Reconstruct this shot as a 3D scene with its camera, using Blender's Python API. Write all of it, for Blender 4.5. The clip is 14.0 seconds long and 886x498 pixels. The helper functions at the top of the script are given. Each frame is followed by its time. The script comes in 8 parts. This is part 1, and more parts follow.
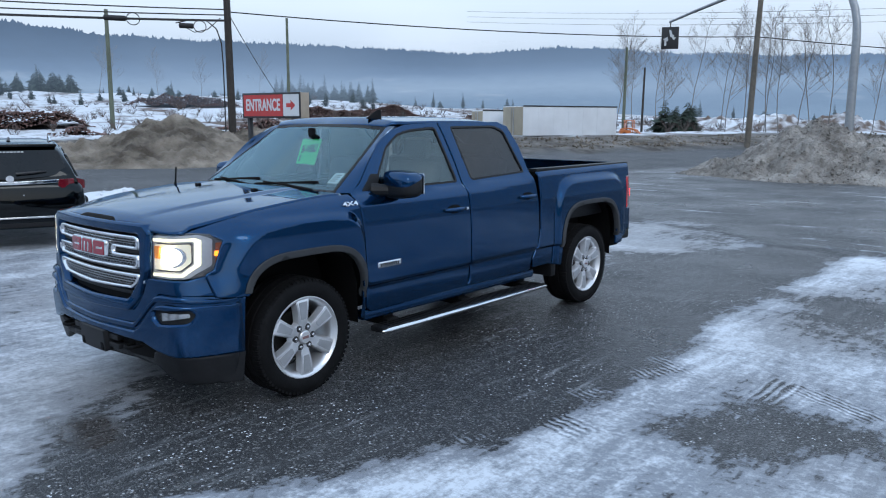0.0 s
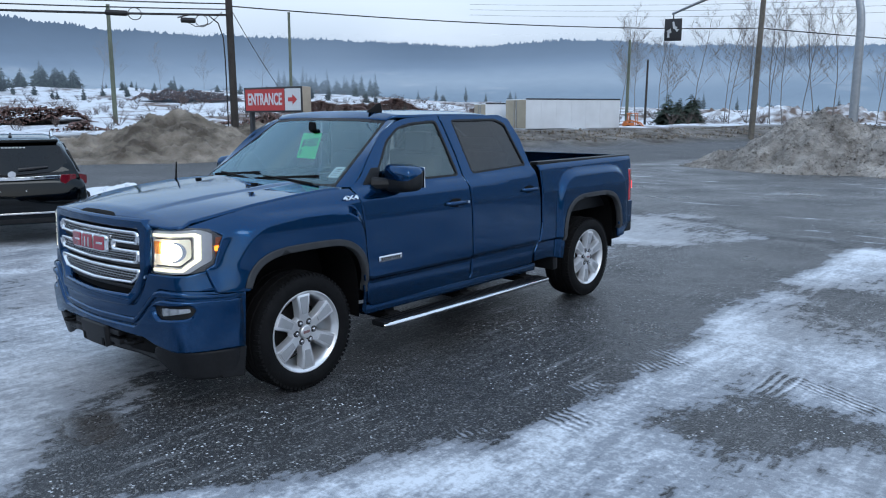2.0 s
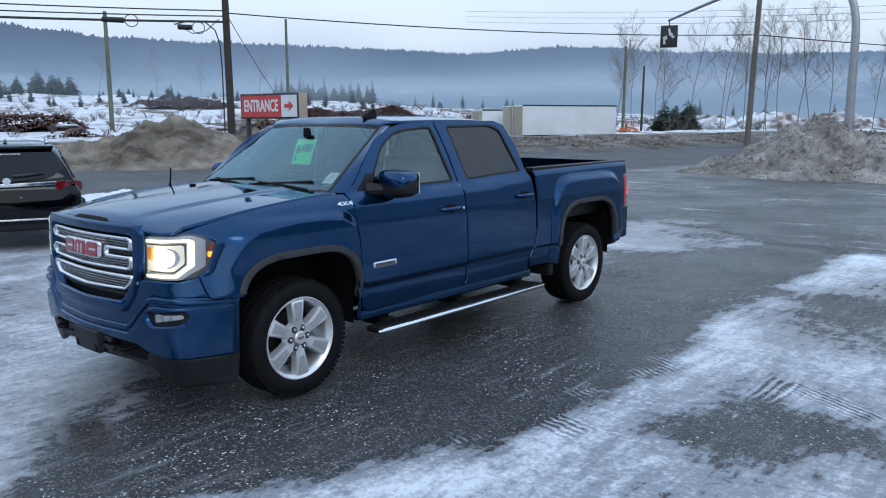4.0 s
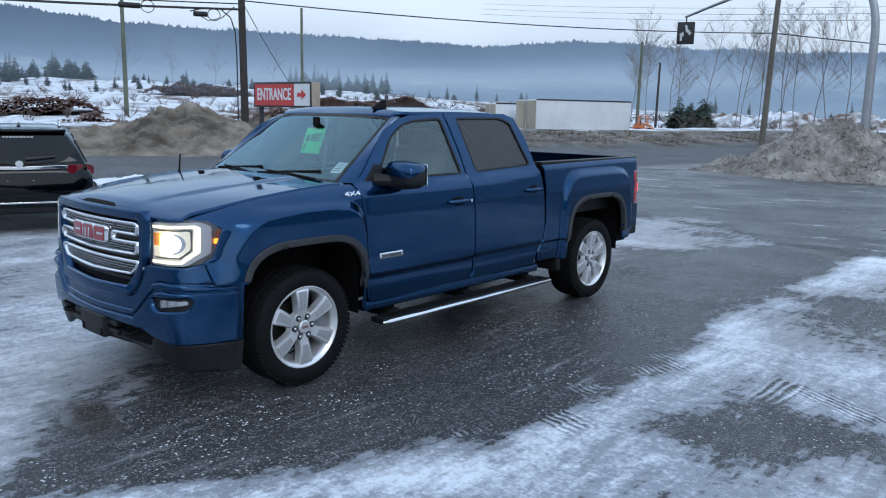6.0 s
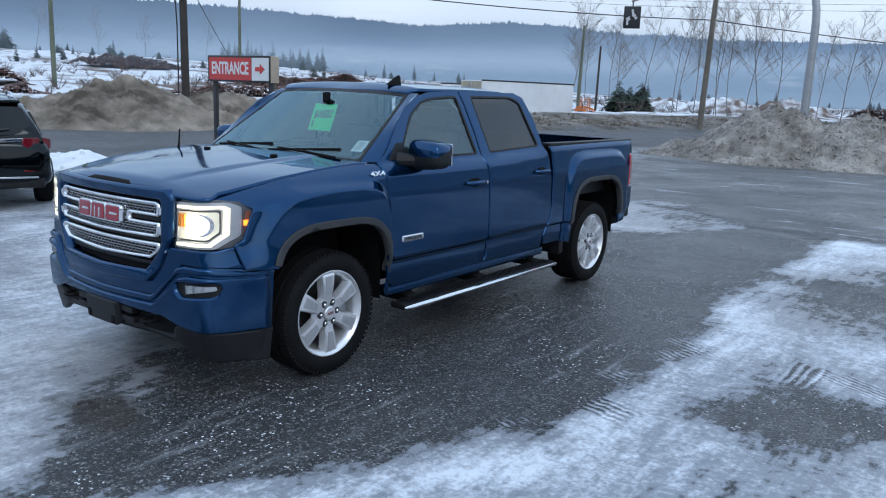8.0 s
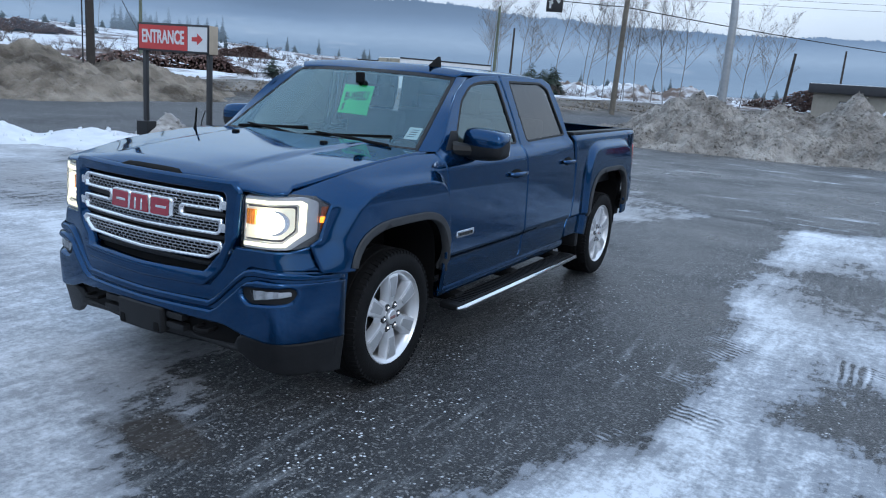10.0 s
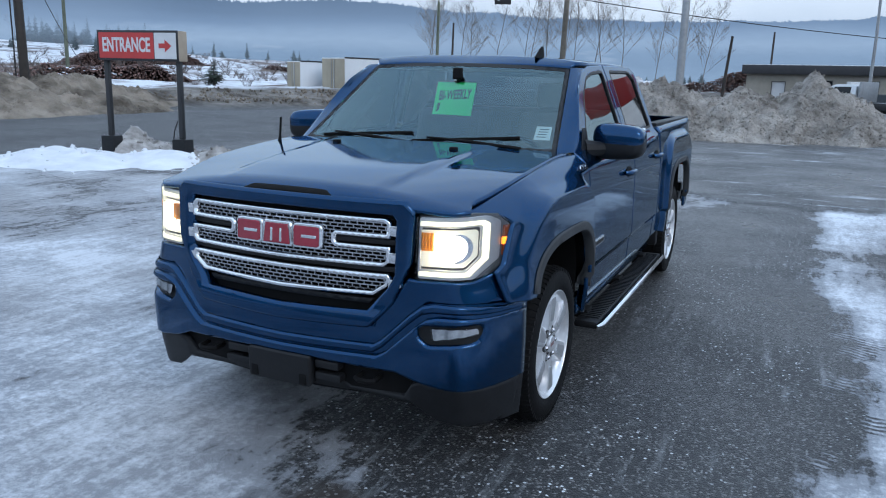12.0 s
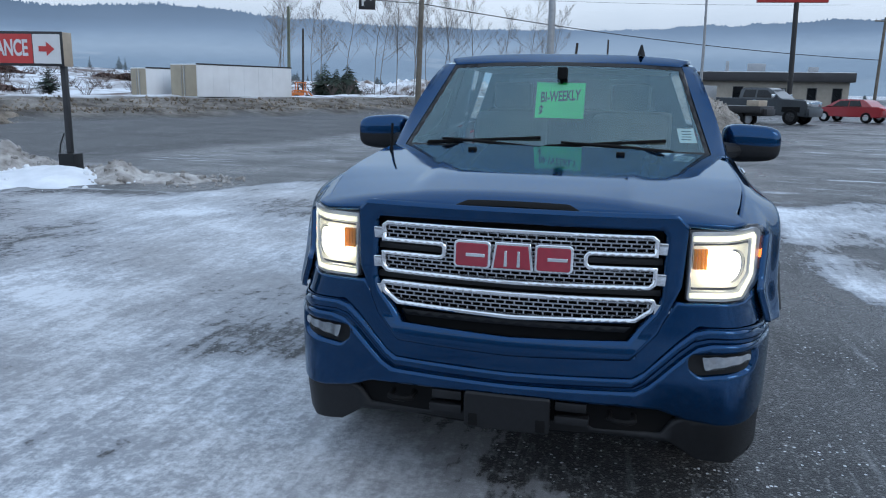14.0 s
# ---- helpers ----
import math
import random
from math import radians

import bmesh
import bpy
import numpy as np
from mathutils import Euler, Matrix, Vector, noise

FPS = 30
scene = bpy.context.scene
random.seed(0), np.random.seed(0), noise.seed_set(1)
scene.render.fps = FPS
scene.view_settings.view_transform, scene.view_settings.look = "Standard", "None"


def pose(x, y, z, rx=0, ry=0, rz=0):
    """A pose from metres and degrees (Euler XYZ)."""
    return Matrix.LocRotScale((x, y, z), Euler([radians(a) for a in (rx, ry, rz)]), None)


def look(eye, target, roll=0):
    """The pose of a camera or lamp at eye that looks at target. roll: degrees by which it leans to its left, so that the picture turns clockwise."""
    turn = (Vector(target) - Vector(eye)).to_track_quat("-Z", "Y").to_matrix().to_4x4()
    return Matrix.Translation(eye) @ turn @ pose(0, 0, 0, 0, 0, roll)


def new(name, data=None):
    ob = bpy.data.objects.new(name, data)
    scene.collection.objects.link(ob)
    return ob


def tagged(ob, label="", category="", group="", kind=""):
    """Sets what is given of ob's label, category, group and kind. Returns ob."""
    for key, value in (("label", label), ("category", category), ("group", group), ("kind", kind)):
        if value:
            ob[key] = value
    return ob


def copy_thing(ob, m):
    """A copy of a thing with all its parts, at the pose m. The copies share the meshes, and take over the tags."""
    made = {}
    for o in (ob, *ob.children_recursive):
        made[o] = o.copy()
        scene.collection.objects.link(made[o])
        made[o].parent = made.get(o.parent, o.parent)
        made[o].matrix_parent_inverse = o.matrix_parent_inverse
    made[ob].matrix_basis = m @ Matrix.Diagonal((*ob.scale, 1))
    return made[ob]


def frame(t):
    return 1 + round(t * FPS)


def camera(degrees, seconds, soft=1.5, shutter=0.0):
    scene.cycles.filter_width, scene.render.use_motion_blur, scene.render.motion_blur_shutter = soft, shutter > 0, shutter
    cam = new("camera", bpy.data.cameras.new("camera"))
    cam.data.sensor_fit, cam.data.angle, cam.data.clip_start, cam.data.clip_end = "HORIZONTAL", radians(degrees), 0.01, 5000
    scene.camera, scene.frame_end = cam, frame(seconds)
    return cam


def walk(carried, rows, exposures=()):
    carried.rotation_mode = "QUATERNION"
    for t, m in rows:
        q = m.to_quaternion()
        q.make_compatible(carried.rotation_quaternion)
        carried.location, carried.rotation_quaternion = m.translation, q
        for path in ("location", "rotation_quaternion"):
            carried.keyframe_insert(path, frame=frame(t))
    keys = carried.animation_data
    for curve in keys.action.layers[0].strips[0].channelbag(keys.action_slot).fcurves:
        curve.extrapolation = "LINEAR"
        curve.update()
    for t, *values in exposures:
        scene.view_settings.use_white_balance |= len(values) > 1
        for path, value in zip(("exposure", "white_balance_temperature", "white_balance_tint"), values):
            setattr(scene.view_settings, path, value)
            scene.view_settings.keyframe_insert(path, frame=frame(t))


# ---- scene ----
cam = camera(59.4, 14.0, soft=1.1)
PATH = [
    (0, (4.98, -3.221, 1.844), (3.689, -1.729, 1.518), 0.1),
    (0.5, (4.977, -3.206, 1.839), (3.681, -1.719, 1.509), 0.0),
    (1, (4.977, -3.202, 1.84), (3.681, -1.715, 1.505), -0.0),
    (1.5, (4.975, -3.204, 1.84), (3.681, -1.719, 1.496), -0.0),
    (2, (4.983, -3.197, 1.842), (3.687, -1.713, 1.5), -0.2),
    (2.5, (4.986, -3.197, 1.841), (3.69, -1.708, 1.515), -0.3),
    (3, (4.978, -3.196, 1.839), (3.687, -1.702, 1.519), -0.2),
    (5.5, (5.011, -3.147, 1.833), (3.705, -1.672, 1.491), 0.1),
    (6, (5.004, -3.148, 1.833), (3.693, -1.677, 1.488), 1.0),
    (6.5, (4.921, -3.217, 1.834), (3.627, -1.734, 1.481), 1.7),
    (7, (4.785, -3.329, 1.823), (3.529, -1.818, 1.449), 2.0),
    (9.5, (3.601, -3.514, 1.794), (2.577, -1.846, 1.384), 3.4),
    (10, (3.321, -3.662, 1.791), (2.368, -1.957, 1.36), 4.2),
    (10.5, (3.06, -3.664, 1.762), (2.166, -1.936, 1.3), 4.1),
    (11, (2.78, -3.654, 1.786), (1.896, -1.923, 1.312), 2.2),
    (11.5, (2.444, -3.727, 1.775), (1.625, -1.957, 1.331), 2.0),
    (12, (2.031, -3.673, 1.719), (1.216, -1.898, 1.289), 1.5),
    (12.5, (1.621, -3.668, 1.709), (0.9, -1.854, 1.276), 1.6),
    (13, (1.201, -3.667, 1.698), (0.697, -1.783, 1.255), 1.9),
    (13.5, (0.766, -3.66, 1.684), (0.269, -1.768, 1.265), 2.2),
    (14, (0.374, -3.756, 1.65), (-0.063, -1.847, 1.245), 1.1),
]
walk(cam, [(t, look(eye, target, roll)) for t, eye, target, roll in PATH],
     exposures=((0, 0.02, 6400, 10), (7, 0.03, 6400, 10), (9.5, 0.09, 6300, 10), (13, 0.03, 6350, 10), (14, -0.03, 6450, 10)))

# ---- light ----
world = bpy.data.worlds.new("overcast_dawn")
scene.world = world
world.use_nodes = True
wn, wl = world.node_tree.nodes, world.node_tree.links
wn.clear()
SUN_ELEV, SUN_AZ = 14.0, 118.0
sky = wn.new("ShaderNodeTexSky")
sky.sky_type = "NISHITA"
sky.sun_disc = False
sky.sun_elevation, sky.sun_rotation = radians(SUN_ELEV), radians(SUN_AZ)
sky.air_density, sky.dust_density, sky.ozone_density = 1.2, 3.0, 2.0
wcoord = wn.new("ShaderNodeTexCoord")
wmap = wn.new("ShaderNodeMapping")
wmap.inputs["Scale"].default_value = (1.0, 1.0, 4.5)
wnoise = wn.new("ShaderNodeTexNoise")
wnoise.inputs["Scale"].default_value, wnoise.inputs["Detail"].default_value = 2.2, 5.0
wramp = wn.new("ShaderNodeValToRGB")
wramp.color_ramp.elements[0].position, wramp.color_ramp.elements[1].position = 0.3, 0.72
wramp.color_ramp.elements[0].color = (5.0, 6.8, 9.5, 1)
wramp.color_ramp.elements[1].color = (7.3, 8.8, 10.7, 1)
wmix = wn.new("ShaderNodeMix")
wmix.data_type = "RGBA"
wmix.inputs[0].default_value = 0.93
wsep = wn.new("ShaderNodeSeparateXYZ")
wlow = wn.new("ShaderNodeMapRange")
wlow.inputs["From Min"].default_value, wlow.inputs["From Max"].default_value = 0.05, 0.30
wlow.inputs["To Min"].default_value, wlow.inputs["To Max"].default_value = 0.75, 0.0
wwarm = wn.new("ShaderNodeMix")
wwarm.data_type = "RGBA"
wwarm.inputs[7].default_value = (7.7, 8.2, 8.65, 1)
wl.new(wcoord.outputs["Generated"], wsep.inputs[0])
wl.new(wsep.outputs["Z"], wlow.inputs["Value"])
wl.new(wlow.outputs[0], wwarm.inputs[0])
wback = wn.new("ShaderNodeBackground")
wback.inputs["Strength"].default_value = 0.139
wout = wn.new("ShaderNodeOutputWorld")
wl.new(wcoord.outputs["Generated"], wmap.inputs["Vector"])
wl.new(wmap.outputs["Vector"], wnoise.inputs["Vector"])
wl.new(wnoise.outputs["Fac"], wramp.inputs["Fac"])
wl.new(sky.outputs["Color"], wmix.inputs[6])
wl.new(wramp.outputs["Color"], wwarm.inputs[6])
wl.new(wwarm.outputs[2], wmix.inputs[7])
wl.new(wmix.outputs[2], wback.inputs["Color"])
wl.new(wback.outputs["Background"], wout.inputs["Surface"])

sun_data = bpy.data.lights.new("sun", "SUN")
sun_data.energy, sun_data.angle, sun_data.color = 0.6, radians(25), (1.0, 0.96, 0.93)
sun_lamp = new("sun", sun_data)
az, el = radians(SUN_AZ), radians(38)
sun_lamp.matrix_world = look((40 * math.sin(az) * math.cos(el), 40 * math.cos(az) * math.cos(el), 40 * math.sin(el)), (0, 0, 0))


# ---- materials ----
def material(name, color, rough=0.6, metal=0.0, spread=0.12, scale=8.0, bump=0.0, bump_scale=None, coat=0.0, second=None, detail=6.0, random_tint=0.0, spec=0.5, sharp=0.17, islands=0.0, bump_depth=0.02):
    """A principled surface whose colour wanders between two tones at two scales, with fine relief."""
    m = bpy.data.materials.new(name)
    m.use_nodes = True
    n, l = m.node_tree.nodes, m.node_tree.links
    p = n["Principled BSDF"]
    p.inputs["Roughness"].default_value, p.inputs["Metallic"].default_value = rough, metal
    p.inputs["Coat Weight"].default_value, p.inputs["Coat Roughness"].default_value = coat, 0.03
    p.inputs["Specular IOR Level"].default_value = spec
    c = n.new("ShaderNodeTexCoord")
    big, fine = n.new("ShaderNodeTexNoise"), n.new("ShaderNodeTexNoise")
    big.inputs["Scale"].default_value, big.inputs["Detail"].default_value = scale * 0.22, 3.0
    fine.inputs["Scale"].default_value, fine.inputs["Detail"].default_value = scale, detail
    add = n.new("ShaderNodeMath")
    add.operation = "MULTIPLY_ADD"
    add.inputs[1].default_value = 0.5
    half = n.new("ShaderNodeMath")
    half.operation = "MULTIPLY"
    half.inputs[1].default_value = 0.5
    ramp = n.new("ShaderNodeValToRGB")
    low = tuple(max(0.0, v * (1 - spread)) for v in color)
    high = tuple(min(1.0, v * (1 + spread)) for v in color) if second is None else second
    ramp.color_ramp.elements[0].position, ramp.color_ramp.elements[1].position = 0.5 - sharp, 0.5 + sharp
    ramp.color_ramp.elements[0].color, ramp.color_ramp.elements[1].color = (*low, 1), (*high, 1)
    l.new(c.outputs["Object"], big.inputs["Vector"])
    l.new(c.outputs["Object"], fine.inputs["Vector"])
    l.new(big.outputs["Fac"], half.inputs[0])
    l.new(fine.outputs["Fac"], add.inputs[0])
    l.new(half.outputs[0], add.inputs[2])
    l.new(add.outputs[0], ramp.inputs["Fac"])
    source = ramp.outputs["Color"]
    if islands:
        geo, hsv, rng = n.new("ShaderNodeNewGeometry"), n.new("ShaderNodeHueSaturation"), n.new("ShaderNodeMapRange")
        rng.inputs["To Min"].default_value, rng.inputs["To Max"].default_value = 1 - islands, 1 + islands
        l.new(geo.outputs["Random Per Island"], rng.inputs["Value"])
        l.new(rng.outputs[0], hsv.inputs["Value"])
        l.new(source, hsv.inputs["Color"])
        source = hsv.outputs["Color"]
    if random_tint:
        info, hsv, rng = n.new("ShaderNodeObjectInfo"), n.new("ShaderNodeHueSaturation"), n.new("ShaderNodeMapRange")
        rng.inputs["To Min"].default_value, rng.inputs["To Max"].default_value = 1 - random_tint, 1 + random_tint
        l.new(info.outputs["Random"], rng.inputs["Value"])
        l.new(rng.outputs[0], hsv.inputs["Value"])
        l.new(source, hsv.inputs["Color"])
        source = hsv.outputs["Color"]
    l.new(source, p.inputs["Base Color"])
    if bump:
        b = n.new("ShaderNodeBump")
        b.inputs["Strength"].default_value, b.inputs["Distance"].default_value = bump, bump_depth
        bn = n.new("ShaderNodeTexNoise")
        bn.inputs["Scale"].default_value, bn.inputs["Detail"].default_value = bump_scale or scale * 3, 6.0
        l.new(c.outputs["Object"], bn.inputs["Vector"])
        l.new(bn.outputs["Fac"], b.inputs["Height"])
        l.new(b.outputs["Normal"], p.inputs["Normal"])
    return m


def glass(name, tint, rough=0.02, clear=0.7, ior=1.55, film=(1, 1, 1)):
    """A thin pane: tinted see-through with a Fresnel gloss on it."""
    m = bpy.data.materials.new(name)
    m.use_nodes = True
    n, l = m.node_tree.nodes, m.node_tree.links
    n.clear()
    out = n.new("ShaderNodeOutputMaterial")
    see, gloss, mix, fres = n.new("ShaderNodeBsdfTransparent"), n.new("ShaderNodeBsdfGlossy"), n.new("ShaderNodeMixShader"), n.new("ShaderNodeFresnel")
    see.inputs["Color"].default_value = (*[v * clear for v in tint], 1)
    gloss.inputs["Roughness"].default_value = rough
    gloss.inputs["Color"].default_value = (*film, 1)
    fres.inputs["IOR"].default_value = ior
    l.new(fres.outputs[0], mix.inputs[0])
    l.new(see.outputs[0], mix.inputs[1])
    l.new(gloss.outputs[0], mix.inputs[2])
    l.new(mix.outputs[0], out.inputs["Surface"])
    return m


def glow(name, color, strength):
    m = bpy.data.materials.new(name)
    m.use_nodes = True
    p = m.node_tree.nodes["Principled BSDF"]
    p.inputs["Base Color"].default_value = (*color, 1)
    p.inputs["Emission Color"].default_value = (*color, 1)
    p.inputs["Emission Strength"].default_value = strength
    p.inputs["Roughness"].default_value = 0.3
    return m


def part(name, bm, mat, parent=None, label="", smooth=True, angle=35):
    """Links a bmesh as one mesh object, under a thing or a part."""
    me = bpy.data.meshes.new(name)
    bm.normal_update()
    bm.to_mesh(me)
    bm.free()
    for mm in (mat if isinstance(mat, (list, tuple)) else [mat]):
        me.materials.append(mm)
    if smooth:
        me.shade_smooth()
        me.set_sharp_from_angle(angle=radians(angle))
    ob = new(name, me)
    if parent is not None:
        ob.parent = parent
    if label:
        tagged(ob, label)
    return ob


def thing(name, label, category, group="", at=None, kind=""):
    """An Empty at the base of a thing that has parts."""
    ob = new(name)
    ob.empty_display_size = 0.2
    if at is not None:
        ob.matrix_basis = at
    return tagged(ob, label, category, group, kind)


def lerp_table(table, v):
    """Value by straight lines between the (key, value) pairs of a short table."""
    ka, va = table[0]
    if v <= ka:
        return va
    for kb, vb in table[1:]:
        if v <= kb:
            return va + (vb - va) * (v - ka) / (kb - ka)
        ka, va = kb, vb
    return va


def smooth01(a, b, v):
    k = min(1.0, max(0.0, (v - a) / (b - a)))
    return k * k * (3 - 2 * k)


def box(bm, lo, hi, bevel=0.0, segments=2):
    """A box from corner to corner, its edges rounded."""
    made = bmesh.ops.create_cube(bm, size=1.0)["verts"]
    for v in made:
        for i in range(3):
            v.co[i] = lo[i] if v.co[i] < 0 else hi[i]
    if bevel:
        edges = list({e for v in made for e in v.link_edges})
        bmesh.ops.bevel(bm, geom=edges, offset=bevel, segments=segments, profile=0.6, affect="EDGES")


def tube(bm, points, radii, sides=10, caps=True):
    """A round, tapered bar along a line of points."""
    rings = []
    pts = [Vector(p) for p in points]
    side = None
    for i, p in enumerate(pts):
        way = (pts[min(i + 1, len(pts) - 1)] - pts[max(i - 1, 0)]).normalized()
        if side is None:
            side = way.orthogonal().normalized()
        side = (side - way * side.dot(way)).normalized()
        other = way.cross(side)
        r = radii[i] if isinstance(radii, (list, tuple)) else radii
        rings.append([bm.verts.new(p + r * (math.cos(a) * side + math.sin(a) * other)) for a in (2 * math.pi * k / sides for k in range(sides))])
    for a, b in zip(rings, rings[1:]):
        for k in range(sides):
            bm.faces.new((a[k], a[(k + 1) % sides], b[(k + 1) % sides], b[k]))
    if caps:
        bm.faces.new(rings[0][::-1])
        bm.faces.new(rings[-1])


def fbm(x, y, z=0.0, octaves=4):
    return noise.fractal(Vector((x, y, z)), 1.0, 2.0, octaves)


# ---- ground: one sheet from the lot to the horizon ----
FAR_EDGE = [(-60, -31.0), (0, -29.5), (10, -27.5), (25, -24.8), (37, -18.2), (47, -15.2), (70, -6.0), (110, 12.0), (2000, 900.0)]  # y, x of the road's far edge


def beyond(x, y):
    """Metres past the far edge of the road (negative: this side of it)."""
    return (lerp_table(FAR_EDGE, y) - x) * 0.9


def bare(x, y):
    """1 on the swept, dark asphalt round the pickup, 0 on ice."""
    wob = 0.22 * fbm(x * 0.9, y * 0.9, 3.1) + 0.10 * fbm(x * 3.1, y * 3.1, 7.7)
    right = lerp_table([(-4, 0.2), (-1.6, 1.5), (-1.0, 2.0), (0.0, 2.4), (0.7, 2.55), (2.4, 2.62), (4.3, 2.25), (6, 2.3), (8.5, 2.35), (9.3, 1.6), (10, 0.5)], y)
    left = lerp_table([(-4, 2.5), (-2.2, 1.35), (-1.6, 0.55), (-1.2, 0.46), (-0.7, 0.42), (-0.2, 0.05), (0.6, -0.9), (4.5, -0.9), (5.2, 0.35), (6.2, 0.2), (7.5, 0.6), (8.2, 1.2), (9.4, 1.5)], y)
    m = smooth01(-0.26, 0.40, right + wob - x) * smooth01(-0.75, 0.50, x - left - 1.8 * wob)
    return m * smooth01(-3.4, -2.2, y + wob)


NEAR_EDGE = [(-60, -14.0), (0, -12.0), (8.6, -11.0), (21.7, -9.0), (41, -5.5), (80, 9.0), (2000, 910.0)]  # y, x of the road's near edge


def far_lot(x, y):
    """1 on the open lot and the road, where only thin streaks of ice lie."""
    limit = lerp_table([(-20, 4.0), (-9, 6.1), (-6.2, 6.6), (-5.5, 8.3), (-5.0, 9.2), (-3.0, 10.5), (0.0, 9.6), (1.4, 8.6), (2.2, 8.6), (4.0, 9.6), (9.0, 10.5)], x)
    return smooth01(-0.5, 0.7, y - limit + 0.5 * fbm(x * 0.8, y * 0.8, 2.2))


def ice(x, y):
    """How much ice or packed snow lies on the lot."""
    far = far_lot(x, y)
    strength = 1 - bare(x, y)
    hole = 0.62 * math.exp(-((x - 3.40) / 0.27) ** 2 - ((y - 1.26) / 0.26) ** 2) + 0.30 * math.exp(-((x - 3.9) / 0.5) ** 2 - ((y - 1.55) / 0.25) ** 2)
    base = strength * (0.74 + 0.3 * fbm(x * 0.55, y * 0.55, 1.3) - hole)
    base += 0.16 * max(0.0, 1 - abs(x - 2.45 - 0.1 * fbm(y, 1.0)) / 0.45) * strength * smooth01(-1.5, 0, y) * (1 - smooth01(7, 9, y))
    base -= 0.10 * soil(x, y) + 0.24 * math.exp(-((x - 3.3) / 0.9) ** 2 - ((y - 5.6) / 2.0) ** 2) * strength
    base += 0.55 * math.exp(-((x - 0.68) / 0.18) ** 2 - ((y - 2.6) / 0.45) ** 2)
    streak = 0.34 + 0.75 * fbm(x * 0.22 + y * 0.1, y * 0.8 - x * 0.25, 5.0)
    road = smooth01(-1.0, 1.5, lerp_table(NEAR_EDGE, y) - x)
    value = base * (1 - far) + far * max(0.0, streak) * 0.42 * (1 - 0.85 * road)
    return max(0.0, min(1.0, value))


def soil(x, y):
    """How grey and trodden the ice is: most in front of the pickup and beside it, least on the heaped slush."""
    v = 0.95 * smooth01(1.3, 0.4, x) - 0.36 * smooth01(-0.3, -1.6, x) + 0.75 * math.exp(-((x - 3.2) / 0.8) ** 2 - ((y - 4.4) / 2.2) ** 2)
    return max(0.0, min(1.0, v + 0.5 * fbm(x * 0.7, y * 0.7, 4.4)))


def ground_height(x, y):
    past = beyond(x, y)
    z = 0.0
    if past > -1.5:
        z += 0.40 * smooth01(-1.0, 0.6, past + 0.6 * fbm(x * 0.25, y * 0.25, 2.0)) + 0.45 * smooth01(1.2, 3.2, past + 0.9 * fbm(x * 0.3, y * 0.3, 2.6)) * (0.9 + 0.5 * fbm(x * 0.6, y * 0.6, 4.0))
        z += 0.12 * smooth01(4.0, 9.0, past)
        side = smooth01(-0.15, -1.1, math.atan2(x - 3, y + 3))
        z += side * (5.6 * smooth01(26, 150, past) + 1.2 * smooth01(12, 40, past) * (0.5 + fbm(x * 0.03, y * 0.03, 9.0)))
        z += (1 - side) * 1.0 * smooth01(15, 140, past)
        z += 0.5 * fbm(x * 0.11, y * 0.11, 6.0) * smooth01(6, 20, past)
    else:
        z += 0.012 * ice(x, y) * (0.6 + 0.8 * fbm(x * 2.2, y * 2.2, 8.0)) if math.hypot(x, y) < 40 else 0.0
    return z


def spaced(lo, hi, step, reach, grow):
    mid = list(np.arange(lo, hi, step))
    out, d, v = [], step, hi
    while v < reach:
        out.append(v)
        d *= grow
        v += d
    low, d, v = [], step, lo
    while v > -reach:
        d *= grow
        v -= d
        low.append(v)
    return low[::-1] + mid + out


def build_ground():
    xs, ys = spaced(-6.5, 4.6, 0.075, 2600, 1.075), spaced(-3.4, 9.6, 0.075, 2600, 1.06)
    verts, masks, lanes = [], [], []
    for y in ys:
        for x in xs:
            verts.append((x, y, ground_height(x, y)))
            past = beyond(x, y)
            snow = smooth01(4.5, 7.5, past + 3.0 * fbm(x * 0.1, y * 0.1, 1.0)) if past > -2 else 0.0
            dirt = smooth01(-1.4, 0.2, past + 0.9 * fbm(x * 0.3, y * 0.3, 3.0)) * (1 - snow) if past > -5 else 0.0
            masks.append((ice(x, y) if past < 0 else 0.0, snow, dirt, soil(x, y)))
            lanes.append(far_lot(x, y) * (1 - 0.75 * smooth01(-1.0, 1.5, lerp_table(NEAR_EDGE, y) - x)))
    w = len(xs)
    faces = [(j * w + i, j * w + i + 1, (j + 1) * w + i + 1, (j + 1) * w + i) for j in range(len(ys) - 1) for i in range(w - 1)]
    me = bpy.data.meshes.new("ground")
    me.from_pydata(verts, [], faces)
    me.attributes.new("cover", "FLOAT_COLOR", "POINT").data.foreach_set("color", np.array(masks, dtype=np.float32).ravel())
    me.attributes.new("lane", "FLOAT", "POINT").data.foreach_set("value", np.array(lanes, dtype=np.float32))
    me.materials.append(ground_material())
    me.shade_smooth()
    return tagged(new("ground", me), "wet dark asphalt lot and road with streaked ice, rising to snowy fields", "ground", kind="structure")


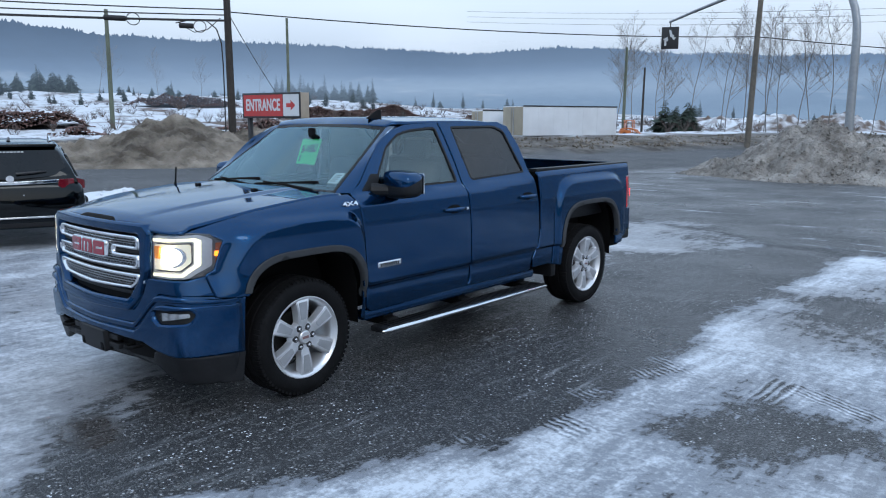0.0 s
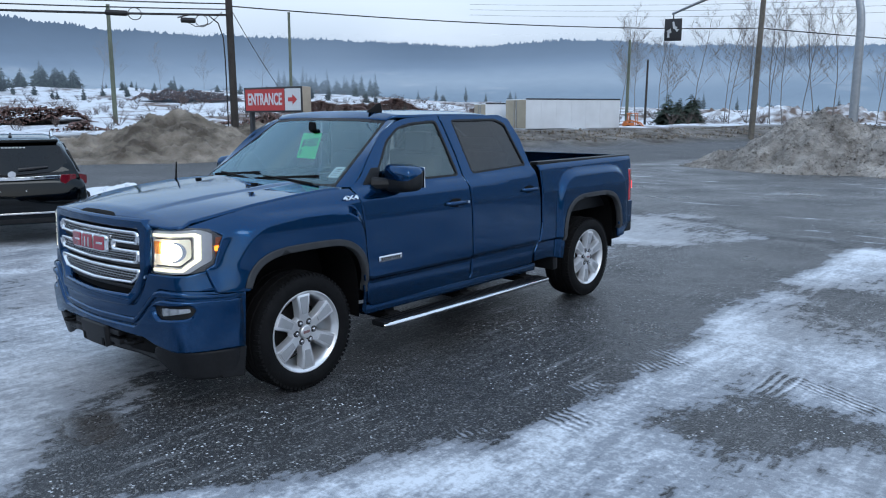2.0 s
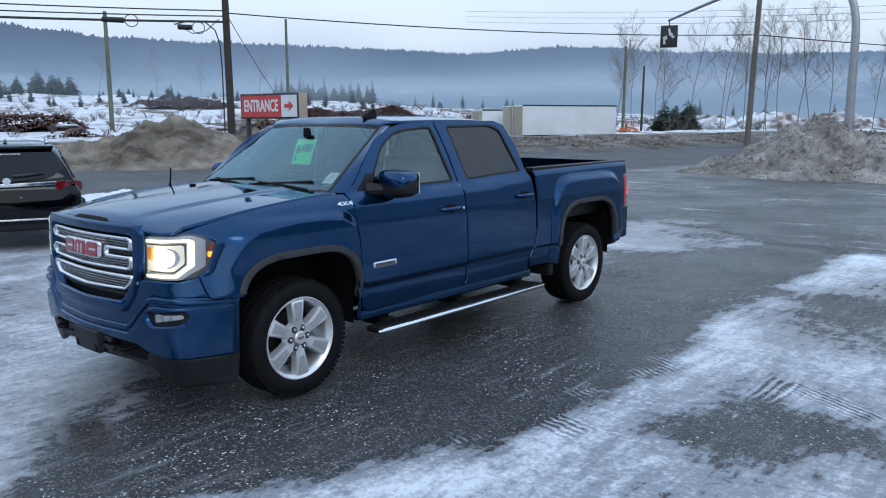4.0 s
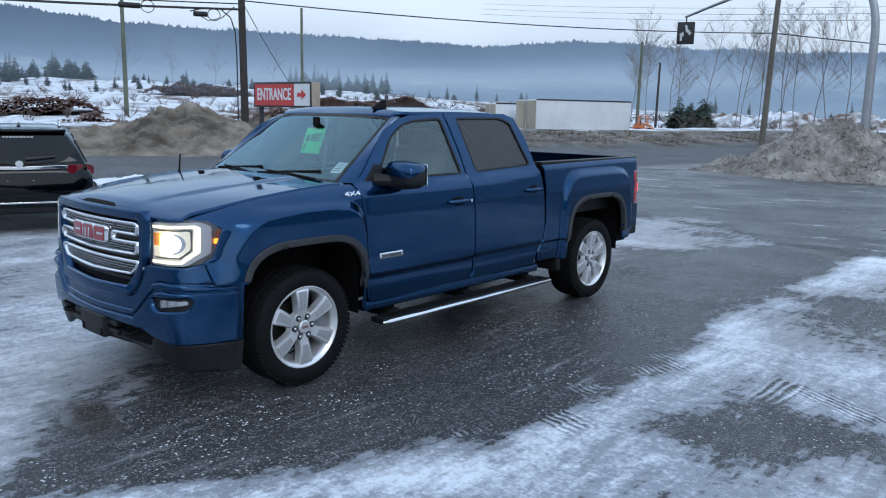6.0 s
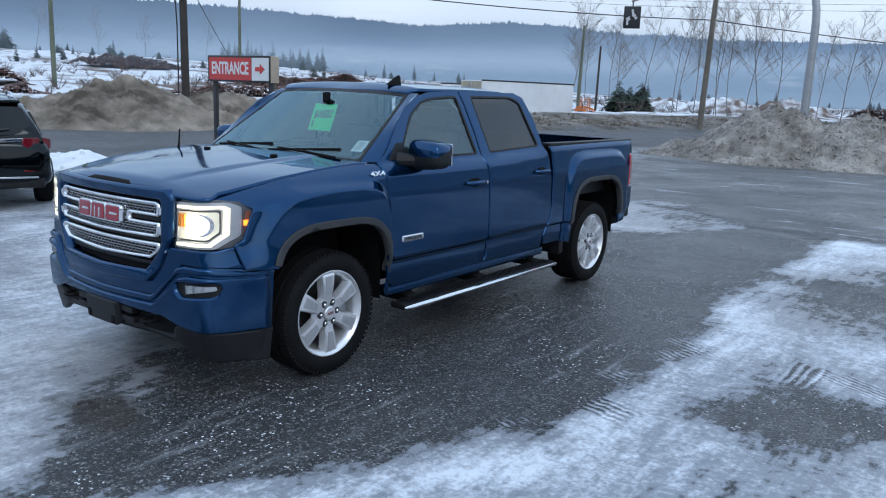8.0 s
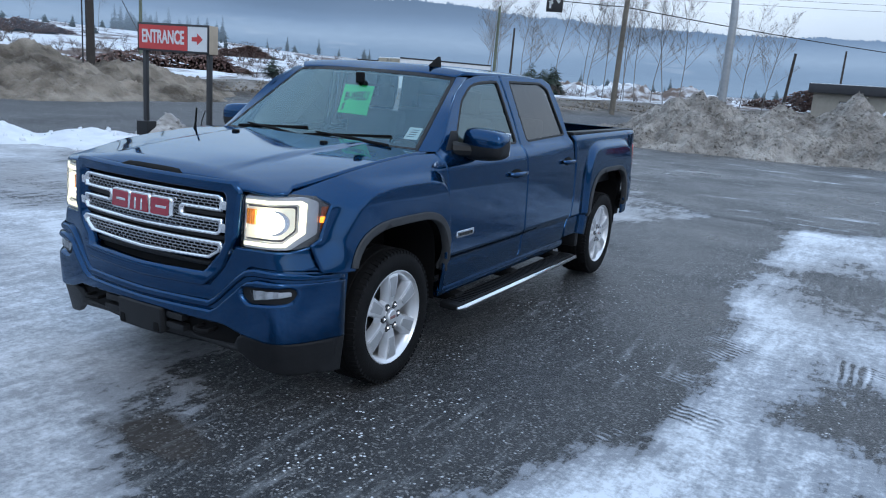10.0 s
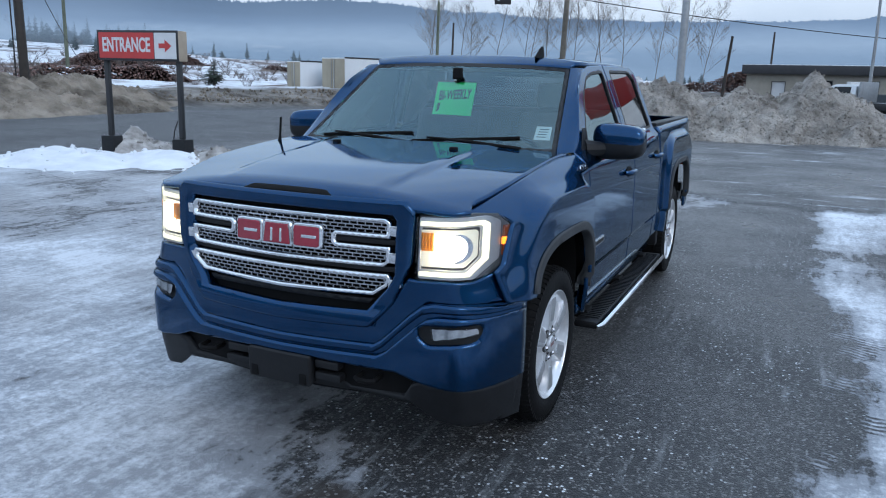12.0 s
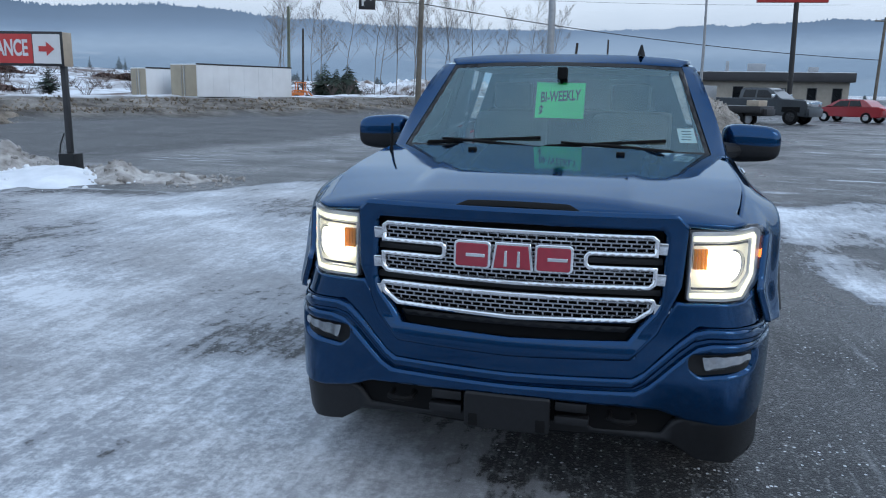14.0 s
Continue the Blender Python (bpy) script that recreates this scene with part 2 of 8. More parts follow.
def ground_material():
    m = bpy.data.materials.new("asphalt_ice_snow")
    m.use_nodes = True
    n, l = m.node_tree.nodes, m.node_tree.links
    p = n["Principled BSDF"]

    def node(kind, **inputs):
        made = n.new(kind)
        for key, value in inputs.items():
            made.inputs[key.replace("_", " ")].default_value = value
        return made

    def math_node(op, a, b=None, c=None, clamp=False):
        made = n.new("ShaderNodeMath")
        made.operation, made.use_clamp = op, clamp
        for i, v in enumerate((a, b, c)):
            if v is None:
                continue
            if isinstance(v, (int, float)):
                made.inputs[i].default_value = v
            else:
                l.new(v, made.inputs[i])
        return made.outputs[0]

    def blend(fac, a, b):
        made = n.new("ShaderNodeMix")
        made.data_type = "RGBA"
        if isinstance(fac, (int, float)):
            made.inputs[0].default_value = fac
        else:
            l.new(fac, made.inputs[0])
        for i, v in ((6, a), (7, b)):
            if isinstance(v, tuple):
                made.inputs[i].default_value = (*v, 1)
            else:
                l.new(v, made.inputs[i])
        return made.outputs[2]

    def ramp(fac, a, b, lo=(0, 0, 0), hi=(1, 1, 1)):
        made = n.new("ShaderNodeValToRGB")
        made.color_ramp.elements[0].position, made.color_ramp.elements[1].position = a, b
        made.color_ramp.elements[0].color, made.color_ramp.elements[1].color = (*lo, 1), (*hi, 1)
        l.new(fac, made.inputs["Fac"])
        return made.outputs["Color"]

    co = n.new("ShaderNodeTexCoord").outputs["Object"]

    def tex(scale, detail=5.0, rough=0.55, stretch=None, distort=0.0):
        t = node("ShaderNodeTexNoise", Scale=scale, Detail=detail, Roughness=rough, Distortion=distort)
        src = co
        if stretch:
            mp = n.new("ShaderNodeMapping")
            mp.inputs["Rotation"].default_value, mp.inputs["Scale"].default_value = stretch
            l.new(co, mp.inputs["Vector"])
            src = mp.outputs["Vector"]
        l.new(src, t.inputs["Vector"])
        return t.outputs["Fac"]

    cover = n.new("ShaderNodeAttribute")
    cover.attribute_name = "cover"
    split = n.new("ShaderNodeSeparateColor")
    l.new(cover.outputs["Color"], split.inputs["Color"])
    ice_amt, snow_amt, dirt_amt = split.outputs[0], split.outputs[1], split.outputs[2]
    soiled = cover.outputs["Alpha"]
    lane = n.new("ShaderNodeAttribute")
    lane.attribute_name = "lane"
    # stones of the asphalt, with bright chips and crumbs of ice
    vor = node("ShaderNodeTexVoronoi", Scale=92.0)
    l.new(co, vor.inputs["Vector"])
    stone = n.new("ShaderNodeSeparateColor")
    l.new(vor.outputs["Color"], stone.inputs["Color"])
    crumb = node("ShaderNodeTexVoronoi", Scale=58.0)
    l.new(co, crumb.inputs["Vector"])
    crumb_id = n.new("ShaderNodeSeparateColor")
    l.new(crumb.outputs["Color"], crumb_id.inputs["Color"])
    pale = ramp(stone.outputs[0], 0.80, 0.97)
    tar = ramp(tex(0.8, 4.0), 0.3, 0.7, (0.020, 0.021, 0.023), (0.041, 0.042, 0.044))
    asphalt = blend(math_node("MULTIPLY", pale, 0.62), tar, (0.30, 0.30, 0.295))
    salt = math_node("MULTIPLY", ramp(tex(9.0, 9.0, 0.78), 0.54, 0.66), 0.26)
    asphalt = blend(salt, asphalt, (0.25, 0.26, 0.27))
    crystal = math_node("MULTIPLY", ramp(crumb_id.outputs[0], 0.948, 0.955), ramp(crumb.outputs["Distance"], 0.40, 0.48, (1, 1, 1), (0, 0, 0)))
    asphalt = blend(math_node("MULTIPLY", crystal, ramp(tex(1.1, 4.0), 0.40, 0.60)), asphalt, (0.74, 0.77, 0.80))
    smear = math_node("MULTIPLY", ramp(tex(2.0, 9.0, 0.72, ((0, 0, radians(38)), (5.5, 0.8, 1))), 0.53, 0.66), ramp(tex(0.5, 3.0), 0.40, 0.62))
    asphalt = blend(math_node("MULTIPLY", smear, 0.50), asphalt, (0.33, 0.345, 0.36))
    # ice broken up by the mask and by two scales of grain
    grain = tex(11.0, 12.0, 0.74)
    drag = tex(3.0, 7.0, 0.68, ((0, 0, radians(-32)), (3.4, 0.7, 1)))
    lumps = tex(1.3, 5.0, 0.6)
    brk = math_node("ADD", math_node("MULTIPLY", grain, 0.34), math_node("ADD", math_node("MULTIPLY", drag, 0.33), math_node("MULTIPLY", lumps, 0.33)))
    amount = math_node("ADD", ice_amt, math_node("MULTIPLY", math_node("SUBTRACT", brk, 0.5), 2.7))
    # rows of tyre-tread prints pressed into the slush
    ragged = math_node("MULTIPLY", math_node("SUBTRACT", tex(8.0, 6.0, 0.7), 0.5), 1.6)
    pressed = None
    for cx, cy, turn_by, long_half, wide_half, pitch, lift in ((2.20, 0.19, -17, 0.15, 0.14, 0.050, 0.26), (2.60, 0.68, -17, 0.20, 0.16, 0.055, 0.0), (2.24, 1.15, -20, 0.20, 0.34, 0.050, 0.24), (3.35, 2.16, 88, 0.30, 0.14, 0.062, 0.0),
                                                               (3.44, 1.36, 86, 0.24, 0.20, 0.075, 0.10), (3.72, 2.18, -28, 0.36, 0.14, 0.048, 0.0), (2.42, 2.1, -28, 0.30, 0.30, 0.052, 0.16), (1.95, 0.85, 62, 0.40, 0.14, 0.060, 0.18)):
        off = n.new("ShaderNodeVectorMath")
        off.operation = "SUBTRACT"
        off.inputs[1].default_value = (cx, cy, 0)
        l.new(co, off.inputs[0])
        spin = n.new("ShaderNodeVectorRotate")
        spin.rotation_type = "Z_AXIS"
        spin.inputs["Angle"].default_value = radians(-turn_by)
        l.new(off.outputs[0], spin.inputs["Vector"])
        uv = n.new("ShaderNodeSeparateXYZ")
        l.new(spin.outputs[0], uv.inputs[0])
        away = math_node("MAXIMUM", math_node("DIVIDE", math_node("ABSOLUTE", uv.outputs[0]), long_half), math_node("DIVIDE", math_node("ABSOLUTE", uv.outputs[1]), wide_half))
        here = ramp(math_node("ADD", away, ragged), 0.55, 1.05, (1, 1, 1), (0, 0, 0))
        bars = math_node("SINE", math_node("ADD", math_node("MULTIPLY", uv.outputs[1], 2 * math.pi / pitch), math_node("MULTIPLY", drag, 9.0)))
        amount = math_node("ADD", amount, math_node("MULTIPLY", here, math_node("ADD", math_node("MULTIPLY", math_node("SUBTRACT", bars, 0.30), 0.20), lift)))
        pressed = here if pressed is None else math_node("MAXIMUM", pressed, here)
    # thin, crisp streaks across the open lot
    lines = ramp(tex(0.9, 9.0, 0.72, ((0, 0, radians(8)), (0.45, 2.6, 1))), 0.555, 0.63)
    patchy = ramp(tex(0.16, 3.0), 0.36, 0.54)
    amount = math_node("ADD", amount, math_node("MULTIPLY", lane.outputs["Fac"], math_node("MULTIPLY", math_node("MULTIPLY", lines, patchy), 0.85)))
    thin = ramp(amount, 0.40, 0.53)
    thick = ramp(math_node("ADD", amount, math_node("MULTIPLY", math_node("SUBTRACT", tex(30.0, 8.0, 0.75), 0.5), 0.95)), 0.62, 1.16)
    ice_col = blend(thick, blend(soiled, (0.24, 0.262, 0.295), (0.225, 0.230, 0.242)), blend(soiled, (0.68, 0.72, 0.77), (0.47, 0.485, 0.51)))
    has_ice = math_node("MULTIPLY", thin, ramp(math_node("ADD", math_node("ADD", ice_amt, pressed), math_node("MULTIPLY", lane.outputs["Fac"], lines)), 0.02, 0.14))
    # a shallow brown puddle in front of the pickup
    to_pool = n.new("ShaderNodeVectorMath")
    to_pool.operation = "SUBTRACT"
    to_pool.inputs[1].default_value = (0.47, -1.28, 0)
    l.new(co, to_pool.inputs[0])
    pool_spin = n.new("ShaderNodeMapping")
    pool_spin.inputs["Rotation"].default_value, pool_spin.inputs["Scale"].default_value = (0, 0, radians(-35)), (2.3, 4.4, 1)
    l.new(to_pool.outputs[0], pool_spin.inputs["Vector"])
    far_off = n.new("ShaderNodeVectorMath")
    far_off.operation = "LENGTH"
    l.new(pool_spin.outputs[0], far_off.inputs[0])
    pool = ramp(math_node("ADD", far_off.outputs["Value"], math_node("MULTIPLY", math_node("SUBTRACT", tex(3.5, 6.0), 0.5), 1.5)), 0.55, 0.95, (1, 1, 1), (0, 0, 0))
    has_ice = math_node("MULTIPLY", has_ice, math_node("SUBTRACT", 1.0, pool))
    asphalt = blend(math_node("MULTIPLY", pool, 0.6), asphalt, (0.060, 0.052, 0.046))
    col = blend(has_ice, asphalt, ice_col)
    # roadside grit and far snow
    grit = ramp(tex(0.7, 9.0, 0.75), 0.40, 0.66, (0.050, 0.041, 0.033), (0.25, 0.232, 0.212))
    col = blend(dirt_amt, col, grit)
    patch = ramp(tex(0.16, 9.0, 0.72), 0.48, 0.58)
    patch = math_node("MAXIMUM", patch, math_node("MULTIPLY", ramp(tex(0.55, 7.0, 0.7), 0.56, 0.63), 0.8))
    field = blend(patch, (0.66, 0.69, 0.73), (0.15, 0.115, 0.10))
    field = blend(ramp(tex(0.05, 3.0), 0.32, 0.48), (0.66, 0.69, 0.73), field)
    col = blend(snow_amt, col, field)
    l.new(col, p.inputs["Base Color"])
    wet = ramp(tex(0.55, 3.0), 0.35, 0.65, (0.27, 0.27, 0.27), (0.52, 0.52, 0.52))
    rough = blend(has_ice, wet, blend(thick, (0.38, 0.38, 0.38), (0.62, 0.62, 0.62)))
    open_lot = ramp(lane.outputs["Fac"], 0.0, 0.22)
    on_road = math_node("SUBTRACT", open_lot, ramp(lane.outputs["Fac"], 0.35, 0.9))
    rough = blend(math_node("MULTIPLY", on_road, 0.6), rough, (0.75, 0.75, 0.75))
    rough = blend(math_node("MULTIPLY", pool, 0.8), rough, (0.15, 0.15, 0.15))
    rough = blend(math_node("MAXIMUM", snow_amt, dirt_amt), rough, (0.9, 0.9, 0.9))
    l.new(rough, p.inputs["Roughness"])
    p.inputs["Specular IOR Level"].default_value = 0.30
    height = math_node("ADD", math_node("MULTIPLY", math_node("SUBTRACT", 1.0, vor.outputs["Distance"]), math_node("SUBTRACT", 0.32, math_node("MULTIPLY", has_ice, 0.28))),
                       math_node("ADD", math_node("MULTIPLY", has_ice, 0.5), math_node("MULTIPLY", grain, 0.7)))
    height = math_node("MULTIPLY", height, math_node("SUBTRACT", 1.0, math_node("MULTIPLY", pool, 0.95)))
    b = node("ShaderNodeBump", Strength=0.75, Distance=0.018)
    l.new(height, b.inputs["Height"])
    l.new(b.outputs["Normal"], p.inputs["Normal"])
    return m


ground = build_ground()

# ---- the far, misty hills and the sky's edge ----
RIDGE = [(-180, 0.09), (-110, 0.11), (-82, 0.117), (-70, 0.106), (-63, 0.096), (-56, 0.0925), (-48, 0.0900), (-44, 0.0868), (-40, 0.0812), (-37.8, 0.083), (-34, 0.087), (-31, 0.0885), (-28, 0.0862), (-26, 0.0815), (-21, 0.0778), (-17.7, 0.0725), (-16, 0.0755), (-13.8, 0.073), (-10.5, 0.0715), (-5.4, 0.0725), (-1.5, 0.0715), (1.6, 0.074), (5.3, 0.0775), (10, 0.080), (13.4, 0.082), (17, 0.083), (40, 0.09), (90, 0.08), (180, 0.09)]


def hill_material():
    m = bpy.data.materials.new("haze_painted_hill")
    m.use_nodes = True
    n, l = m.node_tree.nodes, m.node_tree.links
    n.clear()
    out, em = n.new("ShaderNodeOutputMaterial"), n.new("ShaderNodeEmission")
    co, sep = n.new("ShaderNodeTexCoord"), n.new("ShaderNodeSeparateXYZ")
    l.new(co.outputs["Object"], sep.inputs[0])
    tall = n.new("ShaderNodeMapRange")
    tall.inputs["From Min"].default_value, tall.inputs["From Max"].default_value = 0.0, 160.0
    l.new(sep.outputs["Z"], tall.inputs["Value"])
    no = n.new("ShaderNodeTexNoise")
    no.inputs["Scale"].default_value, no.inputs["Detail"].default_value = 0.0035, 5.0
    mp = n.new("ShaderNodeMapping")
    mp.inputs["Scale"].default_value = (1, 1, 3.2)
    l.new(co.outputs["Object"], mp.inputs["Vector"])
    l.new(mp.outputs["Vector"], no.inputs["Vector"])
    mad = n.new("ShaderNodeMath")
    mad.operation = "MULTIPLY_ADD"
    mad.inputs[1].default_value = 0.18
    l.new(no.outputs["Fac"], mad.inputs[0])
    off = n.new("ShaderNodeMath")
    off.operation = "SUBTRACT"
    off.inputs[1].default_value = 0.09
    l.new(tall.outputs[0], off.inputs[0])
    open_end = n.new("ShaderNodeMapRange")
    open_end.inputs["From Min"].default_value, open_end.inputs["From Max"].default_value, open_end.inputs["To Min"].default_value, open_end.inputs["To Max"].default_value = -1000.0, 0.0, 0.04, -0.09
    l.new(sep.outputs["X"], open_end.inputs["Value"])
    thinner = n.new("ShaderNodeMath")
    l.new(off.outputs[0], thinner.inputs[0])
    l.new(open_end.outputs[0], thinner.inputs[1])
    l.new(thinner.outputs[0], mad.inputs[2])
    # distance haze and a mist band, painted by height into the glow colour
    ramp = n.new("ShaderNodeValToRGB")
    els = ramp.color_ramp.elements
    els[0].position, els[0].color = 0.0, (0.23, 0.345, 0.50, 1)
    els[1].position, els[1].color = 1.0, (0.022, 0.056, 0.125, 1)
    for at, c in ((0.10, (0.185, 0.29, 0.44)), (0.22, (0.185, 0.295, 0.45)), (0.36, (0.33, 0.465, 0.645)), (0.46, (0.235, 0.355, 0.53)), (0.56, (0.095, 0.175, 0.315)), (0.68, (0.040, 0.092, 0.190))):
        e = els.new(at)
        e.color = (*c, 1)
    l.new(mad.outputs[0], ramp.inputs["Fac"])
    speck = n.new("ShaderNodeTexNoise")
    speck.inputs["Scale"].default_value, speck.inputs["Detail"].default_value = 0.06, 6.0
    l.new(co.outputs["Object"], speck.inputs["Vector"])
    hsv, rng = n.new("ShaderNodeHueSaturation"), n.new("ShaderNodeMapRange")
    rng.inputs["To Min"].default_value, rng.inputs["To Max"].default_value = 0.8, 1.2
    l.new(speck.outputs["Fac"], rng.inputs["Value"])
    l.new(rng.outputs[0], hsv.inputs["Value"])
    clear = n.new("ShaderNodeTexNoise")
    clear.inputs["Scale"].default_value, clear.inputs["Detail"].default_value = 0.011, 6.0
    wide = n.new("ShaderNodeMapping")
    wide.inputs["Scale"].default_value = (1, 1, 5.0)
    l.new(co.outputs["Object"], wide.inputs["Vector"])
    l.new(wide.outputs["Vector"], clear.inputs["Vector"])
    cut = n.new("ShaderNodeMapRange")
    cut.inputs["From Min"].default_value, cut.inputs["From Max"].default_value, cut.inputs["To Max"].default_value = 0.60, 0.70, 0.55
    l.new(clear.outputs["Fac"], cut.inputs["Value"])
    band = n.new("ShaderNodeValToRGB")
    be = band.color_ramp.elements
    be[0].position, be[0].color, be[1].position, be[1].color = 0.10, (0, 0, 0, 1), 0.62, (0, 0, 0, 1)
    be.new(0.3).color = (1, 1, 1, 1)
    l.new(tall.outputs[0], band.inputs["Fac"])
    both_k = n.new("ShaderNodeMath")
    both_k.operation = "MULTIPLY"
    l.new(cut.outputs[0], both_k.inputs[0])
    l.new(band.outputs["Color"], both_k.inputs[1])
    snowy = n.new("ShaderNodeMix")
    snowy.data_type = "RGBA"
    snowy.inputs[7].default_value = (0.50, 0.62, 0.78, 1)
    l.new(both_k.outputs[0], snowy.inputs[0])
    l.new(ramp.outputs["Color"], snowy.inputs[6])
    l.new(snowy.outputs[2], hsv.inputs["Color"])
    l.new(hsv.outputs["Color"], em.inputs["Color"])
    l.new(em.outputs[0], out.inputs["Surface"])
    return m


def build_hills():
    """A ring of wooded hills 1.5 km off: a slope with a saw-edged line of treetops."""
    rnd = random.Random(5)
    rows, cols, R = 7, 5000, 1500.0
    verts = []
    for i in range(cols):
        a = -180 + 360 * i / cols
        top = lerp_table(RIDGE, a) * R + 1.8 + 5 * fbm(a * 0.35, 2.0)
        tree = rnd.uniform(0.0, 6.4 - 2.6 * smooth01(-30, 0, a)) * (0.35 + 0.65 * (rnd.random() > 0.35))
        for j in range(rows):
            k = j / (rows - 1)
            d = R - 420 * (1 - k)
            z = -6 + (top + 6) * k ** 1.15 * (d / R) + (tree if j == rows - 1 else 0.0)
            verts.append((d * math.sin(radians(a)), d * math.cos(radians(a)), z))
    faces = [(i * rows + j, ((i + 1) % cols) * rows + j, ((i + 1) % cols) * rows + j + 1, i * rows + j + 1) for i in range(cols) for j in range(rows - 1)]
    me = bpy.data.meshes.new("backdrop")
    me.from_pydata(verts, [], faces)
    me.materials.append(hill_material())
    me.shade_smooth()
    return tagged(new("backdrop", me), "wooded hills with blue haze and a mist band painted into their glow", "hills", kind="structure")


build_hills()


# ---- the pickup: panels are cut from smooth surfaces and given thickness ----
from mathutils.geometry import delaunay_2d_cdt


def inside(p, loop):
    x, y = p
    hit = False
    for (x0, y0), (x1, y1) in zip(loop, loop[1:] + loop[:1]):
        if (y0 > y) != (y1 > y) and x < (x1 - x0) * (y - y0) / (y1 - y0) + x0:
            hit = not hit
    return hit


def resampled(loop, cell):
    out = []
    for (x0, y0), (x1, y1) in zip(loop, loop[1:] + loop[:1]):
        k = max(1, int(math.hypot(x1 - x0, y1 - y0) / cell + 0.5))
        out += [(x0 + (x1 - x0) * i / k, y0 + (y1 - y0) * i / k) for i in range(k)]
    return out


def area(loop):
    return 0.5 * sum(x0 * y1 - x1 * y0 for (x0, y0), (x1, y1) in zip(loop, loop[1:] + loop[:1]))


def inset(loop, d):
    """The loop moved inwards by d (outwards where d is negative)."""
    s = 1 if area(loop) > 0 else -1
    out = []
    for i in range(len(loop)):
        a, b, c = Vector(loop[i - 1]), Vector(loop[i]), Vector(loop[(i + 1) % len(loop)])
        u, v = (b - a).normalized(), (c - b).normalized()
        nu, nv = Vector((-u.y, u.x)), Vector((-v.y, v.x))
        q = nu + nv
        q = q / max(0.35, q.dot(nu)) if q.length > 1e-6 else nu
        out.append((b.x + s * d * q.x, b.y + s * d * q.y))
    return out


def rounded(loop, r, steps=4):
    """The loop with its corners rounded to about r."""
    out = []
    for i in range(len(loop)):
        a, b, c = Vector(loop[i - 1]), Vector(loop[i]), Vector(loop[(i + 1) % len(loop)])
        ra = min(r, 0.45 * (a - b).length, 0.45 * (c - b).length)
        p, q = b + (a - b).normalized() * ra, b + (c - b).normalized() * ra
        for k in range(steps + 1):
            s = k / steps
            m = (1 - s) ** 2 * p + 2 * s * (1 - s) * b + s * s * q
            out.append((m.x, m.y))
    return out


def sheet(bm, loops, place, cell=0.045, thick=0.02, edge=0.006):
    """A panel cut out along loops (the first outside, the others holes) from the surface place(u, v), with a rolled edge and thickness.
    thick: along the surface's normal, away from its outer face; its sign picks the face."""
    pts, edges, drop, rims, rim_of = [], [], [], [], {}
    for loop in loops:
        r = resampled(loop, cell)
        base = len(pts)
        pts += r
        drop += [1.0] * len(r)
        edges += [(base + i, base + (i + 1) % len(r)) for i in range(len(r))]
        rims.append((base, len(r)))
        rim_of.update({base + i: len(r) for i in range(len(r))})
        if edge:
            hole = loop is not loops[0]
            q = inset(r, -edge if hole else edge)
            pts += q
            drop += [0.0] * len(q)
    us, vs = [p[0] for p in loops[0]], [p[1] for p in loops[0]]
    rimset = np.array(pts)
    u = min(us) + cell * 0.5
    while u < max(us):
        v = min(vs) + cell * 0.5
        while v < max(vs):
            if inside((u, v), loops[0]) and not any(inside((u, v), h) for h in loops[1:]) and np.min(np.hypot(rimset[:, 0] - u, rimset[:, 1] - v)) > cell * 0.5:
                pts.append((u, v))
                drop.append(0.0)
            v += cell
        u += cell
    res = delaunay_2d_cdt([Vector(p) for p in pts], edges, [], 0, 1e-7)
    coords, _, faces, orig = res[0], res[1], res[2], res[3]

    def at(p):
        return Vector(place(p[0], p[1]))

    def normal(p):
        q = (at((p[0] + 1e-3, p[1])) - at((p[0] - 1e-3, p[1]))).cross(at((p[0], p[1] + 1e-3)) - at((p[0], p[1] - 1e-3)))
        return q.normalized() if q.length > 0 else Vector((0, 0, 1))

    def outward(i):
        q = at(pts[i]) - at(pts[i + rim_of[i]])
        return q.normalized() if q.length > 1e-9 else Vector((0, 0, 0))

    face_sign = 1 if thick > 0 else -1
    lay = bm.verts.layers.float_vector.get("soft") or bm.verts.layers.float_vector.new("soft")
    verts, of = [], {}
    for i, c in enumerate(coords):
        src = orig[i][0] if orig[i] else -1
        p, up = at(c), normal(c) * face_sign
        out = Vector((0, 0, 0))
        if src >= 0 and drop[src] and edge:
            p = p - up * edge * 0.6
            out = outward(src)
        v = bm.verts.new(p)
        v[lay] = (up + out * 0.9).normalized()
        verts.append(v)
        if src >= 0:
            of[src] = i
    for tri in faces:
        cx, cy = sum(coords[i][0] for i in tri) / 3, sum(coords[i][1] for i in tri) / 3
        if inside((cx, cy), loops[0]) and not any(inside((cx, cy), h) for h in loops[1:]):
            order = tri if face_sign > 0 else tri[::-1]
            try:
                bm.faces.new([verts[i] for i in order])
            except ValueError:
                pass
    for base, count in rims if edge else []:
        ids = [of.get(base + i) for i in range(count)]
        low = []
        for k in range(count):
            if ids[k] is None:
                low.append(None)
                continue
            c = coords[ids[k]]
            v = bm.verts.new(verts[ids[k]].co - normal(c) * thick)
            v[lay] = outward(base + k)
            low.append(v)
        for k in range(count):
            j = (k + 1) % count
            if None not in (low[k], low[j]):
                try:
                    fc = bm.faces.new([verts[ids[k]], low[k], low[j], verts[ids[j]]])
                    fc.normal_update()
                    if fc.normal.dot(low[k][lay] + low[j][lay]) < 0:
                        fc.normal_flip()
                except ValueError:
                    pass


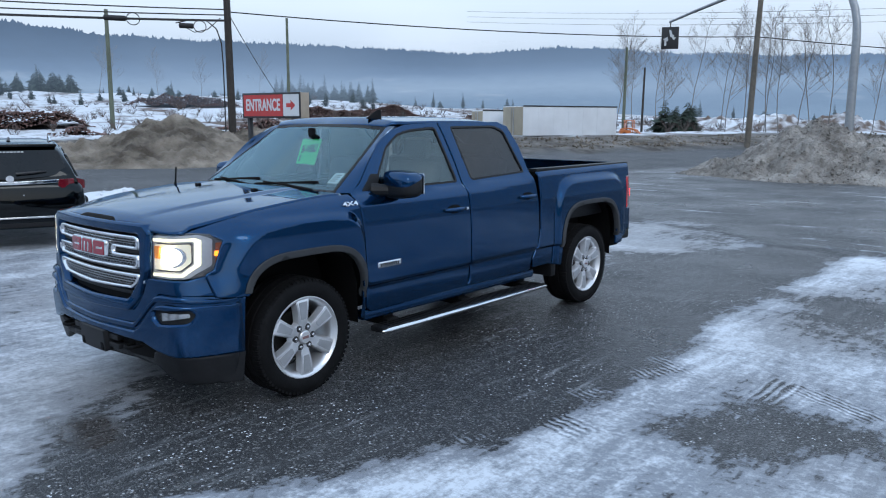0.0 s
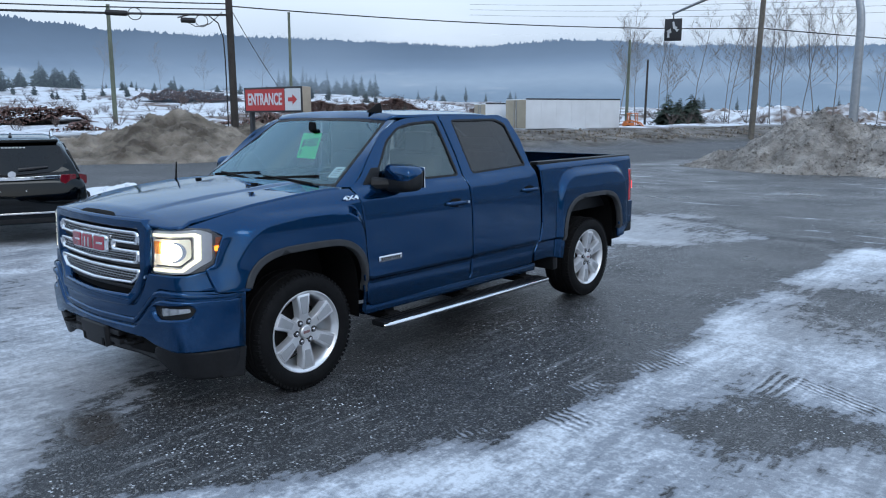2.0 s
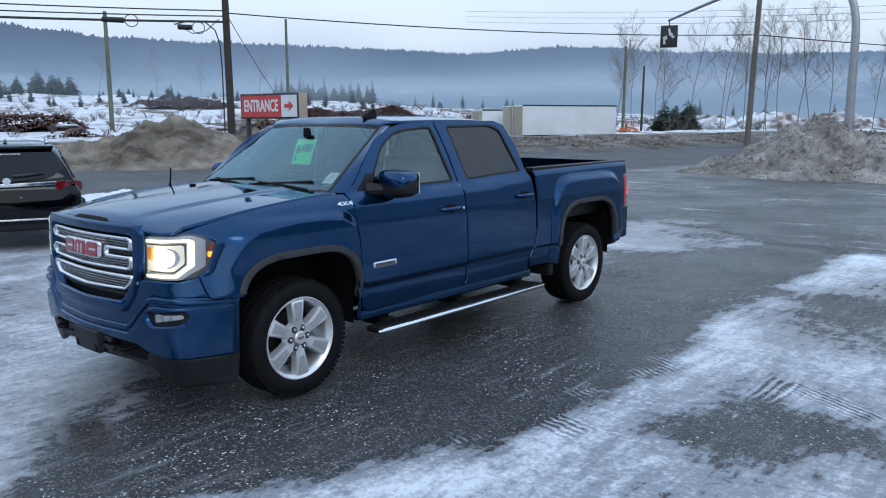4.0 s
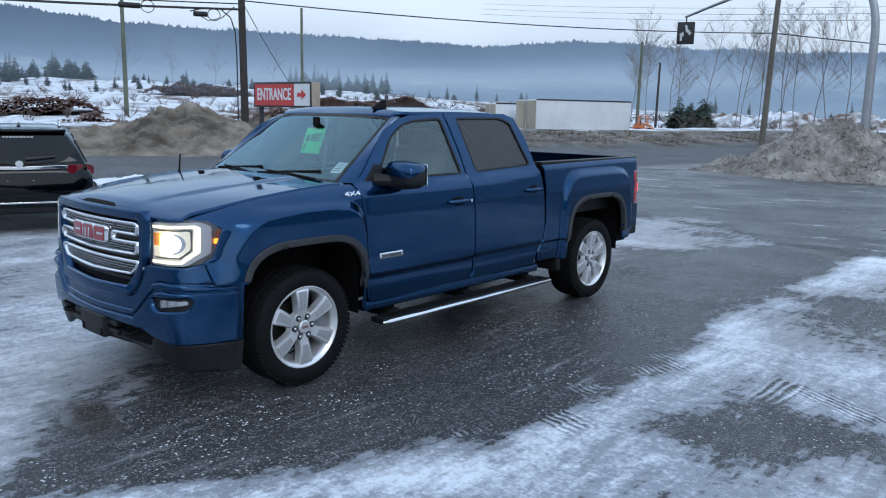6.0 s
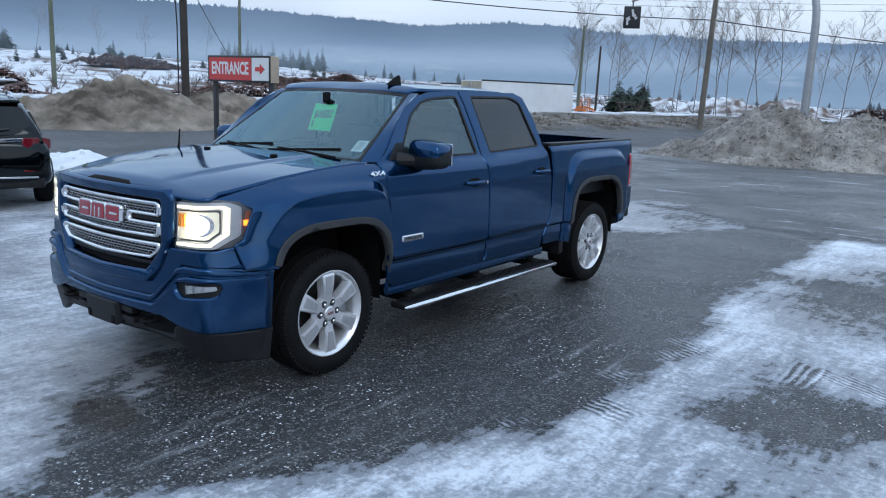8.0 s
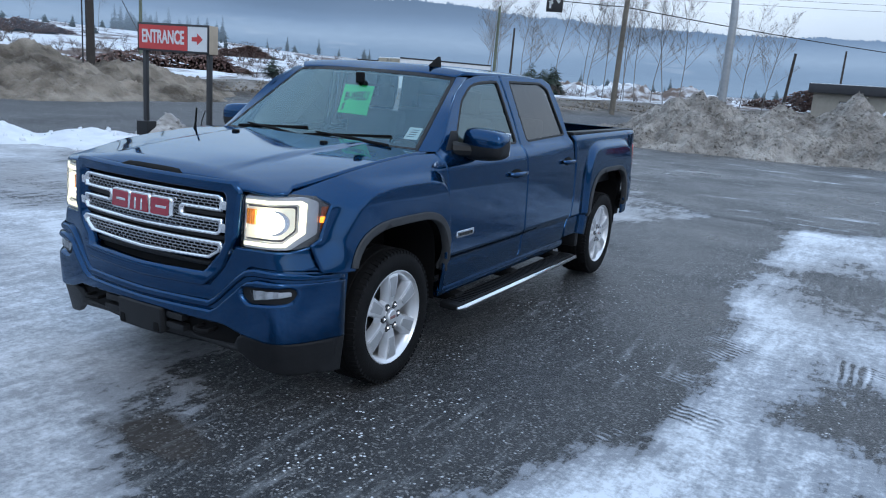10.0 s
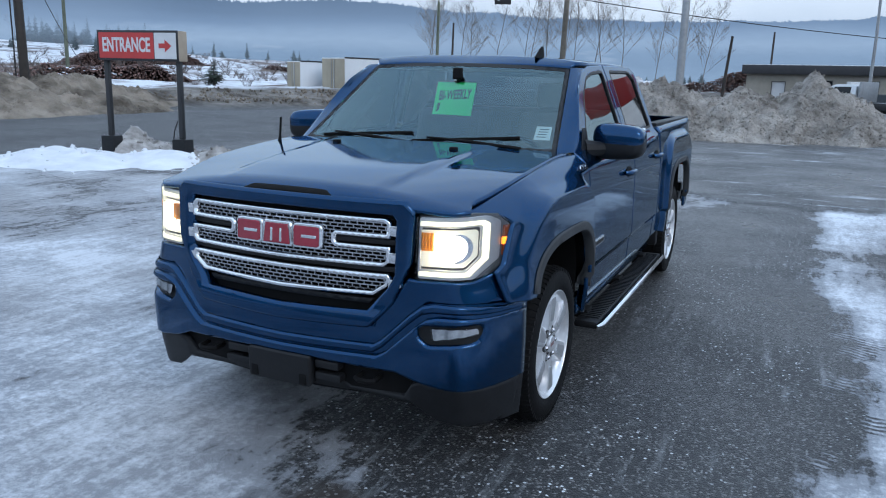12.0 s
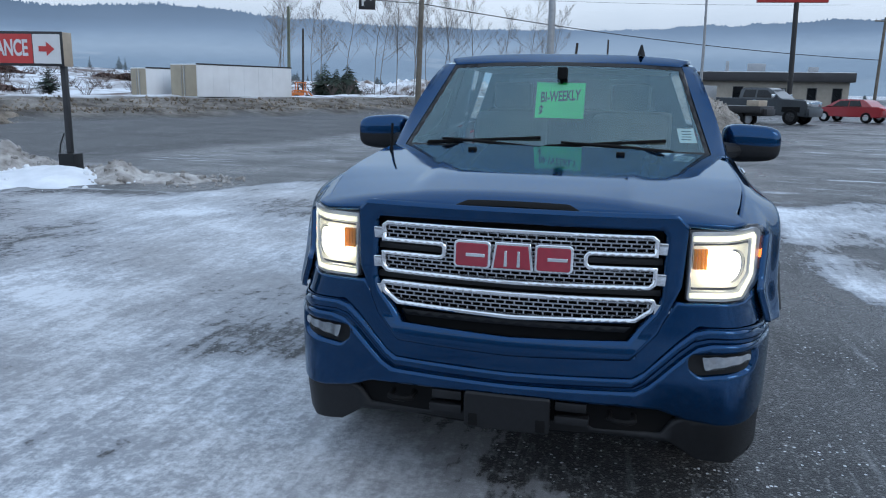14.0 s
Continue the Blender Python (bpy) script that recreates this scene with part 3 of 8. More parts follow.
def soften(me):
    """Shade by the smooth surface that the panel was cut from."""
    vals = np.zeros(len(me.vertices) * 3, dtype=np.float32)
    me.attributes["soft"].data.foreach_get("vector", vals)
    me.shade_smooth()
    me.normals_split_custom_set_from_vertices([tuple(v) for v in vals.reshape(-1, 3)])
    me.attributes.remove(me.attributes["soft"])


def panel(name, loops, place, mat, parent, cell=0.045, thick=0.02, edge=0.006, label="", angle=40):
    bm = bmesh.new()
    sheet(bm, loops, place, cell, thick, edge)
    loose = [v for v in bm.verts if not v.link_faces]
    bmesh.ops.delete(bm, geom=loose, context="VERTS")
    ob = part(name, bm, mat, parent, label, smooth=False)
    soften(ob.data)
    return ob


def arch(cy, half, bottom, top, n=4.0, steps=26):
    """Points over a wheel, from front to back, squared like a wheel opening."""
    out = []
    for i in range(steps + 1):
        a = math.pi * (1 - i / steps)
        c, s = math.cos(a), math.sin(a)
        out.append((cy + half * math.copysign(abs(c) ** (2 / n), c), bottom + (top - bottom) * abs(s) ** (2 / n)))
    return out


# materials of the pickup
def car_paint(name, base, flake):
    """Metallic paint: coloured flakes with a soft gloss, under a clear coat."""
    m = bpy.data.materials.new(name)
    m.use_nodes = True
    n, l = m.node_tree.nodes, m.node_tree.links
    n.clear()
    out, flakes, body, under, coat, top, fres = [n.new(k) for k in ("ShaderNodeOutputMaterial", "ShaderNodeBsdfGlossy", "ShaderNodeBsdfDiffuse", "ShaderNodeMixShader", "ShaderNodeBsdfGlossy", "ShaderNodeMixShader", "ShaderNodeFresnel")]
    co, grain, ramp = n.new("ShaderNodeTexCoord"), n.new("ShaderNodeTexNoise"), n.new("ShaderNodeValToRGB")
    grain.inputs["Scale"].default_value, grain.inputs["Detail"].default_value = 900.0, 3.0
    ramp.color_ramp.elements[0].position, ramp.color_ramp.elements[1].position = 0.35, 0.65
    ramp.color_ramp.elements[0].color, ramp.color_ramp.elements[1].color = (*base, 1), (*flake, 1)
    l.new(co.outputs["Object"], grain.inputs["Vector"])
    l.new(grain.outputs["Fac"], ramp.inputs["Fac"])
    l.new(ramp.outputs["Color"], flakes.inputs["Color"])
    l.new(ramp.outputs["Color"], body.inputs["Color"])
    flakes.inputs["Roughness"].default_value, coat.inputs["Roughness"].default_value = 0.21, 0.03
    coat.inputs["Color"].default_value = (0.86, 0.95, 1.0, 1)
    under.inputs[0].default_value = 0.12
    dust, dust_rng = n.new("ShaderNodeTexNoise"), n.new("ShaderNodeMapRange")
    dust.inputs["Scale"].default_value, dust.inputs["Detail"].default_value = 2.5, 6.0
    dust_rng.inputs["From Min"].default_value, dust_rng.inputs["From Max"].default_value, dust_rng.inputs["To Min"].default_value, dust_rng.inputs["To Max"].default_value = 0.35, 0.75, 0.025, 0.09
    l.new(co.outputs["Object"], dust.inputs["Vector"])
    l.new(dust.outputs["Fac"], dust_rng.inputs["Value"])
    l.new(dust_rng.outputs[0], coat.inputs["Roughness"])
    fres.inputs["IOR"].default_value = 1.38
    for a, b in ((flakes.outputs[0], under.inputs[1]), (body.outputs[0], under.inputs[2]), (fres.outputs[0], top.inputs[0]), (under.outputs[0], top.inputs[1]), (coat.outputs[0], top.inputs[2]), (top.outputs[0], out.inputs["Surface"])):
        l.new(a, b)
    return m


PAINT = car_paint("deep_blue_metallic", (0.0008, 0.0245, 0.078), (0.0018, 0.0440, 0.126))
CHROME = material("chrome", (0.72, 0.73, 0.75), rough=0.12, metal=1.0, spread=0.06, scale=30)
ALLOY = material("cast_alloy", (0.70, 0.71, 0.73), rough=0.28, metal=0.65, spread=0.06, scale=25, bump=0.02)
MESH_CHROME = material("pierced_chrome", (0.44, 0.45, 0.47), rough=0.18, metal=1.0, spread=0.08, scale=30)
LUG_CHROME = material("chromed_lug", (0.50, 0.51, 0.53), rough=0.25, metal=0.9, spread=0.15, scale=60)
POCKET_SHADE = material("nut_pocket_shade", (0.035, 0.036, 0.04), rough=0.5, metal=0.4, spread=0.2, scale=60)
ALLOY_DARK = material("painted_alloy_pocket", (0.46, 0.47, 0.49), rough=0.38, metal=0.6, spread=0.1, scale=25)
RUBBER = material("tyre_rubber", (0.0065, 0.0066, 0.0072), spec=0.14, rough=0.75, spread=0.35, scale=30, bump=0.15)
TRIM = material("black_textured_plastic", (0.009, 0.0095, 0.011), spec=0.28, rough=0.5, spread=0.25, scale=60, bump=0.1, bump_scale=400)
GREY_TRIM = material("dusty_grey_plastic", (0.024, 0.026, 0.029), rough=0.62, spread=0.3, scale=9, bump=0.1, bump_scale=300)
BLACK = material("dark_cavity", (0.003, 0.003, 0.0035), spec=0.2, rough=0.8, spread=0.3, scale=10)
GLASS = glass("windscreen_glass", (0.82, 0.97, 0.97), clear=0.98, ior=2.05, film=(0.62, 0.88, 0.97))
SIDE_GLASS = glass("side_window_glass", (0.62, 0.74, 0.74), clear=0.85, ior=1.95, film=(0.72, 0.90, 0.95))
DARK_GLASS = glass("tinted_glass", (0.30, 0.33, 0.35), clear=0.32)
LENS = glass("clear_lamp_cover", (0.97, 0.98, 1.0), clear=0.95)
RED_BADGE = material("red_enamel", (0.25, 0.016, 0.032), rough=0.25, spread=0.1, scale=40, coat=0.6)
RED_LENS = material("red_lamp_lens", (0.42, 0.012, 0.018), rough=0.15, spread=0.1, scale=60, coat=0.8)
CAP_RED = material("dull_red_cap_print", (0.22, 0.12, 0.12), rough=0.4, spread=0.1, scale=40)
DARK_RED_LENS = material("dark_red_lamp_lens", (0.13, 0.004, 0.010), rough=0.12, spread=0.15, scale=60, coat=0.8)
SEAT = material("grey_seat_cloth", (0.17, 0.165, 0.155), rough=0.85, spread=0.25, scale=30, bump=0.2)
LAMP_WHITE = glow("lit_light_guide", (1.0, 0.96, 0.72), 0.85)
LAMP_BEAM = glow("lit_headlamp_lens", (1.0, 0.93, 0.72), 5.0)
# the bowl's glow stands for lens light that a reflector throws back
LAMP_BOWL = glow("glowing_headlamp_bowl", (0.95, 0.90, 0.74), 0.24)
LAMP_BOWL.node_tree.nodes["Principled BSDF"].inputs["Metallic"].default_value = 0.4
AMBER_REFLECTOR = material("amber_reflector", (0.80, 0.30, 0.04), rough=0.3, spread=0.2, scale=40)
AMBER_LENS = material("amber_lens", (0.30, 0.065, 0.012), rough=0.2, spread=0.1, scale=40)
LAMP_GREY = material("dark_grey_lamp_housing", (0.085, 0.088, 0.095), rough=0.35, metal=0.3, spread=0.15, scale=30)
SMOKED = material("smoked_lamp_silver", (0.52, 0.53, 0.55), rough=0.28, metal=0.6, spread=0.1, scale=40)
LAMP_AMBER = glow("lit_amber_marker", (1.0, 0.27, 0.02), 2.4)
LAMP_RED = glow("lit_red_tail_lamp", (1.0, 0.03, 0.03), 4.0)
FROST = material("frosted_lamp_glass", (0.50, 0.53, 0.56), rough=0.25, metal=0.3, spread=0.25, scale=60)
HEADLINER = material("pale_headliner", (0.33, 0.32, 0.30), rough=0.9, spread=0.1)
GREEN_SHEET = material("bright_green_paper", (0.03, 0.97, 0.21), rough=0.6, spread=0.03, scale=20)
INK = material("dark_ink", (0.012, 0.05, 0.02), rough=0.6, spread=0.2, scale=40)
WHITE_SHEET = material("white_paper", (0.72, 0.74, 0.74), rough=0.5, spread=0.05, scale=30)


def soft_table(table, v, blur=0.11):
    """lerp_table with its kinks smoothed."""
    return sum(lerp_table(table, v + blur * k) for k in (-1, -0.66, -0.33, 0, 0.33, 0.66, 1)) / 7


def z_edge(y):
    """Height of the line where the side turns into hood, window or bed rail."""
    return soft_table([(-0.95, 1.13), (-0.71, 1.20), (-0.37, 1.275), (0.0, 1.315), (0.3, 1.338), (0.55, 1.335), (1.2, 1.32), (1.8, 1.33), (2.62, 1.365), (2.75, 1.385), (4.6, 1.40)], y)


def boxed(y, z, y0, y1, z1, soft=0.042, blunt=0.0):
    """1 inside a squared wheel bulge, falling to 0 over its crease."""
    c, h = (y0 + y1) / 2, (y1 - y0) / 2
    d = ((abs(y - c) / h) ** 6 + (max(0.0, z - 0.45) / (z1 - 0.45)) ** 6) ** (1 / 6)
    soft += blunt * smooth01(c - 0.5 * h, c - h, y)
    return 1 - smooth01(1.0 - soft, 1.0 + soft, d)


def side_x(y, z):
    """Half the body's width at a place along it and a height."""
    w = 0.962 + 0.012 * smooth01(0.40, 0.62, z) + 0.018 * smooth01(0.658, 0.678, z) - 0.004 * smooth01(0.69, 1.0, z)
    w -= 0.105 * (max(0.0, z - 1.10) ** 2 + 0.02 ** 2) ** 0.5 - 0.0021
    w += 0.042 * max(boxed(y, z, -0.60 + 0.10 * smooth01(0.85, 1.2, z), 0.535, 1.215, 0.042, 0.07), boxed(y, z, 3.04, 4.34, 1.29))
    w -= 0.25 * max(0.0, -0.25 - y) ** 1.7 * (0.3 + 0.7 * smooth01(0.76, 0.95, z))
    w -= 0.10 * max(0.0, y - 4.25) ** 1.4
    e = z_edge(y)
    roll = soft_table([(-1, 0.115), (0.3, 0.105), (0.6, 0.055), (2.6, 0.045), (2.8, 0.02), (5, 0.02)], y)
    reach = soft_table([(-1, 0.13), (0.3, 0.13), (0.6, 0.09), (2.6, 0.08), (2.8, 0.05), (5, 0.05)], y)
    k = min(1.2, max(0.0, (z - (e - reach)) / reach))
    return w - roll * k ** 2.2


def cabin_x(y, z):
    """Half width of the greenhouse."""
    k = z - z_edge(y)
    return side_x(y, z_edge(y)) - 0.345 * k - 0.16 * max(0.0, k - 0.40) ** 1.5


def flank_x(y, z):
    return side_x(y, z) if z <= z_edge(y) else cabin_x(y, z)


def screen_y(x, z):
    return 0.4686 + 1.5 * (z - 1.43) + 0.147 * x * x


def front_y(x, z):
    """The nose's outline from above, leaning a little back with height."""
    a = abs(x)
    end = 1.005 - 0.033 * smooth01(0.72, 0.92, z)
    c = end - 0.222
    y = -0.955 + 0.10 * (a / 0.8) ** 2 + 0.35 * (max(0.0, a - c) / (end - c)) ** (2.6 - 0.6 * smooth01(0.74, 1.0, z))
    return y + 0.05 * max(0.0, z - 0.95)


def hood_z(x, y):
    a = abs(x)
    k = min(1.0, max(0.0, (y + 0.93) / 1.28))
    mid = 1.243 + 0.122 * k ** 0.75
    edge_z = z_edge(y) + 0.004
    f = min(1.0, a / 0.88) ** 2.4
    z = mid * (1 - f) + edge_z * f
    z += 0.012 * (1 - smooth01(0.37 + 0.10 * k, 0.44 + 0.10 * k, a)) * smooth01(-0.93, -0.5, y)
    return z - 0.045 * max(0.0, (-0.80 - y) / 0.13) ** 2


def mirrored(loop):
    return [(-u, v) for u, v in loop][::-1]


def build_wheel(parent, cx, cy, name="wheel", turn=0.0):
    """A six-spoke wheel with its tyre. The outer face looks along the sign of cx."""
    s = 1 if cx > 0 else -1
    ob = new(name)
    ob.parent = parent
    ob.matrix_basis = pose(cx, cy, 0.405, 0, 0, 0 if s > 0 else 180) @ pose(0, 0, 0, turn, 0, 0)

    def lathe(bm, profile, seg=64, closed=False):
        rings = [[bm.verts.new((u, r * math.cos(2 * math.pi * k / seg), r * math.sin(2 * math.pi * k / seg))) for k in range(seg)] for u, r in profile]
        pairs = list(zip(rings, rings[1:])) + ([(rings[-1], rings[0])] if closed else [])
        for a, b in pairs:
            for k in range(seg):
                bm.faces.new((a[k], b[k], b[(k + 1) % seg], a[(k + 1) % seg]))

    # outer face of the tyre lies at u = 0.02, the wheel reaches inwards
    bm = bmesh.new()
    lathe(bm, [(-0.02, 0.262), (0.004, 0.270), (0.016, 0.288), (0.024, 0.318), (0.022, 0.350), (0.008, 0.382), (-0.012, 0.396), (-0.03, 0.399), (-0.062, 0.400), (-0.066, 0.391), (-0.072, 0.391), (-0.076, 0.401), (-0.13, 0.403),
               (-0.134, 0.393), (-0.142, 0.393), (-0.146, 0.403), (-0.20, 0.401), (-0.204, 0.391), (-0.210, 0.391), (-0.214, 0.400), (-0.245, 0.397), (-0.268, 0.380), (-0.280, 0.345), (-0.275, 0.30), (-0.26, 0.262)], 72)
    tread = bmesh.new()
    for k in range(72):  # shoulder blocks
        a = 2 * math.pi * k / 72
        m = Matrix.Rotation(a, 4, "X")
        for u0, u1 in ((-0.03, 0.012), (-0.262, -0.22)):
            made = bmesh.ops.create_cube(tread, size=1.0)["verts"]
            for v in made:
                out = v.co.z > 0
                v.co = m @ Vector((u0 + (u1 - u0) * (v.co.x + 0.5), v.co.y * 0.020, (0.4035 if out else 0.375) - (0.010 if (v.co.x > 0) == (u1 > 0) and out else 0)))
    part("tyre", bm, RUBBER, ob, "black all-season tyre with a blocky tread", angle=50)
    part("tread", tread, RUBBER, ob)["kind"] = "stuff"
    bm = bmesh.new()
    lathe(bm, [(-0.235, 0.255), (-0.22, 0.245), (-0.10, 0.236), (-0.03, 0.243), (-0.008, 0.252), (0.002, 0.262), (0.010, 0.274), (0.014, 0.276), (0.013, 0.280), (0.006, 0.282), (-0.02, 0.276), (-0.235, 0.272)], 72)
    part("rim", bm, ALLOY, ob, "bright alloy rim", angle=50)
    bm = bmesh.new()
    # six spokes, widening outwards, on a dished centre
    for k in range(6):
        m = Matrix.Rotation(2 * math.pi * k / 6, 4, "X")

        def spoke(r, w, u):
            return [m @ Vector((u, -w, r)), m @ Vector((u, w, r))]

        rows = [(0.055, 0.040, -0.008), (0.095, 0.034, -0.006), (0.14, 0.038, 0.002), (0.20, 0.046, 0.006), (0.25, 0.052, 0.004), (0.262, 0.058, -0.002)]
        top = [[bm.verts.new(p) for p in spoke(r, w, u)] for r, w, u in rows]
        low = [[bm.verts.new(p) for p in spoke(r, w + 0.010, u - 0.055)] for r, w, u in rows]
        for i in range(len(rows) - 1):
            bm.faces.new((top[i][0], top[i][1], top[i + 1][1], top[i + 1][0]))
            bm.faces.new((low[i][0], top[i][0], top[i + 1][0], low[i + 1][0]))
            bm.faces.new((top[i][1], low[i][1], low[i + 1][1], top[i + 1][1]))
    lathe(bm, [(-0.05, 0.115), (-0.016, 0.100), (-0.012, 0.085), (-0.020, 0.075), (-0.020, 0.048), (-0.008, 0.044), (-0.006, 0.001)], 48)
    bmesh.ops.recalc_face_normals(bm, faces=bm.faces)
    bmesh.ops.bevel(bm, geom=[e for e in bm.edges if len(e.link_faces) == 2 and e.calc_face_angle() > 0.9], offset=0.004, segments=2, affect="EDGES")
    part("spokes", bm, ALLOY, ob, "six broad silver spokes", angle=45)
    for k in range(6):
        m = Matrix.Rotation(2 * math.pi * k / 6, 4, "X")
        bm = bmesh.new()
        loop = [(-0.020, 0.125), (0.020, 0.125), (0.033, 0.245), (-0.033, 0.245)]
        rows = rounded(loop, 0.008, 3)
        vs = [bm.verts.new(m @ Vector((0.0045 + 0.004 * smooth01(0.12, 0.20, r) + 0.0008, w, r))) for w, r in rows]
        lo = [bm.verts.new(v.co + Vector((-0.006, 0, 0))) for v in vs]
        bm.faces.new(vs[::-1])
        for i in range(len(vs)):
            bm.faces.new((vs[i], vs[(i + 1) % len(vs)], lo[(i + 1) % len(vs)], lo[i]))
        bmesh.ops.recalc_face_normals(bm, faces=bm.faces)
        part("spoke_inlay", bm, ALLOY_DARK, ob)
    for k in range(6):
        a = 2 * math.pi * (k + 0.5) / 6
        bm = bmesh.new()
        c = Vector((-0.02, 0.072 * math.sin(a), 0.072 * math.cos(a)))
        tube(bm, [c, c + Vector((0.022, 0, 0)), c + Vector((0.028, 0, 0))], [0.0145, 0.0135, 0.008], 6)
        nut = part("lug_nut", bm, LUG_CHROME, ob)
        # a dark disc round the nut puts its pocket's shade in as colour
        bm = bmesh.new()
        tube(bm, [c + Vector((0.002, 0, 0)), c + Vector((0.0135, 0, 0))], [0.0225, 0.0225], 16)
        part("nut_pocket", bm, POCKET_SHADE, nut, "dark disc for the shaded pocket")
    bm = bmesh.new()
    tube(bm, [(-0.012, 0, 0), (0.003, 0, 0), (0.008, 0, 0)], [0.047, 0.045, 0.038], 32)
    part("centre_cap", bm, ALLOY, ob)
    bm = bmesh.new()
    box(bm, (0.006, -0.026, -0.009), (0.0095, 0.026, 0.009), 0.001)
    part("cap_emblem", bm, CAP_RED, ob)
    bm = bmesh.new()
    tube(bm, [(-0.14, 0, 0), (-0.115, 0, 0)], [0.17, 0.17], 40)
    part("brake_disc", bm, material("brake_iron", (0.05, 0.048, 0.046), rough=0.45, metal=0.8) if "brake_iron" not in bpy.data.materials else bpy.data.materials["brake_iron"], ob)
    return ob


def text_mesh(body, size, depth=0.0):
    """Built-in lettering turned into a mesh, centred, in the x-y plane."""
    cu = bpy.data.curves.new("lettering", "FONT")
    cu.body, cu.size, cu.extrude, cu.align_x, cu.align_y = body, size, depth, "CENTER", "CENTER"
    cu.offset = 0.026 * size
    tmp = bpy.data.objects.new("lettering", cu)
    me = bpy.data.meshes.new_from_object(tmp)
    bpy.data.objects.remove(tmp)
    bpy.data.curves.remove(cu)
    return me


def ring_loop(loop, width):
    return [loop, inset(loop, width)]


def build_pickup():
    truck = thing("pickup_truck", "dark blue crew-cab pickup truck with its lamps lit, on wet asphalt", "pickup truck")
    gap = 0.0045
    f_arch, r_arch = arch(0.012, 0.497, 0.40, 0.972), arch(3.655, 0.525, 0.44, 1.03)
    for s in (1, -1):
        def place(y, z, s=s):
            return (s * flank_x(y, z), y, z)
        th = 0.022 * s * 1
        # front fender
        fen = [(-0.785, z_edge(-0.785) - 0.004), (-0.72, z_edge(-0.72) - 0.004), (-0.60, z_edge(-0.60) - 0.004)] + [(y, z_edge(y) - 0.004) for y in (-0.5, -0.4, -0.3, -0.2, -0.1, 0.0, 0.1, 0.2, 0.3, 0.42)] + [(0.475, z_edge(0.5) - 0.002), (0.515, z_edge(0.5) - 0.09), (0.548, 1.0), (0.562, 0.70), (0.56, 0.47), (0.52, 0.44)]
        fen += [(y, z) for y, z in f_arch[::-1] if z > 0.44 and not (y < -0.3 and z < 0.775)] + [(-0.47, 0.775), (-0.66, 0.79), (-0.70, 0.93), (-0.645, 0.955), (-0.585, 1.13), (-0.64, 1.166), (-0.72, 1.168), (-0.785, 1.170)]
        panel("front_fender", [fen], place, PAINT, truck, cell=0.015, thick=th)
        # doors with their window openings
        fw = rounded([(0.74, 1.345), (0.80, 1.46), (0.945, 1.648), (1.10, 1.742), (1.26, 1.775), (1.555, 1.792), (1.665, 1.352)], 0.035)
        fd = [(0.522, z_edge(0.5) - 0.09), (0.50, z_edge(0.5) + 0.005), (0.60, 1.40), (0.72, 1.53), (0.87, 1.68), (1.03, 1.775), (1.22, 1.815), (1.60, 1.832), (1.640, 1.70), (1.69, 1.50), (1.735, 1.20), (1.752, 0.95), (1.755, 0.70), (1.735, 0.50), (1.71, 0.478), (0.62, 0.465), (0.575, 0.50), (0.572, 0.70), (0.556, 1.0)]
        rw = rounded([(1.745, 1.795), (2.33, 1.800), (2.455, 1.755), (2.60, 1.388), (1.845, 1.357)], 0.035)
        rd = [(1.618, 1.832), (2.40, 1.838), (2.525, 1.80), (2.62, 1.62), (2.665, 1.40), (2.72, 1.25), (2.752, 1.05), (2.762, 0.85), (2.735, 0.70), (2.665, 0.60), (2.645, 0.49), (2.63, 0.482), (1.735, 0.478), (1.765, 0.52), (1.772, 0.70), (1.768, 0.95), (1.752, 1.20), (1.707, 1.50), (1.655, 1.70)]
        fdoor = panel("front_door", [inset(fd, gap * 0.5), fw], place, PAINT, truck, cell=0.03, thick=th)
        rdoor = panel("rear_door", [inset(rd, gap * 0.5), rw], place, PAINT, truck, cell=0.03, thick=th)

        def inner(y, z, s=s):
            return (s * (flank_x(y, z) - 0.012), y, z)
        for door, loop, mat in ((fdoor, fw, SIDE_GLASS), (rdoor, rw, DARK_GLASS)):
            ob = panel("window_pane", [inset(loop, -0.012)], inner, mat, door, thick=0.004 * s, edge=0)
            ob.visible_shadow = False
            panel("window_seal", [inset(loop, -0.004), inset(loop, 0.012)], lambda y, z, s=s: (s * (flank_x(y, z) + 0.001), y, z), TRIM, door, thick=0.012 * s, edge=0.002, cell=0.06)
        # handles
        for door, hy, hz in ((fdoor, 1.535, 1.142), (rdoor, 2.565, 1.174)):
            bm = bmesh.new()
            w = flank_x(hy, hz)
            pts = [(s * (w + d), hy + o, hz) for o, d in ((-0.115, 0.004), (-0.10, 0.026), (-0.05, 0.036), (0.05, 0.036), (0.10, 0.026), (0.115, 0.004))]
            tube(bm, pts, [0.014, 0.017, 0.019, 0.019, 0.017, 0.012], 10)
            hd = part("door_handle", bm, PAINT, door, angle=60)
            # thin near-black oval: shade of the handle's cup, put in as colour
            bm = bmesh.new()
            bmesh.ops.create_uvsphere(bm, u_segments=16, v_segments=8, radius=1.0)
            for v in bm.verts:
                v.co = Vector((s * (w + 0.0015) + v.co.x * 0.004, hy + v.co.y * 0.085, hz + v.co.z * 0.036))
            part("handle_cup", bm, BLACK, hd)
            if door is fdoor:
                bm = bmesh.new()
                tube(bm, [(s * (w + 0.03), hy + 0.135, hz), (s * (w + 0.004), hy + 0.135, hz)], [0.012, 0.012], 12)
                part("lock_cylinder", bm, CHROME, door)
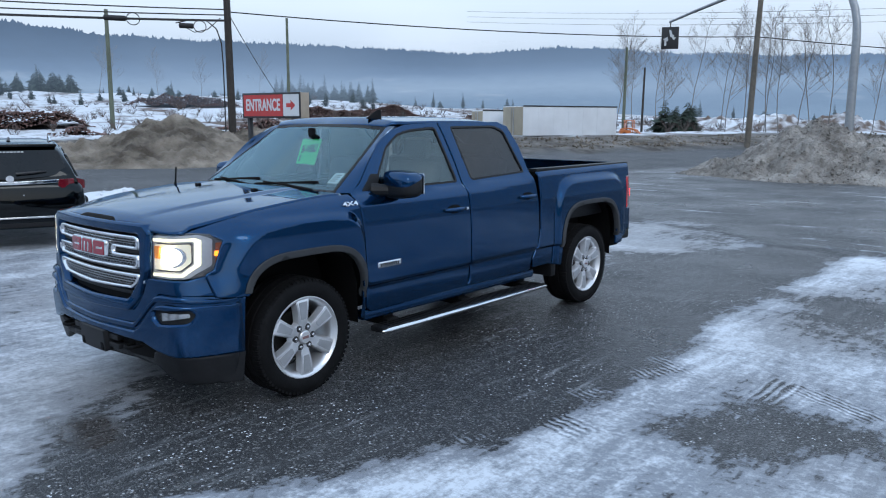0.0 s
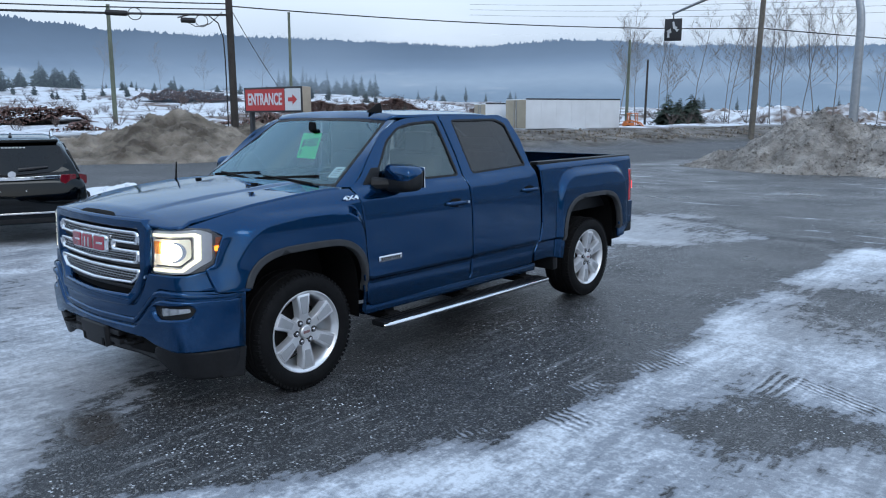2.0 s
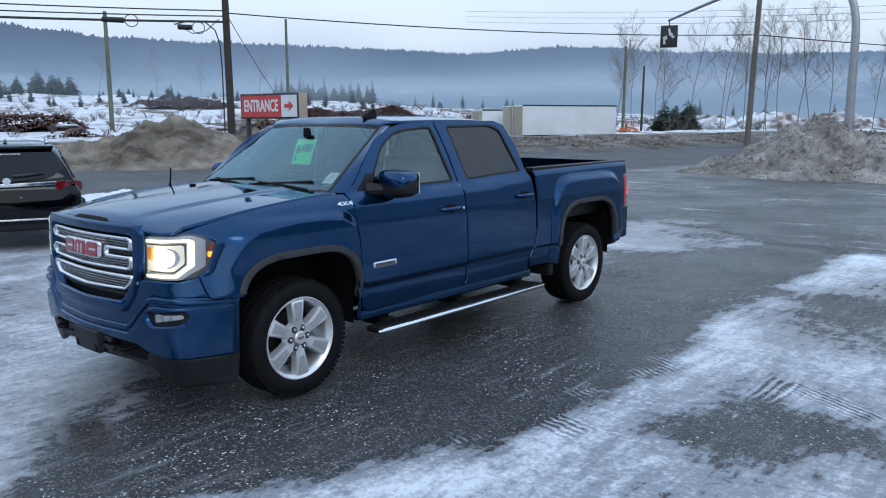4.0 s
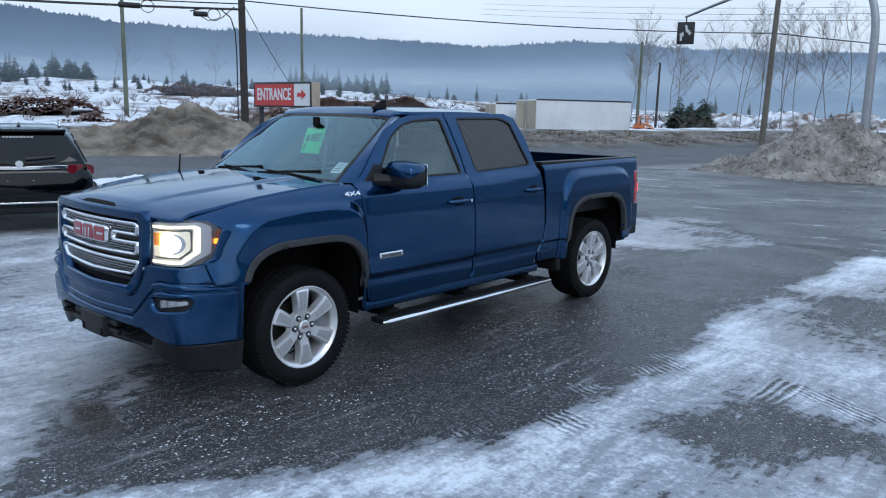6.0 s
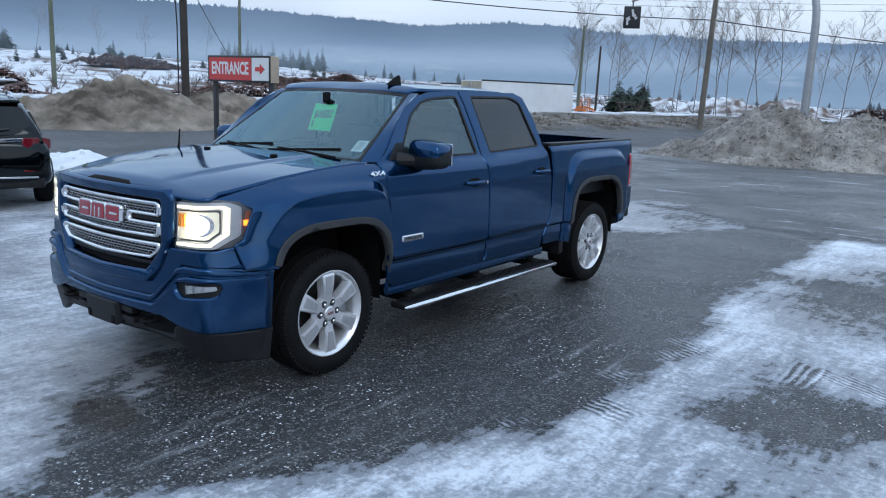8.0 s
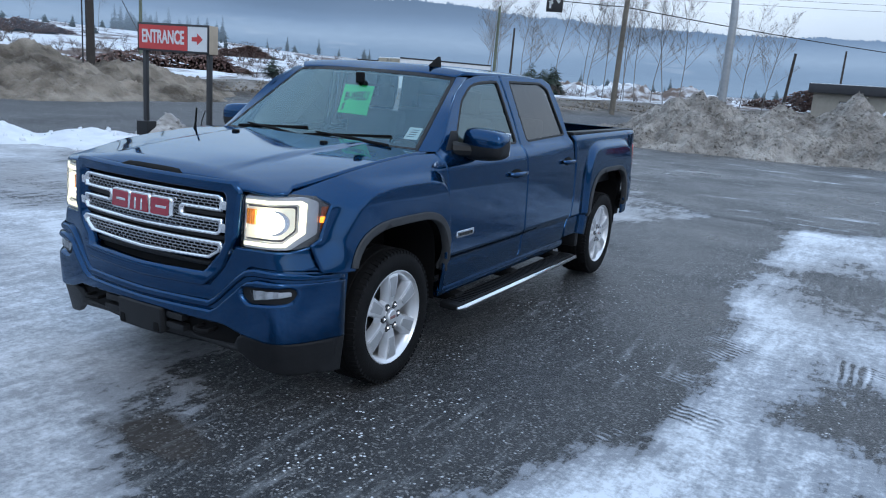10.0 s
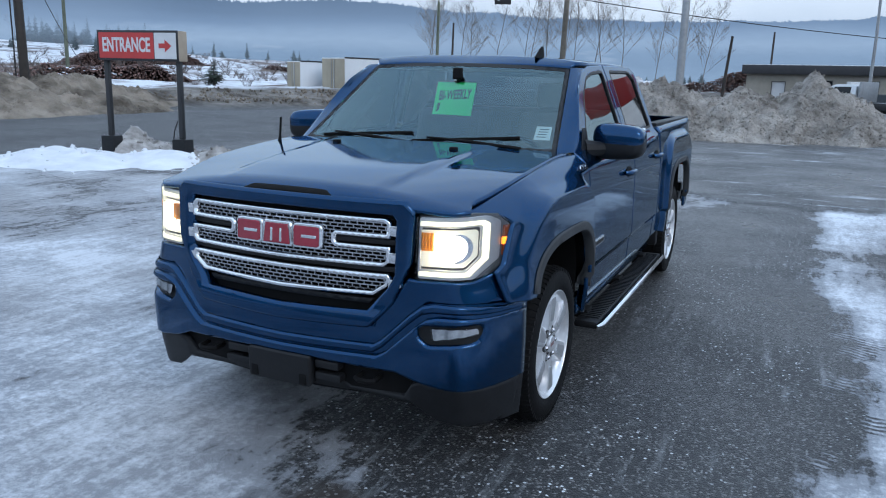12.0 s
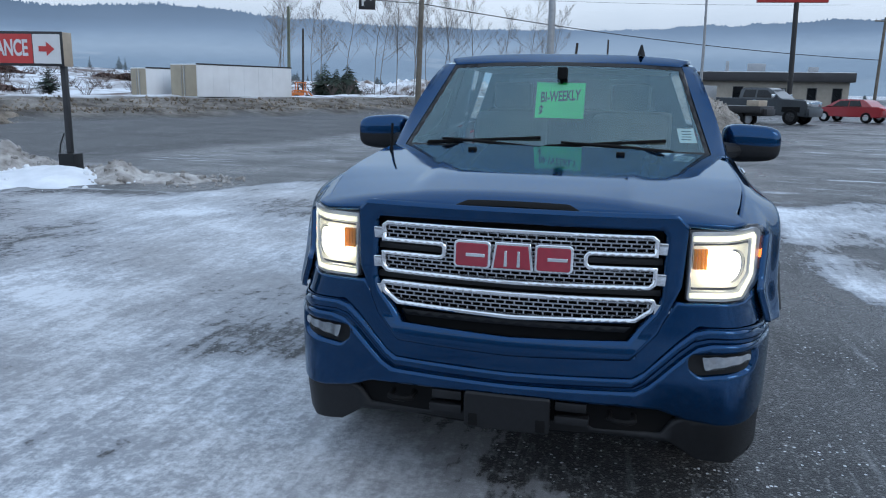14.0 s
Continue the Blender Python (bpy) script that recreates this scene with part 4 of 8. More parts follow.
        # bed side
        bed = [(2.772, z_edge(2.8)), (2.79, 1.15), (2.795, 0.85), (2.755, 0.69), (2.69, 0.585), (2.70, 0.50), (2.95, 0.50), (3.12, 0.47)]
        bed += [(y, z) for y, z in r_arch if z > 0.48] + [(4.185, 0.55), (4.30, 0.56), (4.48, 0.62), (4.54, 0.72), (4.55, 0.905), (4.455, 0.91), (4.455, 1.255), (4.52, 1.262), (4.515, z_edge(4.5))]
        bed += [(y, z_edge(y)) for y in (4.3, 3.9, 3.5, 3.1)]
        panel("bed_side", [bed], place, PAINT, truck, cell=0.015, thick=th)
        # rail cap
        bm = bmesh.new()
        for y0, y1 in ((2.775, 4.53),):
            box(bm, (min(s * 0.84, s * 0.930), y0, 1.380), (max(s * 0.84, s * 0.930), y1, 1.408), 0.008)
        part("bed_rail_cap", bm, TRIM, truck, "black plastic cap")
        # wheel-arch flares
        for ar in (f_arch, r_arch):
            tail = [(y, z) for y, z in ar if z > (0.46 if ar is f_arch and y > 0 else 0.50) and not (ar is f_arch and y < -0.3 and z < 0.775)]
            outl = inset(tail + [(tail[-1][0], 0.2), (tail[0][0], 0.2)], -0.045)[: len(tail)]
            if ar is f_arch:
                outl = [(y, max(z, 0.775) if y < -0.3 else z) for y, z in outl]
            panel("arch_flare", [tail + outl[::-1]], lambda y, z, s=s: (s * (flank_x(y, z) + 0.012), y, z), GREY_TRIM, truck, cell=0.05, thick=0.05 * s, edge=0.006, label="dark grey wheel-arch trim")
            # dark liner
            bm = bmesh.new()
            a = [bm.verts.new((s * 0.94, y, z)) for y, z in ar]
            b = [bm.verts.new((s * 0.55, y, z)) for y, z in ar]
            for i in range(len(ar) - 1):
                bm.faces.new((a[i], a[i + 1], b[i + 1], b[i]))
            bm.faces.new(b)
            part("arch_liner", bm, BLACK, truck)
        # rocker
        bm = bmesh.new()
        box(bm, (min(s * 0.86, s * 0.945), 0.56, 0.40), (max(s * 0.86, s * 0.945), 2.74, 0.475), 0.02)
        part("rocker", bm, PAINT, truck)
        # running board
        step = new("running_board")
        step.parent = truck
        bm = bmesh.new()
        box(bm, (min(s * 0.905, s * 1.045), 0.66, 0.300), (max(s * 0.905, s * 1.045), 2.80, 0.345), 0.016)
        part("tread_pad", bm, TRIM, step, "black ribbed tread")
        bm = bmesh.new()
        for k in range(52):
            y = 0.74 + k * 0.0385
            box(bm, (min(s * 0.925, s * 1.035), y, 0.344), (max(s * 0.925, s * 1.035), y + 0.018, 0.352))
        part("tread_ribs", bm, TRIM, step, smooth=False)
        bm = bmesh.new()
        tube(bm, [(s * 1.045, 0.655, 0.320), (s * 1.066, 0.70, 0.324), (s * 1.068, 1.7, 0.326), (s * 1.066, 2.76, 0.328), (s * 1.045, 2.805, 0.325)], [0.010, 0.018, 0.018, 0.018, 0.010], 10)
        part("chrome_edge", bm, CHROME, step, "polished chrome strip")
        for y in (0.80, 1.68, 2.55):
            bm = bmesh.new()
            box(bm, (min(s * 0.70, s * 0.95), y, 0.315), (max(s * 0.70, s * 0.95), y + 0.12, 0.37), 0.01)
            box(bm, (min(s * 0.80, s * 0.90), y + 0.01, 0.36), (max(s * 0.80, s * 0.90), y + 0.11, 0.45), 0.01)
            part("bracket", bm, BLACK, step)
        # door mirror
        mir = new("door_mirror")
        mir.parent = truck
        bm = bmesh.new()
        bmesh.ops.create_cube(bm, size=2.0)
        bmesh.ops.subdivide_edges(bm, edges=bm.edges[:], cuts=5, use_grid_fill=True)
        for v in bm.verts:
            c = v.co
            q = (abs(c.x) ** 4 + abs(c.y) ** 4 + abs(c.z) ** 4) ** 0.25
            c /= q
            k = (c.x + 1) / 2
            c.x, c.y, c.z = 1.055 + 0.15 * c.x, 0.865 + 0.085 * c.y - 0.03 * k + (0.03 if c.y > 0 else 0), 1.385 + (0.110 - 0.018 * k) * c.z
            c.x *= s
        lowq = bm.copy()
        for b, lo in ((bm, False), (lowq, True)):
            bmesh.ops.bisect_plane(b, geom=b.verts[:] + b.edges[:] + b.faces[:], plane_co=(0, 0.865, 1.412), plane_no=(0, -0.35, 1), clear_inner=not lo, clear_outer=lo)
            bmesh.ops.recalc_face_normals(b, faces=b.faces)
        part("mirror_cap", bm, PAINT, mir, "blue painted upper cap", angle=60)
        part("mirror_base", lowq, TRIM, mir, "black lower housing", angle=60)
        bm = bmesh.new()
        tube(bm, [(s * 0.88, 0.72, 1.345), (s * 0.93, 0.76, 1.345), (s * 0.99, 0.82, 1.345)], [0.055, 0.045, 0.04], 10)
        part("mirror_arm", bm, TRIM, mir)
        bm = bmesh.new()
        box(bm, (min(s * 0.93, s * 1.18), 0.955, 1.315), (max(s * 0.93, s * 1.18), 0.967, 1.465), 0.004)
        part("mirror_glass", bm, CHROME, mir)
        panel("mirror_sail", [[(0.60, 1.342), (0.74, 1.342), (0.79, 1.46), (0.72, 1.46)]], lambda y, z, s=s: (s * (flank_x(y, z) + 0.004), y, z), TRIM, mir, thick=0.01 * s, edge=0.002)
        # tail lamp
        tail = panel("tail_lamp", [rounded([(4.46, 0.915), (4.555, 0.915), (4.575, 1.08), (4.535, 1.255), (4.46, 1.25)], 0.015)], lambda y, z, s=s: (s * (flank_x(min(y, 4.55), z) - 0.6 * max(0, y - 4.52)), y, z), RED_LENS, truck, thick=0.03 * s, label="red tail lamp, lit")
        bm = bmesh.new()
        box(bm, (min(s * 0.80, s * 0.925), 4.545, 0.92), (max(s * 0.80, s * 0.925), 4.585, 1.25), 0.012)
        part("lens", bm, RED_LENS, tail)
        bm = bmesh.new()
        box(bm, (min(s * 0.918, s * 0.948), 4.553, 1.03), (max(s * 0.918, s * 0.948), 4.576, 1.12), 0.008)
        part("bulb", bm, LAMP_RED, tail)
        # mud flap ahead of the rear wheel and frame rail
        bm = bmesh.new()
        box(bm, (min(s * 0.70, s * 0.96), 3.02, 0.36), (max(s * 0.70, s * 0.96), 3.10, 0.52), 0.02)
        part("splash_guard", bm, TRIM, truck)
        bm = bmesh.new()
        box(bm, (min(s * 0.42, s * 0.52), -0.6, 0.38), (max(s * 0.42, s * 0.52), 4.4, 0.52), 0.01)
        part("frame_rail", bm, BLACK, truck)
        # badges
        bm = bmesh.new()
        loop = rounded([(0.665, 0.782), (0.905, 0.782), (0.905, 0.826), (0.665, 0.826)], 0.012)
        sheet(bm, [loop], lambda y, z, s=s: (s * (flank_x(y, z) + 0.006), y, z), 0.03, 0.006 * s, 0.002)
        bmesh.ops.recalc_face_normals(bm, faces=bm.faces)
        bd = part("model_badge", bm, CHROME, fdoor, "chrome badge")
        bm = bmesh.new()
        for k in range(9):
            y = 0.690 + k * 0.0222
            box(bm, (min(s * (flank_x(y, 0.80) + 0.004), s * (flank_x(y, 0.80) + 0.0085)), y, 0.793), (max(s * (flank_x(y, 0.80) + 0.004), s * (flank_x(y, 0.80) + 0.0085)), y + 0.014, 0.814))
        part("badge_bar", bm, GREY_TRIM, bd, smooth=False)
        me = text_mesh("4X4", 0.062, 0.003)
        me.materials.append(CHROME)
        tx = new("drive_badge", me)
        tx.parent = truck
        nrm = Vector((s * 1.0, 0, 0.62)).normalized()
        along = Vector((0, s * 1.0, 0.02)).normalized()
        up = nrm.cross(along)
        tx.matrix_basis = Matrix((along * 1.35, up * 0.72, nrm)).transposed().to_4x4()
        tx.matrix_basis.translation = Vector((s * (flank_x(0.43, 1.268) + 0.005), 0.43, 1.270))
        tagged(tx, "chrome drive badge")
    # wheels
    for cx in (0.965, -0.965):
        for cy in (0.0, 3.645):
            build_wheel(truck, cx, cy, turn=3 if cy == 0 else -8)
    build_pickup_cab(truck)
    build_pickup_nose(truck)
    return truck


def build_pickup_cab(truck):
    # hood, in one pressing, with rolled front lip
    hood = []
    for x in (0.0, 0.2, 0.4, 0.55):
        hood.append((x, front_y(x, 1.24) + 0.035))
    hood += [(x, front_y(x, 1.17) + 0.004) for x in (0.60, 0.66, 0.72, 0.78, 0.83)]
    for y in (-0.715, -0.6, -0.4, -0.2, 0.0, 0.2, 0.32, 0.42):
        hood.append((side_x(y, z_edge(y) - 0.003) - 0.004, y))
    hood += [(0.74, 0.355), (0.5, 0.305), (0.25, 0.275), (0.0, 0.265)]
    loop = hood + [(-x, y) for x, y in hood[::-1] if x > 0]
    hd = panel("hood", [loop], lambda x, y: (x, y, hood_z(x, y)), PAINT, truck, cell=0.035, thick=0.02)
    bm = bmesh.new()
    loop = rounded([(-0.235, -0.908), (0.235, -0.908), (0.19, -0.882), (-0.19, -0.882)], 0.01)
    sheet(bm, [loop], lambda x, y: (x, y, hood_z(x, y) + 0.006), 0.03, 0.01, 0.002)
    bmesh.ops.recalc_face_normals(bm, faces=bm.faces)
    part("hood_vent", bm, BLACK, hd, "black slot")
    # cowl below the windscreen
    panel("cowl", [[(-0.80, 0.46), (-0.5, 0.315), (0.0, 0.262), (0.5, 0.315), (0.80, 0.46), (0.78, 0.50), (0.5, 0.375), (0.0, 0.335), (-0.5, 0.375), (-0.78, 0.50)]], lambda x, y: (x, y, 1.338 - 0.03 * (x / 0.8) ** 2), TRIM, truck, thick=0.02)
    # windscreen
    ws = [(-0.80, 1.338), (0.80, 1.338), (0.665, 1.79), (0.4, 1.806), (0.0, 1.812), (-0.4, 1.806), (-0.665, 1.79)]
    pane = panel("windscreen", [ws], lambda x, z: (x, screen_y(x, z), z), GLASS, truck, cell=0.06, thick=0.005, edge=0, label="clear windscreen")
    pane.visible_shadow = False
    panel("screen_surround", [inset(ws, -0.006), inset(ws, 0.016)], lambda x, z: (x, screen_y(x, z) - 0.003, z), TRIM, truck, cell=0.06, thick=0.01, edge=0.002)
    for s in (1, -1):
        # A pillar between screen and door
        def pil(u, z, s=s):
            a = Vector((s * (0.80 - 0.30 * (z - 1.338) + 0.012), screen_y(0.80 - 0.30 * (z - 1.338), z), z))
            yb = lerp_table([(1.338, 0.515), (1.40, 0.592), (1.53, 0.712), (1.68, 0.862), (1.775, 1.02), (1.83, 1.22)], z)
            b = Vector((s * (flank_x(yb, z)), yb, z))
            p = a.lerp(b, u)
            p.x += s * 0.02 * math.sin(math.pi * u)
            return p
        panel("pillar", [[(0.0, 1.338), (1.0, 1.338), (1.0, 1.80), (0.0, 1.80)]], pil, PAINT, truck, cell=0.1, thick=0.01 * s, edge=0)
    # roof
    rl = [(0.0, 1.045), (0.4, 1.06), (0.665, 1.075), (0.695, 1.12)]
    rl += [(cabin_x(y, 1.835) - 0.0, y) for y in (1.25, 1.6, 2.0, 2.35)] + [(0.655, 2.50), (0.5, 2.535), (0.0, 2.545)]
    loop = rl + [(-x, y) for x, y in rl[::-1] if x > 0]

    def roof(x, y):
        e = smooth01(1.03, 1.15, y)
        z = 1.812 + 0.055 * e + 0.012 * math.sin(math.pi * (y - 1.05) / 1.5) - 0.045 * smooth01(2.15, 2.6, y)
        return (x, y, z - 0.030 * (abs(x) / 0.7) ** 3)
    rf = panel("roof", [loop], roof, PAINT, truck, cell=0.06, thick=0.02)
    bm = bmesh.new()
    # shark fin
    rows = [(1.10, 0.004, 0.0), (1.14, 0.018, 0.014), (1.19, 0.024, 0.045), (1.225, 0.020, 0.062), (1.25, 0.012, 0.06), (1.262, 0.004, 0.0)]
    top = roof(0.44, 1.18)[2]
    rings = []
    for y, w, h in rows:
        rings.append([bm.verts.new((0.44 + a * w, y, top - 0.006 + b * (h + 0.012))) for a, b in ((-1, 0), (-0.8, 0.45), (-0.25, 1), (0.25, 1), (0.8, 0.45), (1, 0))])
    for a, b in zip(rings, rings[1:]):
        for i in range(5):
            bm.faces.new((a[i], a[i + 1], b[i + 1], b[i]))
    bmesh.ops.recalc_face_normals(bm, faces=bm.faces)
    part("antenna_fin", bm, BLACK, rf, "black shark-fin antenna", angle=60)
    # cab back wall with its window
    back = [(-0.86, 1.0), (0.86, 1.0), (0.86, 1.36), (0.665, 1.83), (-0.665, 1.83), (-0.86, 1.36)]
    hole = rounded([(-0.62, 1.42), (0.62, 1.42), (0.53, 1.75), (-0.53, 1.75)], 0.04)
    panel("cab_back", [back, hole], lambda x, z: (x, 2.735 - 0.48 * max(0.0, z - 1.36), z), PAINT, truck, cell=0.1, thick=-0.02)
    ob = panel("rear_window", [inset(hole, -0.01)], lambda x, z: (x, 2.725 - 0.48 * max(0.0, z - 1.36), z), DARK_GLASS, truck, cell=0.1, thick=-0.004, edge=0)
    ob.visible_shadow = False
    # whip aerial on the far fender, washer nozzles
    bm = bmesh.new()
    tube(bm, [(-0.80, 0.13, 1.33), (-0.80, 0.135, 1.36), (-0.80, 0.145, 1.47)], [0.012, 0.007, 0.006], 8)
    part("mast_aerial", bm, BLACK, truck)
    for x in (0.36, -0.36):
        bm = bmesh.new()
        box(bm, (x - 0.02, 0.05, hood_z(x, 0.06) - 0.004), (x + 0.02, 0.085, hood_z(x, 0.06) + 0.014), 0.006)
        part("washer_nozzle", bm, BLACK, hd)
    panel("headliner", [[(-0.62, 1.12), (0.62, 1.12), (0.66, 2.40), (-0.66, 2.40)]], lambda x, y: (x, y, 1.785 - 0.02 * abs(x)), HEADLINER, truck, cell=0.2, thick=-0.01, edge=0)
    # wipers
    for x0, x1 in ((0.62, 0.05), (-0.02, -0.60)):
        wi = new("wiper")
        wi.parent = truck
        bm = bmesh.new()
        pts = [(x, screen_y(x, z) - 0.02, z) for x, z in ((x0 * 1.0, 1.350), ((x0 + x1) / 2, 1.372), (x1, 1.385))]
        tube(bm, [Vector(p) - Vector((0, 0.008, 0)) for p in pts], [0.012, 0.010, 0.006], 8)
        part("wiper_arm", bm, BLACK, wi)
        bm = bmesh.new()
        box(bm, (-0.31, -0.006, -0.008), (0.31, 0.006, 0.008), 0.003)
        m = (x0 + x1) / 2 - 0.06
        for v in bm.verts:
            x = v.co.x + m
            z = 1.383 + 0.02 * (v.co.x / 0.3)
            v.co = Vector((x, screen_y(x, z) - 0.014 + v.co.y, z + v.co.z))
        part("wiper_blade", bm, BLACK, wi)
    # cabin: dashboard, seats, wheel, mirror, floor
    bm = bmesh.new()
    box(bm, (-0.74, 0.50, 0.95), (0.74, 0.86, 1.33), 0.06, 3)
    part("dashboard", bm, TRIM, truck)
    bm = bmesh.new()
    box(bm, (-0.84, 0.56, 0.50), (0.84, 2.66, 0.58))
    part("cab_floor", bm, BLACK, truck)
    for x in (-0.40, 0.40):
        st = new("front_seat")
        st.parent = truck
        bm = bmesh.new()
        box(bm, (x - 0.26, 1.05, 0.78), (x + 0.26, 1.58, 0.95), 0.06, 3)
        part("seat_cushion", bm, SEAT, st)
        bm = bmesh.new()
        box(bm, (x - 0.25, 1.50, 0.90), (x + 0.25, 1.66, 1.50), 0.06, 3)
        for v in bm.verts:
            v.co.y += 0.25 * (v.co.z - 0.9)
        part("seat_back", bm, SEAT, st)
        bm = bmesh.new()
        box(bm, (x - 0.13, 1.68, 1.52), (x + 0.13, 1.78, 1.70), 0.04, 3)
        part("headrest", bm, SEAT, st)
    rs = new("rear_bench")
    rs.parent = truck
    bm = bmesh.new()
    box(bm, (-0.72, 2.12, 0.78), (0.72, 2.55, 0.95), 0.06, 3)
    part("bench_cushion", bm, SEAT, rs)
    bm = bmesh.new()
    box(bm, (-0.72, 2.48, 0.90), (0.72, 2.62, 1.50), 0.05, 3)
    part("bench_back", bm, SEAT, rs)
    bm = bmesh.new()
    pts = [(0.40 + 0.185 * math.cos(a), 0.98 - 0.07 * math.sin(a), 1.20 + 0.17 * math.sin(a)) for a in (2 * math.pi * k / 28 for k in range(29))]
    tube(bm, pts, 0.015, 8, caps=False)
    tube(bm, [(0.22, 0.98, 1.20), (0.58, 0.98, 1.20)], 0.014, 8)
    tube(bm, [(0.40, 0.98, 1.20), (0.40, 0.80, 1.17)], 0.035, 8)
    part("steering_wheel", bm, BLACK, truck)
    bm = bmesh.new()
    box(bm, (-0.12, 0.95, 1.63), (0.12, 0.98, 1.695), 0.015, 3)
    box(bm, (-0.03, 0.885, 1.712), (0.03, 0.925, 1.785), 0.014, 3)
    tube(bm, [(0, 0.96, 1.67), (0, 0.91, 1.72)], 0.014, 8)
    part("rear_view_mirror", bm, BLACK, truck)
    # tailgate, bed floor and walls, rear bumper
    panel("tailgate", [[(-0.80, 0.80), (0.80, 0.80), (0.80, 1.40), (-0.80, 1.40)]], lambda x, z: (x, 4.545 - 0.03 * max(0, z - 1.1), z), PAINT, truck, cell=0.15, thick=-0.05)
    bm = bmesh.new()
    box(bm, (-0.80, 2.75, 0.86), (0.80, 4.50, 0.90))
    part("bed_floor", bm, TRIM, truck)
    for s in (1, -1):
        bm = bmesh.new()
        box(bm, (min(s * 0.80, s * 0.86), 2.76, 0.88), (max(s * 0.80, s * 0.86), 4.5, 1.39), 0.01)
        part("bed_wall", bm, TRIM, truck)
    bm = bmesh.new()
    box(bm, (-0.82, 2.745, 0.88), (0.82, 2.79, 1.40), 0.01)
    part("bed_front_wall", bm, TRIM, truck)
    bm = bmesh.new()
    box(bm, (-0.92, 4.40, 0.555), (0.92, 4.655, 0.66), 0.03, 3)
    box(bm, (-0.93, 4.50, 0.64), (0.93, 4.64, 0.745), 0.03, 3)
    part("rear_bumper", bm, TRIM, truck, "black rear step bumper")
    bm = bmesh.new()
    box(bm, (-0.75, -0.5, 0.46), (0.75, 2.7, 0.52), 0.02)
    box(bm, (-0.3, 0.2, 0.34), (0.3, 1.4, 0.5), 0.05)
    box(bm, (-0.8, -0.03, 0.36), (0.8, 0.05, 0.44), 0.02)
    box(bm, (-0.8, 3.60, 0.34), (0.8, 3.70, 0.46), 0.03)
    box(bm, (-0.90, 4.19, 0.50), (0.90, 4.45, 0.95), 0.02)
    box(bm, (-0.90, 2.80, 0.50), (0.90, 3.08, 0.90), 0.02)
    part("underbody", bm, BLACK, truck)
    # price sheet behind the glass and the window sticker
    sheet_part = bmesh.new()
    hw, hh = 0.142, 0.101

    def sheet_at(u, v, off):
        return Vector((u - 0.005, 0.862 + 0.40 * v - 0.14 * u + off + 0.012 * math.cos(u * 12), 1.594 + v))
    vs = [[sheet_part.verts.new(sheet_at(hw * (i / 4 - 1), hh * (j / 3 - 1), 0.010)) for i in range(9)] for j in range(7)]
    for j in range(6):
        for i in range(8):
            sheet_part.faces.new((vs[j][i], vs[j][i + 1], vs[j + 1][i + 1], vs[j + 1][i]))
    ps = part("price_sheet", sheet_part, GREEN_SHEET, truck, "bright green paper price sheet")
    for body, size, u, v in (("BI-WEEKLY", 0.060, 0.0, 0.022), ("$", 0.058, -0.108, -0.062)):
        me = text_mesh(body, size)
        for vert in me.vertices:
            vert.co = sheet_at(u + vert.co.x * 0.78, v + vert.co.y * 1.35 + 0.06 * vert.co.x, 0.0065)
        me.materials.append(INK)
        ob = new("sheet_lettering", me)
        ob.parent = ps
    bm = bmesh.new()
    vs = [bm.verts.new((x, screen_y(x, z) + 0.010, z)) for x, z in ((0.655, 1.395), (0.745, 1.395), (0.725, 1.465), (0.64, 1.465))]
    bm.faces.new(vs)
    st = part("window_sticker", bm, WHITE_SHEET, truck, "white window sticker")
    for k in range(4):
        bm = bmesh.new()
        z = 1.452 - 0.013 * k
        vs = [bm.verts.new((x, screen_y(x, q) + 0.008, q)) for x, q in ((0.665, z - 0.004), (0.715, z - 0.004), (0.715, z), (0.665, z))]
        bm.faces.new(vs)
        part("print_bar", bm, GREY_TRIM, st)


